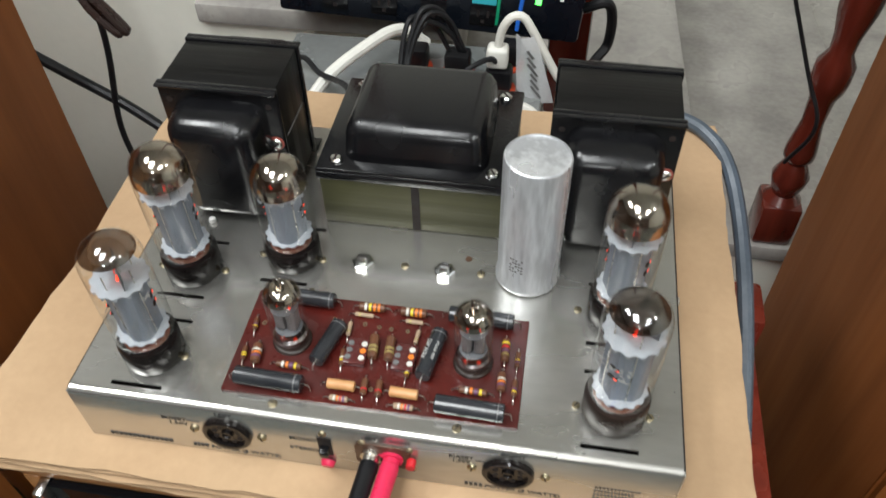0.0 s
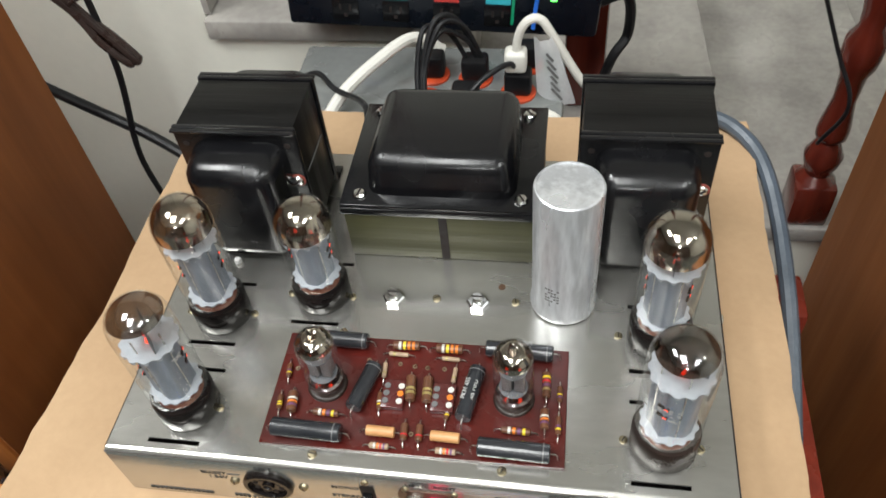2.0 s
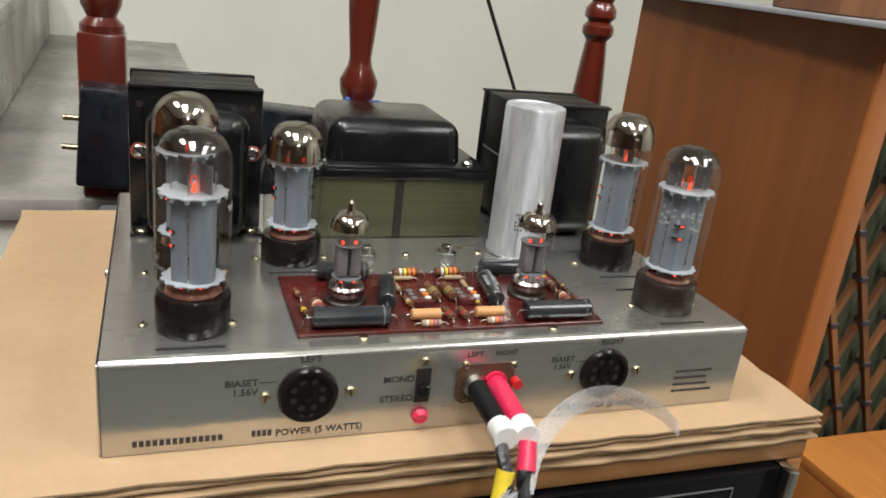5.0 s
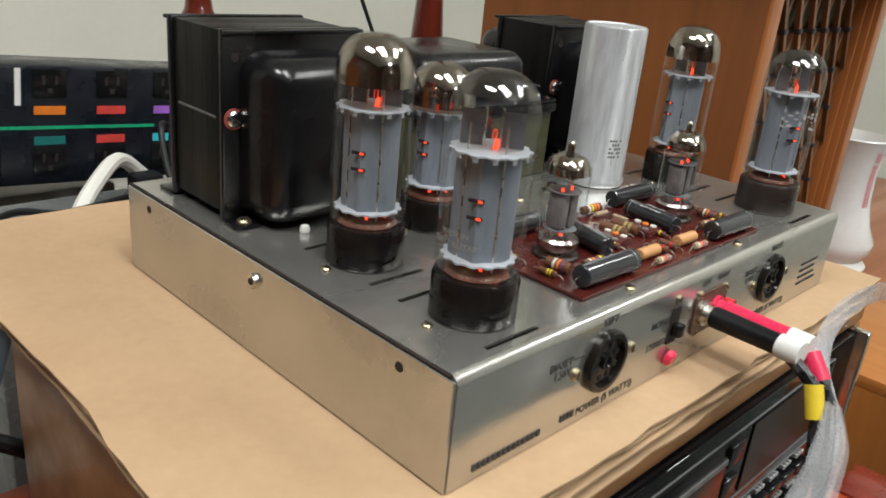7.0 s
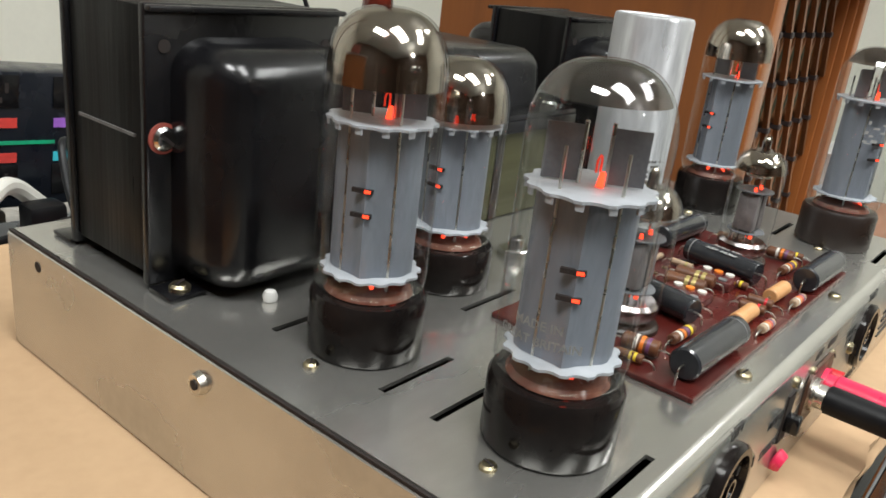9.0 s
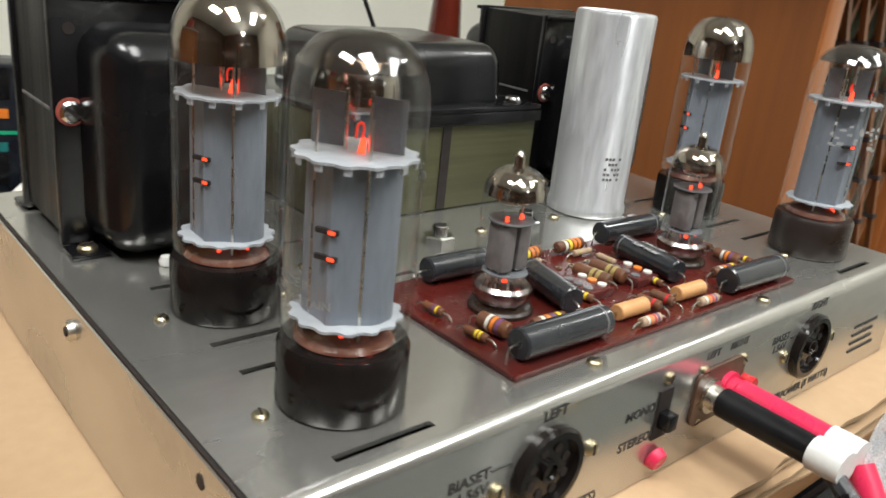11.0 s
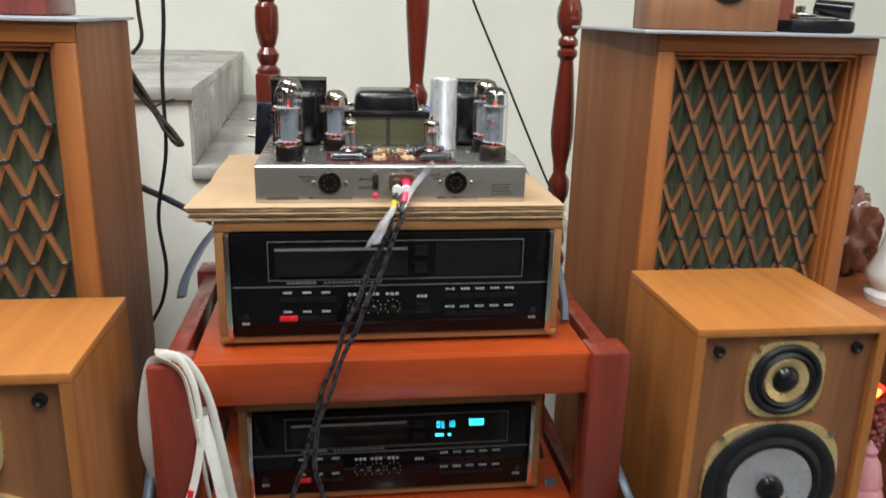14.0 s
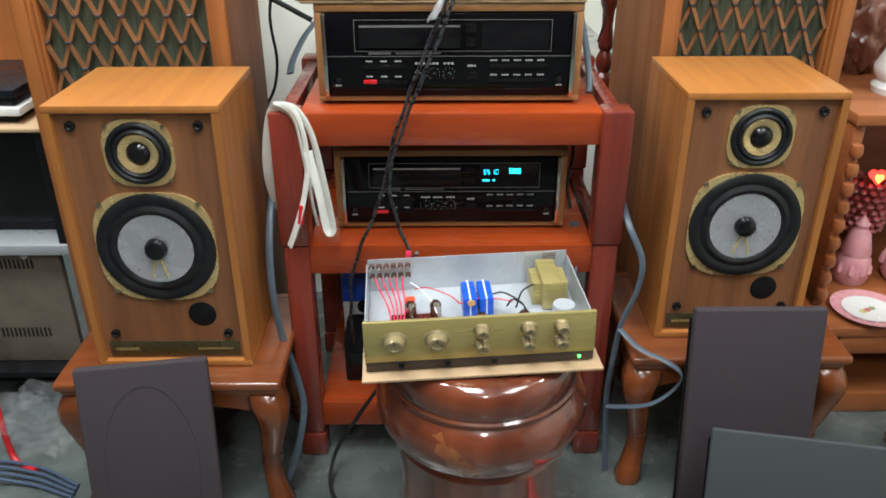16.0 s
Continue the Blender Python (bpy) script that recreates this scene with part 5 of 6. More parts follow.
blk = lead("audio_lead", "black audio lead with black plug, hanging over the disc player", [(.0045, -.006, 1.129), (.002, -.040, 1.1295), (-.002, -.060, 1.117), (-.010, -.068, 1.088), (-.040, -.072, 1.02), (-.066, -.078, .955), (-.092, -.082, .88), (-.106, -.078, .82), (-.122, -.079, .765), (-.150, -.080, .70), (-.172, -.078, .63), (-.18, -.05, .54), (-.185, .0, .44), (-.18, .05, .40)], .0031, M["black"], 0)
part("tape_band", rod(B(), (-.0012, -.0585, 1.120), (-.0050, -.0640, 1.107), .0040, None, 18), M["yellow"], blk, "yellow tape band")
red = lead("audio_lead", "black audio lead with red plug, hanging over the disc player", [(.0155, -.006, 1.129), (.0125, -.040, 1.1295), (.008, -.060, 1.117), (.000, -.072, 1.088), (-.028, -.080, 1.02), (-.056, -.084, .955), (-.085, -.088, .88), (-.099, -.088, .82), (-.092, -.090, .76), (-.072, -.096, .70), (-.06, -.13, .69), (-.055, -.165, .725)], .0031, M["pink"], 3.14)
part("red_sleeve", rod(B(), (.012, -.050, 1.127), (.0085, -.0585, 1.118), .0043, None, 18), M["pink"], red)
solid("plastic_wrap", sweep(B(), [(.006, -.064, 1.112), (.013, -.055, 1.124), (.022, -.052, 1.138), (.032, -.058, 1.152), (.036, -.076, 1.164), (.037, -.098, 1.171), (.036, -.112, 1.172)], .004, 10, 6, (.0042, .0008)), M["film"], "clear plastic wrapping strip caught on the leads", "plastic strip")
bm = B()
for layer in range(2):
    rows = []
    for i in range(15):
        u = i / 14
        mid = Vector((-.003 - .026 * u, -.068 - .008 * math.sin(u * 2.4), 1.116 - .045 * u + .003 * math.sin(u * 3)))
        half = .0030 + .0090 * u ** .8
        row = []
        for j in range(9):
            q = j / 4 - 1
            fold = math.sin(q * 5 + layer * 2.1) * .0028 * (1 - .4 * u) + (layer - .5) * .005 * u * (1 - q * q)
            p = mid + Vector((.55, -.75, .25)) * (half * q) + Vector((-.75, -.6, 0)) * fold
            p += Vector((noise.noise(p * 110), noise.noise(p * 110 + Vector((5, 0, 0))), noise.noise(p * 110 + Vector((0, 5, 0))))) * .0026 * u
            if i == 14:
                p.z += .004 * noise.noise(Vector((j * 1.7, layer * 3.0, 0)))
            row.append(bm.verts.new(p))
        rows.append(row)
    for r0, r1 in zip(rows, rows[1:]):
        for j in range(8):
            bm.faces.new((r0[j], r0[j + 1], r1[j + 1], r1[j]))
solid("plastic_wrap", bm, M["film"], "crumpled clear plastic bag hanging from the leads", "plastic bag")

# ---- on the stairs behind: outlet strip, outlet board, leads ----
M["ps_black"] = mat("blue_black_plastic", (0.0045, 0.007, 0.012), (0.008, 0.010, 0.016), 40, 0.3, spec=0.45)
tags = {"blue": (.03, .10, .65), "orange": (.75, .20, .02), "red": (.65, .06, .05), "purple": (.35, .13, .60), "magenta": (.22, .05, .18), "teal": (.01, .16, .15), "cyan": (.05, .50, .60), "green": (.01, .35, .17)}
for k, c in tags.items():
    M["tag_" + k] = mat(k + "_tag", c, None, 100, 0.4)
ps = thing("outlet_strip", (-.06, .545, 1.04), "black multi-outlet power unit with coloured tags leaning on the posts", "power strip")
tilt = Matrix.Translation((-.057, .551, 1.113)) @ Matrix.Rotation(radians(4.6), 4, "Y") @ Matrix.Rotation(radians(3), 4, "Z")
def psbox(x0, x1, z0, z1, d0, d1, bev=0):
    bm = box(B(), x0, x1, -.022 - d1, -.022 - d0, z0, z1, bev)
    bmesh.ops.transform(bm, matrix=tilt, verts=bm.verts)
    return bm
part("housing", psbox(-.158, .158, -.057, .0425, -.048, 0, .004), M["ps_black"], ps)
for row, names in ((0, ("blue", "orange", "red", "purple")), (1, ("magenta", "teal", "red", "cyan"))):
    for i, n in enumerate(names):
        x = -.098 + .0515 * i
        zt = (.006, -.019)[row]
        part("tag", psbox(x - .0125, x + .0125, zt - .0035, zt + .0035, .0002, .0008), M["tag_" + n], ps, n + " tag")
        zo = (.028, -.036)[row]
        o = part("outlet", psbox(x - .0135, x + .0135, zo - .0115, zo + .0115, .0, .0012, .0005), M["black_gloss"], ps)
        for sx in (-1, 1):
            part("outlet_slot", psbox(x + sx * .005 - .0012, x + sx * .005 + .0012, zo - .001, zo + .006, .0011, .0015), M["shade_and_dark"], o)
        part("outlet_slot", psbox(x - .002, x + .002, zo - .008, zo - .004, .0011, .0015), M["shade_and_dark"], o)
part("green_line", psbox(-.110, .045, -.0095, -.0068, .0002, .0008), M["tag_green"], ps)
part("green_line", psbox(.070, .073, -.045, -.010, .0002, .0008), M["tag_green"], ps)
part("white_mark", psbox(-.0735, -.0690, .010, .0395, .0002, .0008), M["label"], ps, "white printed bar")
part("led", psbox(.108, .114, -.016, -.008, .0002, .0012), M["led_green"], ps, "lit green indicator")
part("logo_mark", psbox(.132, .136, -.010, .012, .0002, .0008), M["label"], ps)
for z in (-.022, .008):
    bm = rod(B(), (-.158, 0, z), (-.172, 0, z), .0032, None, 12)
    bmesh.ops.transform(bm, matrix=tilt, verts=bm.verts)
    part("brass_terminal", bm, M["brass"], ps)
part("mains_cord", sweep(B(), [tilt @ Vector((.155, .0, -.03)), tilt @ Vector((.185, .0, -.02)), tilt @ Vector((.195, .01, -.07)), (.115, .56, 1.0), (.10, .60, .90)], .0055, 10), M["rubber"], ps)

M["blue_cord"] = mat("blue_cord", (0.02, 0.16, 0.70), (0.015, 0.12, 0.55), 200, 0.5)
cord = thing("blue_string", (.089, .632, 1.14), "bright blue string tied round the stair post", "string")
for k in range(7):
    pts = [(.089 + .0155 * math.cos(a), .632 + .0155 * math.sin(a), 1.136 + .0042 * k + .003 * math.sin(a + k * 1.3)) for a in [2 * math.pi * q / 12 for q in range(13)]]
    part("loop", sweep(B(), pts, .0025, 8, 3), M["blue_cord"], cord)
part("tail", sweep(B(), [(.078, .618, 1.146), (.066, .585, 1.160), (.058, .548, 1.158), (.052, .532, 1.140), (.0414, .526, 1.114), (.036, .522, 1.085), (.034, .520, 1.066)], .0022, 8), M["blue_cord"], cord)
part("tail", sweep(B(), [(.100, .618, 1.150), (.108, .598, 1.154), (.116, .590, 1.142)], .0022, 8), M["blue_cord"], cord)

M["board_grey"] = mat("grey_enamel", (0.24, 0.25, 0.245), (0.19, 0.20, 0.195), 20, 0.25, 0.2)
M["out_orange"] = mat("orange_outlet", (0.60, 0.075, 0.02), (0.46, 0.05, 0.015), 80, 0.4)
ob_ = thing("outlet_box", (-.06, .45, FLOOR), "tall grey metal outlet box with orange sockets behind the rack", "outlet board")
part("case", box(B(), -.195, .068, .392, .500, FLOOR, 1.058, .004), M["board_grey"], ob_)
for i, (x, y, plug) in enumerate(((-.058, .452, 1), (-.016, .448, 1), (.026, .428, 1), (-.060, .415, 0), (-.020, .405, 1), (.030, .470, 1))):
    o = part("socket", lathe(B(), [(0, 0), (.0165, 0), (.0165, .002), (.015, .003), (0, .003)], (x, y, 1.058), 20), M["out_orange"], ob_, "orange round socket")
    if plug:
        part("plug", box(B(), x - .0125, x + .0125, y - .010, y + .010, 1.0612, 1.084, .004), M["black"], o, "black mains plug")
def loose(name, label, pts, r, mt, cat="cable", group="", flat=None):
    return solid(name, sweep(B(), pts, r, 10, 8, flat), mt, label, cat, group)


for k in range(4):
    a = rnd.uniform(-.012, .012)
    loose("black_cable", "thin black cord looped above the outlet board", [(-.016 + a, .448, 1.083), (-.03 + a, .44, 1.11 + .006 * k), (-.048 + a, .425, 1.125 + .004 * k), (-.058 + a * .5, .405, 1.10), (-.056 + a * .4, .385, 1.07), (-.052 + a * .4, .375, 1.045)], .0024, M["rubber"], group="cords behind the amplifier")
loose("black_cable", "thin black cord leading off the outlet board", [(.026, .428, 1.083), (.018, .415, 1.10), (-.005, .395, 1.095), (-.03, .375, 1.07)], .0026, M["rubber"], group="cords behind the amplifier")
loose("black_cable", "thin black cord behind the transformer", [(-.19, .44, 1.06), (-.165, .43, 1.075), (-.14, .40, 1.08), (-.105, .36, 1.10), (-.088, .32, 1.118), (-.083, .29, 1.110), (-.080, .25, 1.107)], .0026, M["rubber"], group="cords behind the amplifier")
loose("white_cable", "thick white mains cable over the outlet board", [(-.050, .47, 1.075), (-.075, .46, 1.095), (-.105, .43, 1.09), (-.135, .395, 1.075), (-.15, .365, 1.05), (-.155, .345, 1.0)], .0058, M["white"], group="white cables")
loose("white_cable", "white mains cable behind the transformers", [(-.02, .37, 1.07), (.0, .355, 1.095), (.03, .345, 1.10), (.055, .348, 1.10), (.07, .345, 1.085), (.076, .34, 1.05)], .0045, M["white"], group="white cables")
loose("white_cable", "white flex arching out of its plug above the outlet board", [(.024, .428, 1.086), (.026, .428, 1.118), (.034, .428, 1.135), (.045, .43, 1.136), (.0556, .43, 1.121), (.0825, .43, 1.0735), (.100, .43, 1.058), (.1125, .43, 1.054), (.128, .43, 1.071)], .0040, M["white"], group="white cables")
solid("flex_plug", box(B(), .014, .034, .420, .437, 1.0845, 1.106, .004, 3), M["white"], "cream moulded plug in the outlet board", "plug")
sleeve = thing("clear_sleeve", (.058, .424, 1.08), "clear printed plastic sleeve hanging on the white flex", "plastic sleeve")
rows = []
bm = B()
for i in range(9):
    u = i / 8
    a, b = Vector((.040 + .0035 * u, .424, 1.123 - .061 * u)), Vector((.0556 + .0235 * u ** .8, .424, 1.122 - .072 * u))
    rows.append([bm.verts.new(a.lerp(b, q / 6) + Vector((0, -.006 * math.sin(math.pi * q / 6) + .0015 * math.sin(q * 2.2 + i), 0))) for q in range(7)])
for r0, r1 in zip(rows, rows[1:]):
    for q in range(6):
        bm.faces.new((r0[q], r0[q + 1], r1[q + 1], r1[q]))
part("film", bm, M["sleeve_film"], sleeve, smooth=60)
for k in range(6):
    u, w = .22 + .12 * k, .010 + .003 * (k % 3)
    c = Vector((.052 + .012 * u, .4165, 1.121 - .066 * u))
    part("printed_bar", box(B(), -w / 2, w / 2, -.0002, .0002, -.0011, .0011, m=Matrix.Translation(c) @ Matrix.Rotation(radians(52), 4, "Y")), M["grey_line"], sleeve)

# cables at the wall and round the rack
loose("thin_wire", "thin black wire slanting down past the stair posts", [(.02, .62, 1.78), (.158, .58, 1.42), (.263, .57, 1.19), (.335, .55, 1.03), (.36, .53, .97), (.35, .55, .90)], .0022, M["rubber"])
thick = loose("black_cable", "thick black cable running to the back of the disc player", [(-.50, .42, 1.09), (-.41, .41, 1.045), (-.345, .40, 1.015), (-.29, .38, .99), (-.235, .33, .975), (-.21, .30, .97)], .0055, M["rubber"])
part("ferrule", rod(B(), (-.272, .366, .984), (-.240, .337, .976), .0068, None, 14), M["label"], thick)
loose("hanging_cable", "long black cable hanging from the wall", [(-.345, .44, 2.1), (-.336, .41, 1.6), (-.335, .40, 1.34), (-.345, .40, 1.22), (-.348, .40, 1.10), (-.368, .40, .99), (-.362, .40, .90), (-.372, .40, .84), (-.392, .40, .80)], .0032, M["rubber"])
hank = thing("cable_bundle", (-.36, .40, 1.11), "folded bundle of dark brown flex hanging beside the loudspeaker", "cable bundle")
M["brown_flex"] = mat("dark_brown_flex", (0.035, 0.02, 0.017), (0.02, 0.012, 0.01), 60, 0.3)
part("supply", sweep(B(), [(-.36, .43, 2.0), (-.375, .40, 1.45), (-.374, .40, 1.33), (-.372, .40, 1.28), (-.388, .40, 1.255)], .003, 8), M["brown_flex"], hank)
for k in range(6):
    o1, o2 = rnd.uniform(-.007, .007), rnd.uniform(-.008, .008)
    part("fold", sweep(B(), [(-.398 + o1, .40 + o2, 1.262), (-.402 + o1, .395 + o2, 1.245), (-.385 + o1 * 1.4, .395 + o2, 1.21), (-.358 + o1 * .4, .395 + o2 * .4, 1.165), (-.338 + o1, .395 + o2, 1.135), (-.322 + o1 * .5, .395 + o2, 1.112), (-.330 + o1, .40, 1.118), (-.352, .40, 1.150)], .0036, 8), M["brown_flex"], hank)
part("tie", sweep(B(), [(-.360, .392, 1.172), (-.345, .389, 1.180), (-.325, .385, 1.186)], .0018, 6), M["brown_flex"], hank)
loose("grey_cable", "blue-grey cable along the side of the cardboard", [(.165, .345, 1.112), (.20, .325, 1.110), (.222, .285, 1.098), (.234, .20, 1.06), (.238, .10, 1.0), (.240, .05, .955), (.238, .03, .93)], .0058, M["blue_grey"], group="blue-grey cables")
loose("grey_cable", "flat blue-grey ribbon cable behind the disc player", [(-.205, .34, 1.035), (-.232, .29, 1.020), (-.266, .24, .990), (-.288, .19, .952), (-.290, .15, .933)], .005, M["blue_grey"], group="blue-grey cables", flat=(.0075, .0022))
loose("grey_cable", "blue-grey flat cable trailing down beside the rack", [(-.305, .10, .83), (-.310, -.04, .74), (-.310, -.09, .64), (-.302, -.10, .54), (-.278, -.11, .44), (-.268, -.13, .38), (-.285, -.17, .30), (-.315, -.20, FLOOR + .012), (-.325, -.28, FLOOR + .008)], .005, M["blue_grey"], group="blue-grey cables", flat=(.0062, .0024))
loose("grey_cable", "blue-grey flat cable hanging beside the rack post", [(.298, .08, .80), (.300, -.02, .76), (.305, -.08, .73), (.328, -.10, .675), (.325, -.105, .62), (.302, -.11, .55), (.293, -.115, .47), (.291, -.11, .40), (.296, -.12, .30), (.298, -.13, FLOOR + .01)], .005, M["blue_grey"], group="blue-grey cables", flat=(.0058, .0022))
loose("grey_cable", "blue-grey flat cable looped over the low table", [(.30, -.115, .545), (.325, -.16, .535), (.365, -.19, .528), (.392, -.195, .505), (.385, -.19, .47), (.35, -.185, .435), (.31, -.16, .41), (.285, -.14, .395)], .005, M["blue_grey"], group="blue-grey cables", flat=(.0058, .0022))
for k in range(3):
    loose("grey_cable", "blue-grey cable dropping behind the rack post", [(.235 - .006 * k, .02, .69), (.228 - .007 * k, -.05, .66), (.214 - .008 * k, -.075, .60), (.205 - .006 * k, -.06, .50), (.207, .0, .36)], .0034, M["blue_grey"], group="blue-grey cables")
loose("black_cable", "black cord across the bottom of the rack", [(-.12, .05, .36), (-.13, -.075, .40), (-.175, -.10, .34), (-.22, -.13, .27), (-.21, -.2, FLOOR + .006), (-.10, -.26, FLOOR + .006), (-.02, -.2, FLOOR + .006)], .0036, M["rubber"], group="black cords at the rack")
loose("black_cable", "black cord behind the rack post", [(.225, .2, .90), (.222, .12, .86), (.232, .10, .80), (.222, .08, .74), (.228, .06, .70)], .003, M["rubber"], group="black cords at the rack")

# white strap over the rack's post
strap = thing("white_strap", (-.262, -.06, .93), "cream flat cable looped over the rack post, with red end", "cable")
ST = lambda pts, w=.0078: part("strap_loop", sweep(B(), pts, .005, 10, 8, (w, .0016), up=(0, 1, 0)), M["white"], strap)
ST([(-.300, -.02, .74), (-.306, -.04, .80), (-.302, -.05, .86), (-.286, -.062, .925), (-.268, -.072, .9335), (-.247, -.080, .915), (-.236, -.090, .86), (-.227, -.093, .78), (-.222, -.090, .74)])
ST([(-.284, -.045, .931), (-.262, -.060, .9345), (-.240, -.075, .930), (-.220, -.088, .895), (-.207, -.095, .83), (-.198, -.096, .765), (-.196, -.096, .735), (-.205, -.094, .733), (-.214, -.094, .80), (-.228, -.092, .87)])
ST([(-.280, -.055, .9325), (-.256, -.068, .936), (-.236, -.085, .91), (-.230, -.094, .85), (-.240, -.096, .79), (-.258, -.095, .735), (-.272, -.092, .70)], .007)
part("red_end", sweep(B(), [(-.244, -.0985, .778), (-.249, -.0985, .745)], .003, 8, 2, (.0045, .002), up=(0, 1, 0)), M["red"], strap)
for dx in (-.004, .004):
    part("bare_end", sweep(B(), [(-.249, -.0985, .746), (-.250 + dx, -.098, .725), (-.254 + dx * 2, -.096, .71)], .0011, 6), M["brass"], strap)

# ---- the preamplifier on its turned stool ----
SX, SY = .046, -.285
prof = [(0, 0), (.150, 0), (.153, .01), (.150, .03), (.138, .06), (.130, .12), (.130, .18), (.136, .23), (.138, .250), (.134, .256), (.136, .262), (.150, .275), (.160, .295), (.1645, .318), (.161, .338), (.153, .352), (.147, .358), (.1465, .361), (.1495, .364), (.1495, .368), (.1460, .371), (.1475, .376), (.150, .392), (.147, .408), (.140, .418), (.130, .4230), (.12, .4236), (0, .4236)]
stool = thing("drum_stool", (SX, SY, FLOOR), "round turned hardwood stool with polished brown finish", "stool")
bm = lathe(B(), prof, (SX, SY, FLOOR), 64)
part("turned_body", bm, M["stool"], stool)
SCAR = [(-17, .345), (-12, .352), (-7, .338), (-3, .332), (2, .318), (7, .300), (11, .292), (6, .286), (3, .276), (1, .262), (-1, .280), (-4, .292), (-8, .300), (-9, .318), (-14, .322)]


def on_stool(a, z, lift=.0007):
    """A point on the stool's turned wall at bearing a, z above the floor."""
    for (r0, z0), (r1, z1) in zip(prof, prof[1:]):
        if z1 > z0 and z0 <= z <= z1:
            r = r0 + (r1 - r0) * (z - z0) / (z1 - z0) + lift
            return (SX + r * math.cos(radians(a)), SY + r * math.sin(radians(a)), FLOOR + z)


bm = B()
mid = (sum(a for a, z in SCAR) / len(SCAR), sum(z for a, z in SCAR) / len(SCAR))
rings = [[bm.verts.new(on_stool(258 + mid[0] + (a - mid[0]) * k, mid[1] + (z - mid[1]) * k, .0012 - .0010 * k)) for a, z in SCAR] for k in (1, .7, .4, .12)]
for r0, r1 in zip(rings, rings[1:]):
    for q in range(len(SCAR)):
        bm.faces.new((r0[q], r0[(q + 1) % len(SCAR)], r1[(q + 1) % len(SCAR)], r1[q]))
bm.faces.new(rings[-1])
part("carved_scar", bm, wood("pale_scar", (.30, .105, .036), (.20, .06, .02), "z", .3, .3), stool, "paler scar in the wood")
ROT = Matrix.Translation((.052, -.378, -.004)) @ Matrix.Rotation(radians(3.4), 4, "Z") @ Matrix.Rotation(radians(-1.2), 4, "Y")
def turnedm(bm):
    bmesh.ops.transform(bm, matrix=ROT, verts=bm.verts)
    return bm
solid("cardboard_pad", turnedm(box(B(), -.165, .170, -.022, .205, .6566, .6604, .0008)), M["card"], "tan cardboard pad between stool and preamplifier", "cardboard")
def lowered(bm):
    for v in bm.verts:
        v.co.z = .742 - (.742 - v.co.z) * .78
    return bm


pre = thing("preamplifier", (.04, -.28, .6605), "open gold-fronted tube preamplifier without its lid, lit, on stool", "preamplifier")
PP = lambda n, bm, mt, parent=None, label="": part(n, turnedm(lowered(bm)), mt, parent or pre, label)
M["tray"] = mat("dull_aluminium_tray", (0.50, 0.52, 0.55), (0.42, 0.44, 0.47), 20, 0.4, 0.3)
W2 = .160
PP("chassis_bottom", box(B(), -W2 + .004, W2 - .004, .004, .185, .640, .668), M["tray"])
PP("chassis_back", box(B(), -W2 + .004, W2 - .004, .1855, .187, .640, .738), M["tray"])
PP("chassis_side", box(B(), -W2 + .002, -W2 + .0035, .004, .187, .640, .728), M["tray"])
PP("chassis_side", box(B(), W2 - .0035, W2 - .002, .004, .187, .640, .728), M["tray"])
gp = PP("front_panel", box(B(), -W2, W2, -.003, .003, .659, .742, .0012), M["gold"], None, "brushed gold front panel")
dk = PP("lower_strip", box(B(), -W2 + .001, W2 - .001, -.0028, .003, .641, .6586, .0008), mat("dark_brown_strip", (.05, .035, .028), None, 60, .4), None, "dark brown lower strip")
PP("led", rod(B(), (.139, -.0025, .650), (.139, -.0048, .650), .0024, None, 12), M["led_green"], dk, "lit green indicator")
for x in (-.11, -.045, .02):
    PP("slide", box(B(), x - .004, x + .004, -.006, -.0025, .646, .654, .0008), M["black"], dk)
M["knob"] = mat("worn_gold_knob", (0.34, 0.27, 0.15), (0.22, 0.17, 0.09), 60, 0.42, 0.5)
def knob(x, z, r):
    k = PP("knob", lathe(B(), [(r * 1.25, 0), (r * 1.25, .002), (r, .004), (r * .93, .016), (r * .85, .018), (r * .55, .0185), (r * .5, .0172), (0, .0172)], (x, -.003, z), 32, pose(0, 0, 0, 90, 0, 0)), M["knob"], gp, "worn gold knob")
    PP("pointer", box(B(), x - .0006, x + .0006, -.0218, -.0208, z + r * .3, z + r * .85), M["shade_and_dark"], k)
knob(-.118, .704, .0142)
knob(-.060, .704, .0142)
for x in (.002, .066, .112):
    knob(x, .718, .0092)
    knob(x, .688, .0092)
# inside: terminals, blue capacitors, transformer, can, boards, wires
for i in range(6):
    for z in (.725, .703):
        x = -.150 + i * .0112
        c = PP("input_jack", rod(B(), (x, .1854, z), (x, .178, z), .0044, None, 14), mat("brown_jack", (.10, .05, .035), None, 80, .4))
        PP("jack_tip", rod(B(), (x, .179, z), (x, .173, z), .0022, None, 10), M["tin"], c)
M["cap_blue"] = mat("blue_capacitor", (0.015, 0.10, 0.62), (0.01, 0.07, 0.5), 60, 0.3)
for dx in (-.013, .011):
    PP("blue_capacitor", box(B(), .008 + dx - .0105, .008 + dx + .0105, .085, .140, .6685, .712, .003), M["cap_blue"], None, "bright blue box capacitor")
    PP("white_tie", box(B(), .008 + dx - .0011, .008 + dx + .0011, .0838, .1412, .6690, .7130), M["label"])
PP("orange_disc", rod(B(), (-.004, .083, .706), (-.004, .080, .706), .006, None, 18), M["tan_cap"])
g = PP("gold_transformer", box(B(), .092, .146, .115, .165, .6685, .716, .002), M["gold"], None, "gold finished small transformer")
PP("gold_cover", box(B(), .104, .134, .098, .178, .6690, .728, .004), M["gold"], g)
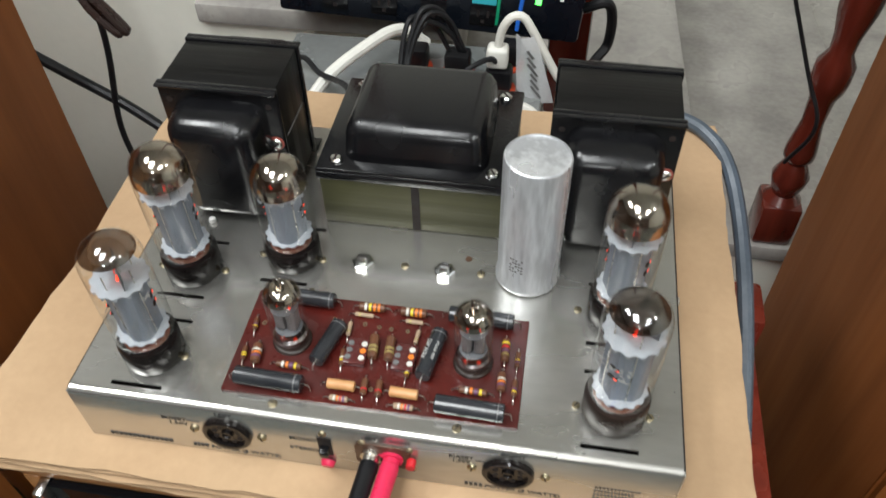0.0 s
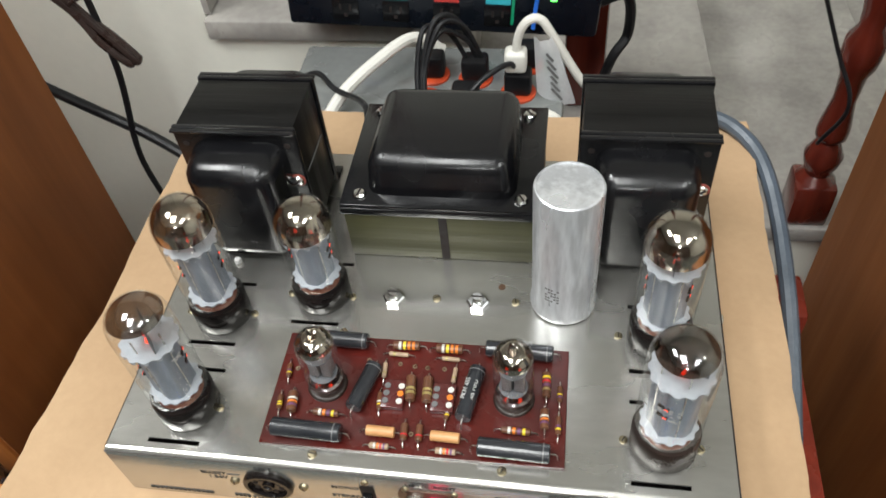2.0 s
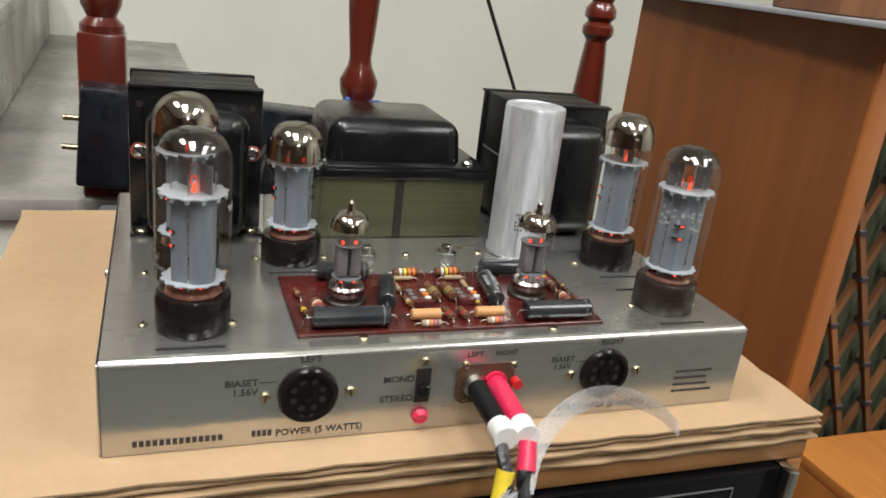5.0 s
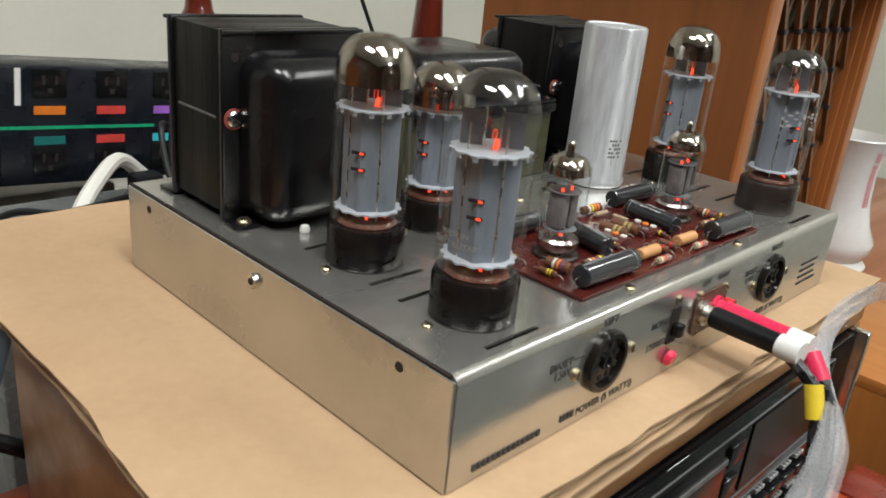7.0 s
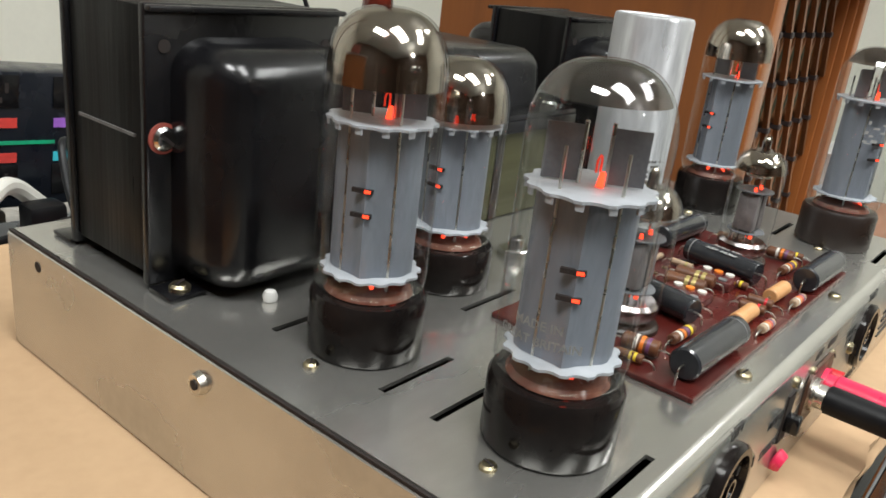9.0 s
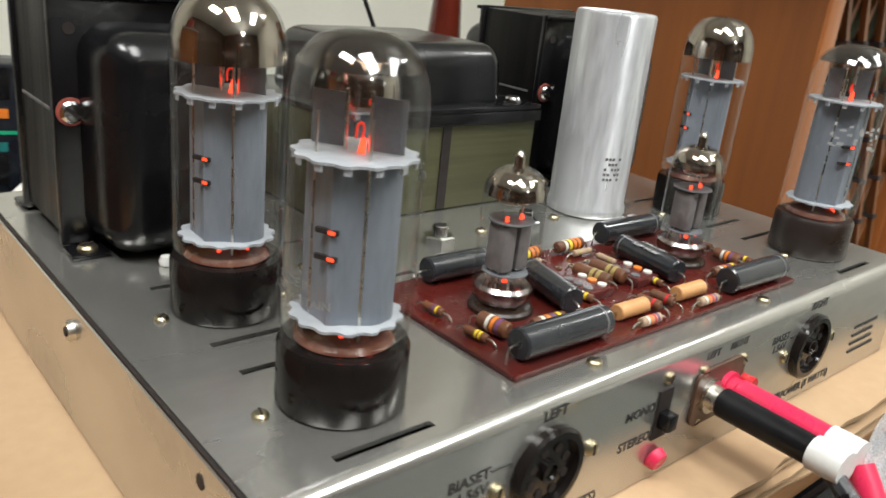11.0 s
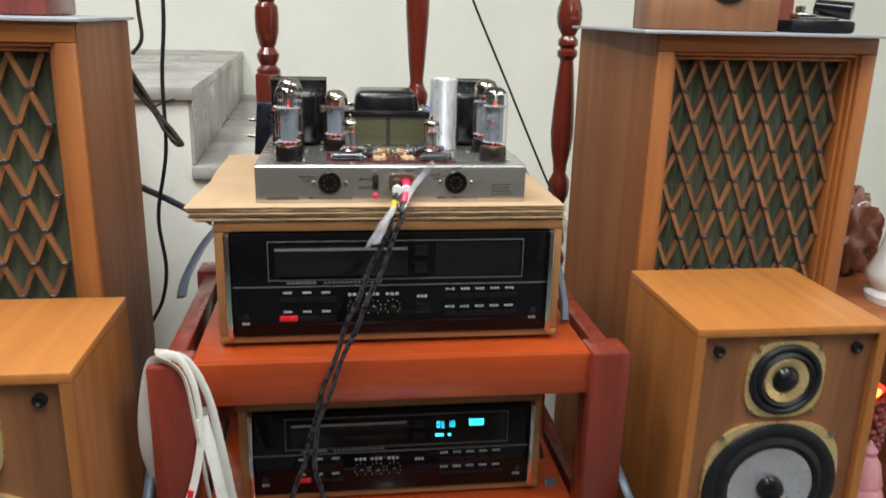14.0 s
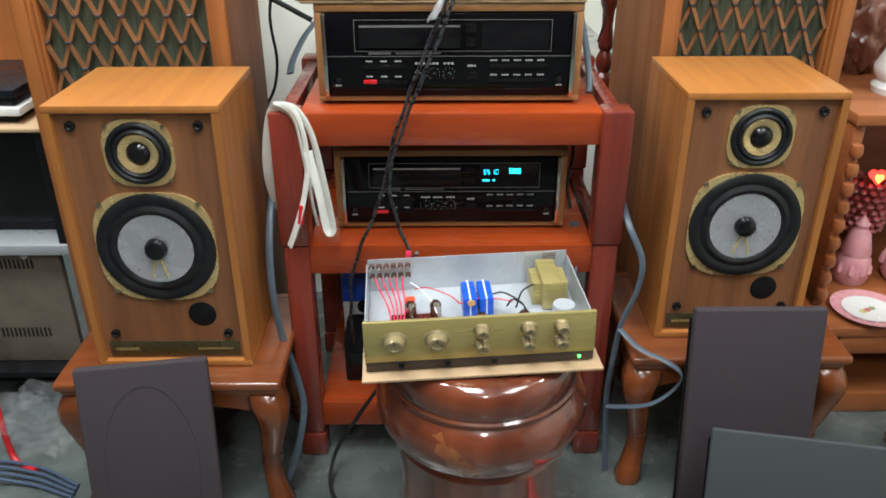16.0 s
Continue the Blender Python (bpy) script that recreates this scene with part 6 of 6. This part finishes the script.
PP("filter_can", lathe(B(), [(0, 0), (.0165, 0), (.0165, .042), (.0155, .044), (0, .0435)], (.128, .058, .6685), 28), M["tray"], None, "pale round aluminium can")
for x in (-.105, -.068):
    b2 = PP("circuit_board", box(B(), x - .017, x + .017, .062, .104, .6690, .6715), M["pcb"], None, "brown circuit board")
    for k in range(4):
        PP("resistor", rod(B(), (x - .011 + k * .007, .068, .675), (x - .011 + k * .007, .086, .675), .0021, None, 10), M["res_brown"], b2)
    PP("valve", lathe(B(), [(.008, 0), (.0085, .004), (.0085, .026), (.005, .032), (0, .034)], (x + .012, .096, .672), 20), M["getter"], b2)
PP("orange_block", box(B(), -.100, -.086, .106, .120, .6685, .700, .002), M["out_orange"])
for x in (.008, .070):
    v = PP("valve_shield", lathe(B(), [(.0105, 0), (.0105, .02), (.009, .03), (.006, .034), (0, .035)], (x, .055, .6685), 22), M["chrome"])
def hook(p0, p1, lift, mt, r=.0011):
    a, b = Vector(p0), Vector(p1)
    m1, m2 = a.lerp(b, .3) + Vector((0, 0, lift)), a.lerp(b, .7) + Vector((.004, 0, lift * .7))
    PP("wire", sweep(B(), [a, m1, m2, b], r, 6, 6), mt)
for k in range(5):
    hook((-.146 + k * .011, .175, .703), (-.122 + k * .004, .07, .674), .006 + .004 * (k % 3), M["pink"])
hook((-.085, .14, .70), (-.02, .09, .70), .012, M["red"])
hook((-.02, .09, .70), (.06, .10, .69), .010, M["pink"])
hook((.03, .10, .71), (.075, .06, .70), .014, M["rubber"], .0015)
hook((.06, .07, .70), (.095, .12, .71), .02, M["rubber"], .0015)
hook((.05, .09, .69), (.072, .055, .70), .018, M["rubber"], .0015)
hook((-.092, .14, .715), (-.055, .08, .69), .01, M["label"])
for k in range(2):
    PP("pink_plug", rod(B(), (-.096 + .004, .187, .742 - .02 * k), (-.096 + .004, .200, .742 - .02 * k), .0042, None, 12), M["pink"])
for k in range(3):
    PP("printed_bar", box(B(), .118, .140, .1850, .1854, .722 + .005 * k, .7235 + .005 * k), M["res_brown"])

# ---- loose grilles and panels that lean in front ----
def leaning(name, x0, x1, y_top, z_top, y_bot, thick, mt, label, oval=False, group="loose grilles", yaw=0.0):
    """A framed panel that stands on the floor and leans back; y_top and y_bot are its front edges."""
    t = thing(name, ((x0 + x1) / 2, y_bot, FLOOR), label, "grille", group)
    h = math.hypot(z_top - FLOOR, y_top - y_bot)
    m = Matrix.Translation(((x0 + x1) / 2, y_bot, FLOOR + .001)) @ Matrix.Rotation(radians(yaw), 4, "Z") @ Matrix.Rotation(-math.atan2(y_top - y_bot, z_top - FLOOR), 4, "X")
    bm = box(B(), -(x1 - x0) / 2, (x1 - x0) / 2, 0, thick, 0, h, .004, 3, m)
    part("cloth_panel", bm, mt, t)
    for s in (-1, 1):
        part("back_batten", box(B(), s * (x1 - x0) / 2 - (.022 if s > 0 else .002), s * (x1 - x0) / 2 + (.002 - .004 if s > 0 else .022), thick, thick + .006, .02, h - .02, .001, 1, m), M["black"], t)
    if oval:
        out = [((x1 - x0) * .36 * math.cos(a), .5 * h + h * .40 * math.sin(a)) for a in [2 * math.pi * k / 40 for k in range(40)]]
        inner = [(x * .985, .5 * h + (z - .5 * h) * .985) for x, z in out]
        bm = B()
        vo = [bm.verts.new((x, -.0008, z)) for x, z in out]
        vi = [bm.verts.new((x, -.0003, z)) for x, z in inner]
        for k in range(40):
            bm.faces.new((vo[k], vo[(k + 1) % 40], vi[(k + 1) % 40], vi[k]))
        bmesh.ops.transform(bm, matrix=m, verts=bm.verts)
        part("cloth_ridge", bm, mt, t)
    return t


leaning("speaker_grille", -0.580, -0.376, -0.262, 0.578, -0.345, .018, M["grille_cloth"], "dark brown cloth loudspeaker grille leaning on the table", True, yaw=9.0)
leaning("speaker_grille", 0.400, 0.618, -0.192, 0.630, -0.262, .018, M["grille_cloth"], "dark brown cloth loudspeaker grille leaning on the table")
M["dark_sheet"] = mat("dark_grey_mesh", (0.028, 0.032, 0.034), (0.04, 0.044, 0.046), 300, 0.7, bump=0.3)
leaning("panel", 0.390, 0.80, -0.35, 0.486, -0.44, .008, M["dark_sheet"], "dark grey meshed panel leaning in front", group="loose panels", yaw=-11.0)

# ---- the display shelf and its ornaments ----
M["shelf_wood"] = wood("carved_shelf_wood", (0.36, 0.12, 0.04), (0.24, 0.075, 0.025), "x", 0.35, 0.2, 24)
unit = thing("display_shelf", (1.1, .27, FLOOR), "carved red-brown wooden display shelf with ornaments", "shelf")
part("top_board", box(B(), .735, 1.6, .075, .52, .852, .874, .004), M["shelf_wood"], unit)
part("middle_board", box(B(), .735, 1.6, .0, .52, .448, .470, .004), M["shelf_wood"], unit)
part("plinth", box(B(), .76, 1.6, .05, .50, FLOOR, FLOOR + .05, .004), M["shelf_wood"], unit)
part("back_board", box(B(), .745, 1.6, .505, .519, FLOOR + .0505, .8515), M["shelf_wood"], unit)
part("side_board", box(B(), .740, .760, .03, .504, FLOOR + .0505, .4475, .004), M["shelf_wood"], unit)
part("side_board", box(B(), .740, .760, .085, .504, .4705, .8515, .004), M["shelf_wood"], unit)
for k in range(9):
    part("carved_bead", lathe(B(), [(0, 0), (.010, .004), (.013, .014), (.010, .026), (0, .03)], (.750, .081, .485 + .038 * k), 12), M["shelf_wood"], unit)
part("apron", box(B(), .765, 1.6, .004, .022, .405, .4475, .006), M["shelf_wood"], unit)
M["porcelain"] = mat("white_porcelain", (0.80, 0.79, 0.77), (0.73, 0.72, 0.70), 12, 0.15, coat=0.5)
M["pink_ceramic"] = mat("pink_ceramic", (0.72, 0.36, 0.38), (0.60, 0.26, 0.29), 40, 0.3, bump=0.2)
vase = thing("vase", (.887, .22, .8745), "white porcelain vase with a pink stripe", "vase")
part("body", lathe(B(), [(0, 0), (.056, 0), (.058, .012), (.050, .022), (.058, .035), (.060, .05), (.048, .075), (.040, .11), (.038, .15), (.042, .185), (.047, .20), (.045, .202), (.040, .19), (.035, .15), (0, .12)], (.887, .22, .8745), 40), M["porcelain"], vase)
bm = B()
for a0, w in ((248, 4), (257, 3)):
    pr = [(.0415, .10), (.0392, .13), (.0385, .15), (.0402, .17), (.0428, .185)]
    prev = None
    for r, z in pr:
        cur = [bm.verts.new((.887 + r * math.cos(radians(a0 + d)), .22 + r * math.sin(radians(a0 + d)), .8745 + z)) for d in (-w, w)]
        if prev:
            bm.faces.new((prev[0], prev[1], cur[1], cur[0]))
        prev = cur
part("pink_stripe", bm, M["pink_ceramic"], vase)


def lump(name, place, size, mt, label, cat, seed, rough=.35, seg=3):
    bm = B()
    bmesh.ops.create_icosphere(bm, subdivisions=4, radius=1)
    for v in bm.verts:
        n = v.co.normalized()
        k = 1 + rough * noise.fractal(n * 2.2 + Vector((seed, 0, 0)), 1, 2.2, 4)
        v.co = Vector((n.x * size[0] * k, n.y * size[1] * k, max(n.z * k, -.8) * size[2]))
    bmesh.ops.translate(bm, verts=bm.verts, vec=Vector(place) + Vector((0, 0, .8 * size[2])))
    return solid(name, bm, mt, label, cat, smooth=60)


M["carved"] = mat("dark_carved_wood", (0.11, 0.035, 0.022), (0.22, 0.08, 0.05), 30, 0.2, coat=0.4, bump=0.3)
lump("wood_carving", (.875, .38, .8745), (.060, .045, .085), M["carved"], "dark glossy carved wooden ornament behind the vase", "ornament", 3, .5)
lump("wood_carving", (1.04, .36, .8745), (.06, .045, .085), M["carved"], "dark glossy carved wooden ornament beside the vase", "ornament", 8, .5)
lump("root_stool", (.945, -.14, FLOOR), (.11, .09, .11), mat("pale_root_wood", (.45, .25, .11), (.30, .15, .06), 20, .35, coat=.3, bump=.2), "pale brown polished root wood lump on the floor", "root wood", 5, .4)
def pagoda(x, y, r, h, label):
    t = thing("pink_ornament", (x, y, .4705), label, "ornament", "pink ornaments")
    z = .4705
    part("body", lathe(B(), [(0, 0), (r * .8, 0), (r, h * .1), (r * .95, h * .35), (r * .8, h * .42), (r * .86, h * .46), (r * .6, h * .72), (r * .35, h * .8), (r * .4, h * .86), (r * .12, h * .95), (0, h)], (x, y, z), 20), M["pink_ceramic"], t)
    for k in range(9):
        a = 2 * math.pi * k / 9
        part("petal", lathe(B(), [(0, 0), (r * .2, h * .06), (r * .16, h * .16), (0, h * .22)], (x + r * .92 * math.cos(a), y + r * .92 * math.sin(a), z + h * .12), 8), M["pink_ceramic"], t)
pagoda(.862, .19, .036, .155, "pink ceramic ornament with petals on the shelf")
pagoda(.985, .19, .055, .20, "large pink ceramic ornament with petals on the shelf")
lamp = thing("bead_lamp", (.935, .33, .4705), "red beaded lamp with lit heart shaped bulb", "lamp")
part("base", lathe(B(), [(0, 0), (.035, 0), (.035, .015), (.02, .03), (.03, .045), (.036, .06), (0, .06)], (.935, .33, .4705), 24), mat("brown_base", (.2, .09, .05), None, 40, .4), lamp)
M["red_bead"] = mat("red_bead", (0.42, 0.012, 0.02), (0.6, 0.25, 0.25), 60, 0.15, coat=0.5)
bead = None
for rw in range(8):
    for k in range(14):
        a = 2 * math.pi * (k + .5 * (rw % 2)) / 14
        r = .046 - .0012 * abs(rw - 3)
        p = Vector((.935 + r * math.cos(a), .33 + r * math.sin(a), .538 + .015 * rw))
        if bead is None:
            bead = part("bead", lathe(B(), [(0, -.009), (.0065, -.005), (.009, 0), (.0065, .005), (0, .009)], p, 8), M["red_bead"], lamp)
            first = p
        else:
            o = new("bead", bead.data)
            o.parent, o.location = lamp, p - first
out = []
for k in range(40):
    a = 2 * math.pi * k / 40
    out.append((.0011 * 16 * math.sin(a) ** 3, .0011 * (13 * math.cos(a) - 5 * math.cos(2 * a) - 2 * math.cos(3 * a) - math.cos(4 * a))))
part("heart_bulb", prism(B(), out, FRONT(.920, .285, .673), .012), glow("heart_red", (1.0, .03, .02), 4.0), lamp, "glowing red heart")
part("heart_core", prism(B(), [(x * .5, z * .6 - .002) for x, z in out], FRONT(.920, .2728, .673), .002), glow("heart_core", (1.0, .45, .05), 5.0), lamp)
plate = thing("plate", (.838, .055, .4705), "pink rimmed white ceramic plate with painted flowers", "plate")
part("rim", lathe(B(), [(.040, .006), (.070, .012), (.072, .013), (.070, .010), (.040, .0), (0, 0), (0, .0045), (.040, .0062)], (.838, .055, .4705), 36), M["pink_ceramic"], plate)
part("well", lathe(B(), [(0, .0055), (.036, .0065), (.050, .0095)], (.838, .055, .4712), 36), M["porcelain"], plate)
for k, c in enumerate(((.55, .5, .15), (.6, .2, .2), (.3, .4, .2))):
    part("painted_flower", rod(B(), (.825 + .012 * k, .05 + .006 * k, .4765), (.825 + .012 * k, .05 + .006 * k, .4775), .007, None, 9), mat("flower_paint", c, None, 100, .3), plate)
cup = thing("cup", (.935, .06, .4705), "brown and white striped ceramic cup on the shelf", "cup")
part("body", lathe(B(), [(0, 0), (.028, 0), (.034, .012), (.036, .035), (.034, .055), (.031, .055), (.031, .01), (0, .008)], (.935, .06, .4705), 28), M["porcelain"], cup)
for z in (.012, .03):
    part("stripe", lathe(B(), [(.0345 + z * .03, z), (.0366, z + .003), (.0366, z + .008), (.0345 + z * .03, z + .010)], (.935, .06, .4705), 28), M["res_brown"], cup)

# ---- on top of the tall loudspeakers ----
horn = thing("horn_tweeter", (.49, .27, 1.3135), "round dark-rimmed horn tweeter on a walnut block", "tweeter")
hm = Matrix.Translation((.50, .27, 1.3135)) @ Matrix.Rotation(radians(-6), 4, "Z")
bm = box(B(), -.098, .098, -.045, .05, 0, .046, .002)
bmesh.ops.transform(bm, matrix=hm, verts=bm.verts)
part("wood_block", bm, M["teak_front"], horn, "walnut block")
tm = Matrix.Translation((.515, .228, 1.388)) @ pose(0, 0, 0, 90, 0, -14)
bm = lathe(B(), [(.034, -.012), (.036, .0), (.034, .010), (.029, .012)], (0, 0, 0), 40)
bmesh.ops.transform(bm, matrix=tm, verts=bm.verts)
part("rim", bm, M["black"], horn, "black round rim")
bm = lathe(B(), [(.030, .0105), (.022, .016), (.010, .019), (0, .0195)], (0, 0, 0), 40)
bmesh.ops.transform(bm, matrix=tm, verts=bm.verts)
part("mesh_dome", bm, mat("silver_mesh", (.6, .62, .64), (.3, .31, .32), 500, .3, .8, bump=.5), horn, "silver dimpled dome")
bm = lathe(B(), [(.034, -.012), (.030, -.04), (.022, -.075), (0, -.08)], (0, 0, 0), 32)
bmesh.ops.transform(bm, matrix=tm, verts=bm.verts)
part("horn_body", bm, M["black"], horn)
bm = box(B(), -.075, -.02, -.01, .04, .0465, .07, .004)
bmesh.ops.transform(bm, matrix=hm, verts=bm.verts)
part("magnet", bm, M["black"], horn)
gad = thing("camera_gadget", (.665, .24, 1.3135), "black and chrome folding camera gadget on the loudspeaker", "camera")
part("body", box(B(), .615, .72, .215, .265, 1.3135, 1.332, .005), M["black"], gad)
part("chrome_top", box(B(), .63, .70, .225, .255, 1.3325, 1.342, .003), M["chrome"], gad)
part("lens", rod(B(), (.66, .235, 1.352), (.70, .20, 1.346), .011, .013, 20, .001), M["black_gloss"], gad)
part("knob", rod(B(), (.64, .24, 1.3425), (.64, .24, 1.352), .007, None, 16), M["chrome"], gad)
solid("wooden_box", box(B(), .56, .70, .36, .46, 1.3135, 1.40, .004), M["rack_post"], "dark red wooden box on the loudspeaker", "box")
solid("red_box", box(B(), -.52, -.445, .20, .33, 1.3135, 1.42, .004), M["rack_post"], "dark red wooden box on the loudspeaker", "box")
solid("black_box", box(B(), -.62, -.53, .20, .33, 1.3135, 1.40, .004), M["black"], "black box on the loudspeaker", "box")

# ---- steel shelf at the left with its clutter ----
su = thing("steel_shelf", (-1.05, .30, FLOOR), "grey steel shelf unit holding boxes and papers", "shelf")
for z in (.585, .838):
    part("shelf_board", box(B(), -1.4, -.745, .10, .50, z, z + .022 if z < .8 else z + .008, .002), M["tray"] if z < .8 else M["card"], su)
for x in (-1.39, -.757):
    for y in (.115, .485):
        part("upright", box(B(), x - .008, x + .008, y - .008, y + .008, FLOOR, .5845), M["alu"], su)
        part("upright", box(B(), x - .008, x + .008, y - .008, y + .008, .6075, .8375), M["black"], su)
part("shelf_board", box(B(), -1.4, -.745, .10, .50, .29, .305, .002), M["black"], su)
tv = thing("black_monitor", (-.98, .26, .6075), "black flat screen monitor standing on the steel shelf", "monitor")
part("case", box(B(), -1.3, -.77, .17, .28, .6075, .83, .004), M["black"], tv)
part("screen", box(B(), -1.285, -.785, .168, .1698, .628, .818), M["black_gloss"], tv)
pc = thing("beige_computer", (-.9, .26, .3055), "beige brown metal case with slotted vents", "computer case")
M["beige"] = mat("beige_brown_metal", (0.27, 0.22, 0.17), (0.21, 0.17, 0.13), 20, 0.45, 0.2)
part("case", box(B(), -1.05, -.79, .14, .46, .3055, .575, .004), M["beige"], pc)
for rw, z in enumerate((.37, .535)):
    for k in range(12):
        part("vent_slot", box(B(), -.95 + k * .009, -.946 + k * .009, .1386, .1402, z, z + .022), M["shade_and_dark"], pc)
part("screw", rod(B(), (-.86, .14, .565), (-.86, .136, .565), .007, None, 12), M["label"], pc)
for k in range(4):
    w = rnd.uniform(.0, .03)
    solid("folder", box(B(), -1.1, -.785 - w, .12 + w, .36, .8465 + .016 * k, .8465 + .016 * k + .0155, .002), (M["black"], M["label"], M["black"], M["ps_black"])[k], ("black", "white", "black", "dark blue")[k] + " folder lying in the pile on the shelf", "folder", "folders on the shelf")
solid("wooden_board", box(B(), -1.7, -.80, .512, .556, FLOOR, 1.22, .006), M["big_frame"], "orange-brown wooden board standing behind the steel shelf", "board")
loose("red_cable", "bright red cable hanging at the shelf", [(-.93, .06, .62), (-.915, .04, .50), (-.90, .0, .42), (-.875, -.06, .34), (-.86, -.08, FLOOR + .006), (-.8, -.12, FLOOR + .006)], .006, M["red"])
for k in range(4):
    loose("blue_cable", "dark blue cable lying on the floor", [(-1.05, -.18 - .02 * k, FLOOR + .006), (-.92, -.10 - .02 * k, FLOOR + .010 + .004 * k), (-.80, -.11 - .015 * k, FLOOR + .007), (-.70, -.16 - .01 * k, FLOOR + .006)], .0036, mat("dark_blue_cable", (.07, .095, .15), None, 60, .35), group="cables on the floor")
bm = B()
bmesh.ops.create_icosphere(bm, subdivisions=4, radius=1)
for v in bm.verts:
    k = 1 + .5 * noise.fractal(v.co * 2.5, 1, 2, 5)
    v.co = Vector((v.co.x * .10 * k - .80, v.co.y * .07 * k - .03, max(v.co.z, -.6) * .06 * k + FLOOR + .055))
solid("plastic_bag", bm, M["thin_film"], "crumpled clear plastic bag on the floor", "plastic bag", smooth=20)
# small things on the rack's lowest shelf
cam_box = thing("radio", (-.165, .04, .3505), "small black radio standing on the lowest rack shelf", "radio")
part("body", box(B(), -.205, -.12, .0, .09, .3505, .455, .006), M["black"], cam_box)
part("handle", sweep(B(), [(-.195, .04, .455), (-.195, .04, .468), (-.13, .04, .468), (-.13, .04, .455)], .003, 8), M["black"], cam_box)
part("grille", box(B(), -.195, -.13, -.003, -.0002, .365, .42, .002), M["black_gloss"], cam_box)
pk = thing("packet", (-.165, .12, .3505), "white and blue cardboard packet on the rack shelf", "packet")
part("lower_box", box(B(), -.215, -.10, .10, .18, .3505, .475, .002), M["label"], pk)
part("upper_box", box(B(), -.215, -.10, .10, .18, .4755, .53, .002), M["tag_blue"], pk)
part("lens_print", rod(B(), (-.17, .1, .465), (-.17, .0985, .465), .016, None, 20), M["black"], pk)
solid("red_cloth", sweep(B(), [(.235, -.24, FLOOR + .01), (.255, -.31, FLOOR + .014), (.275, -.40, FLOOR + .01), (.305, -.48, FLOOR + .012)], .012, 12, 6, (.016, .008)), M["red"], "red plastic handle lying by the stool", "handle")
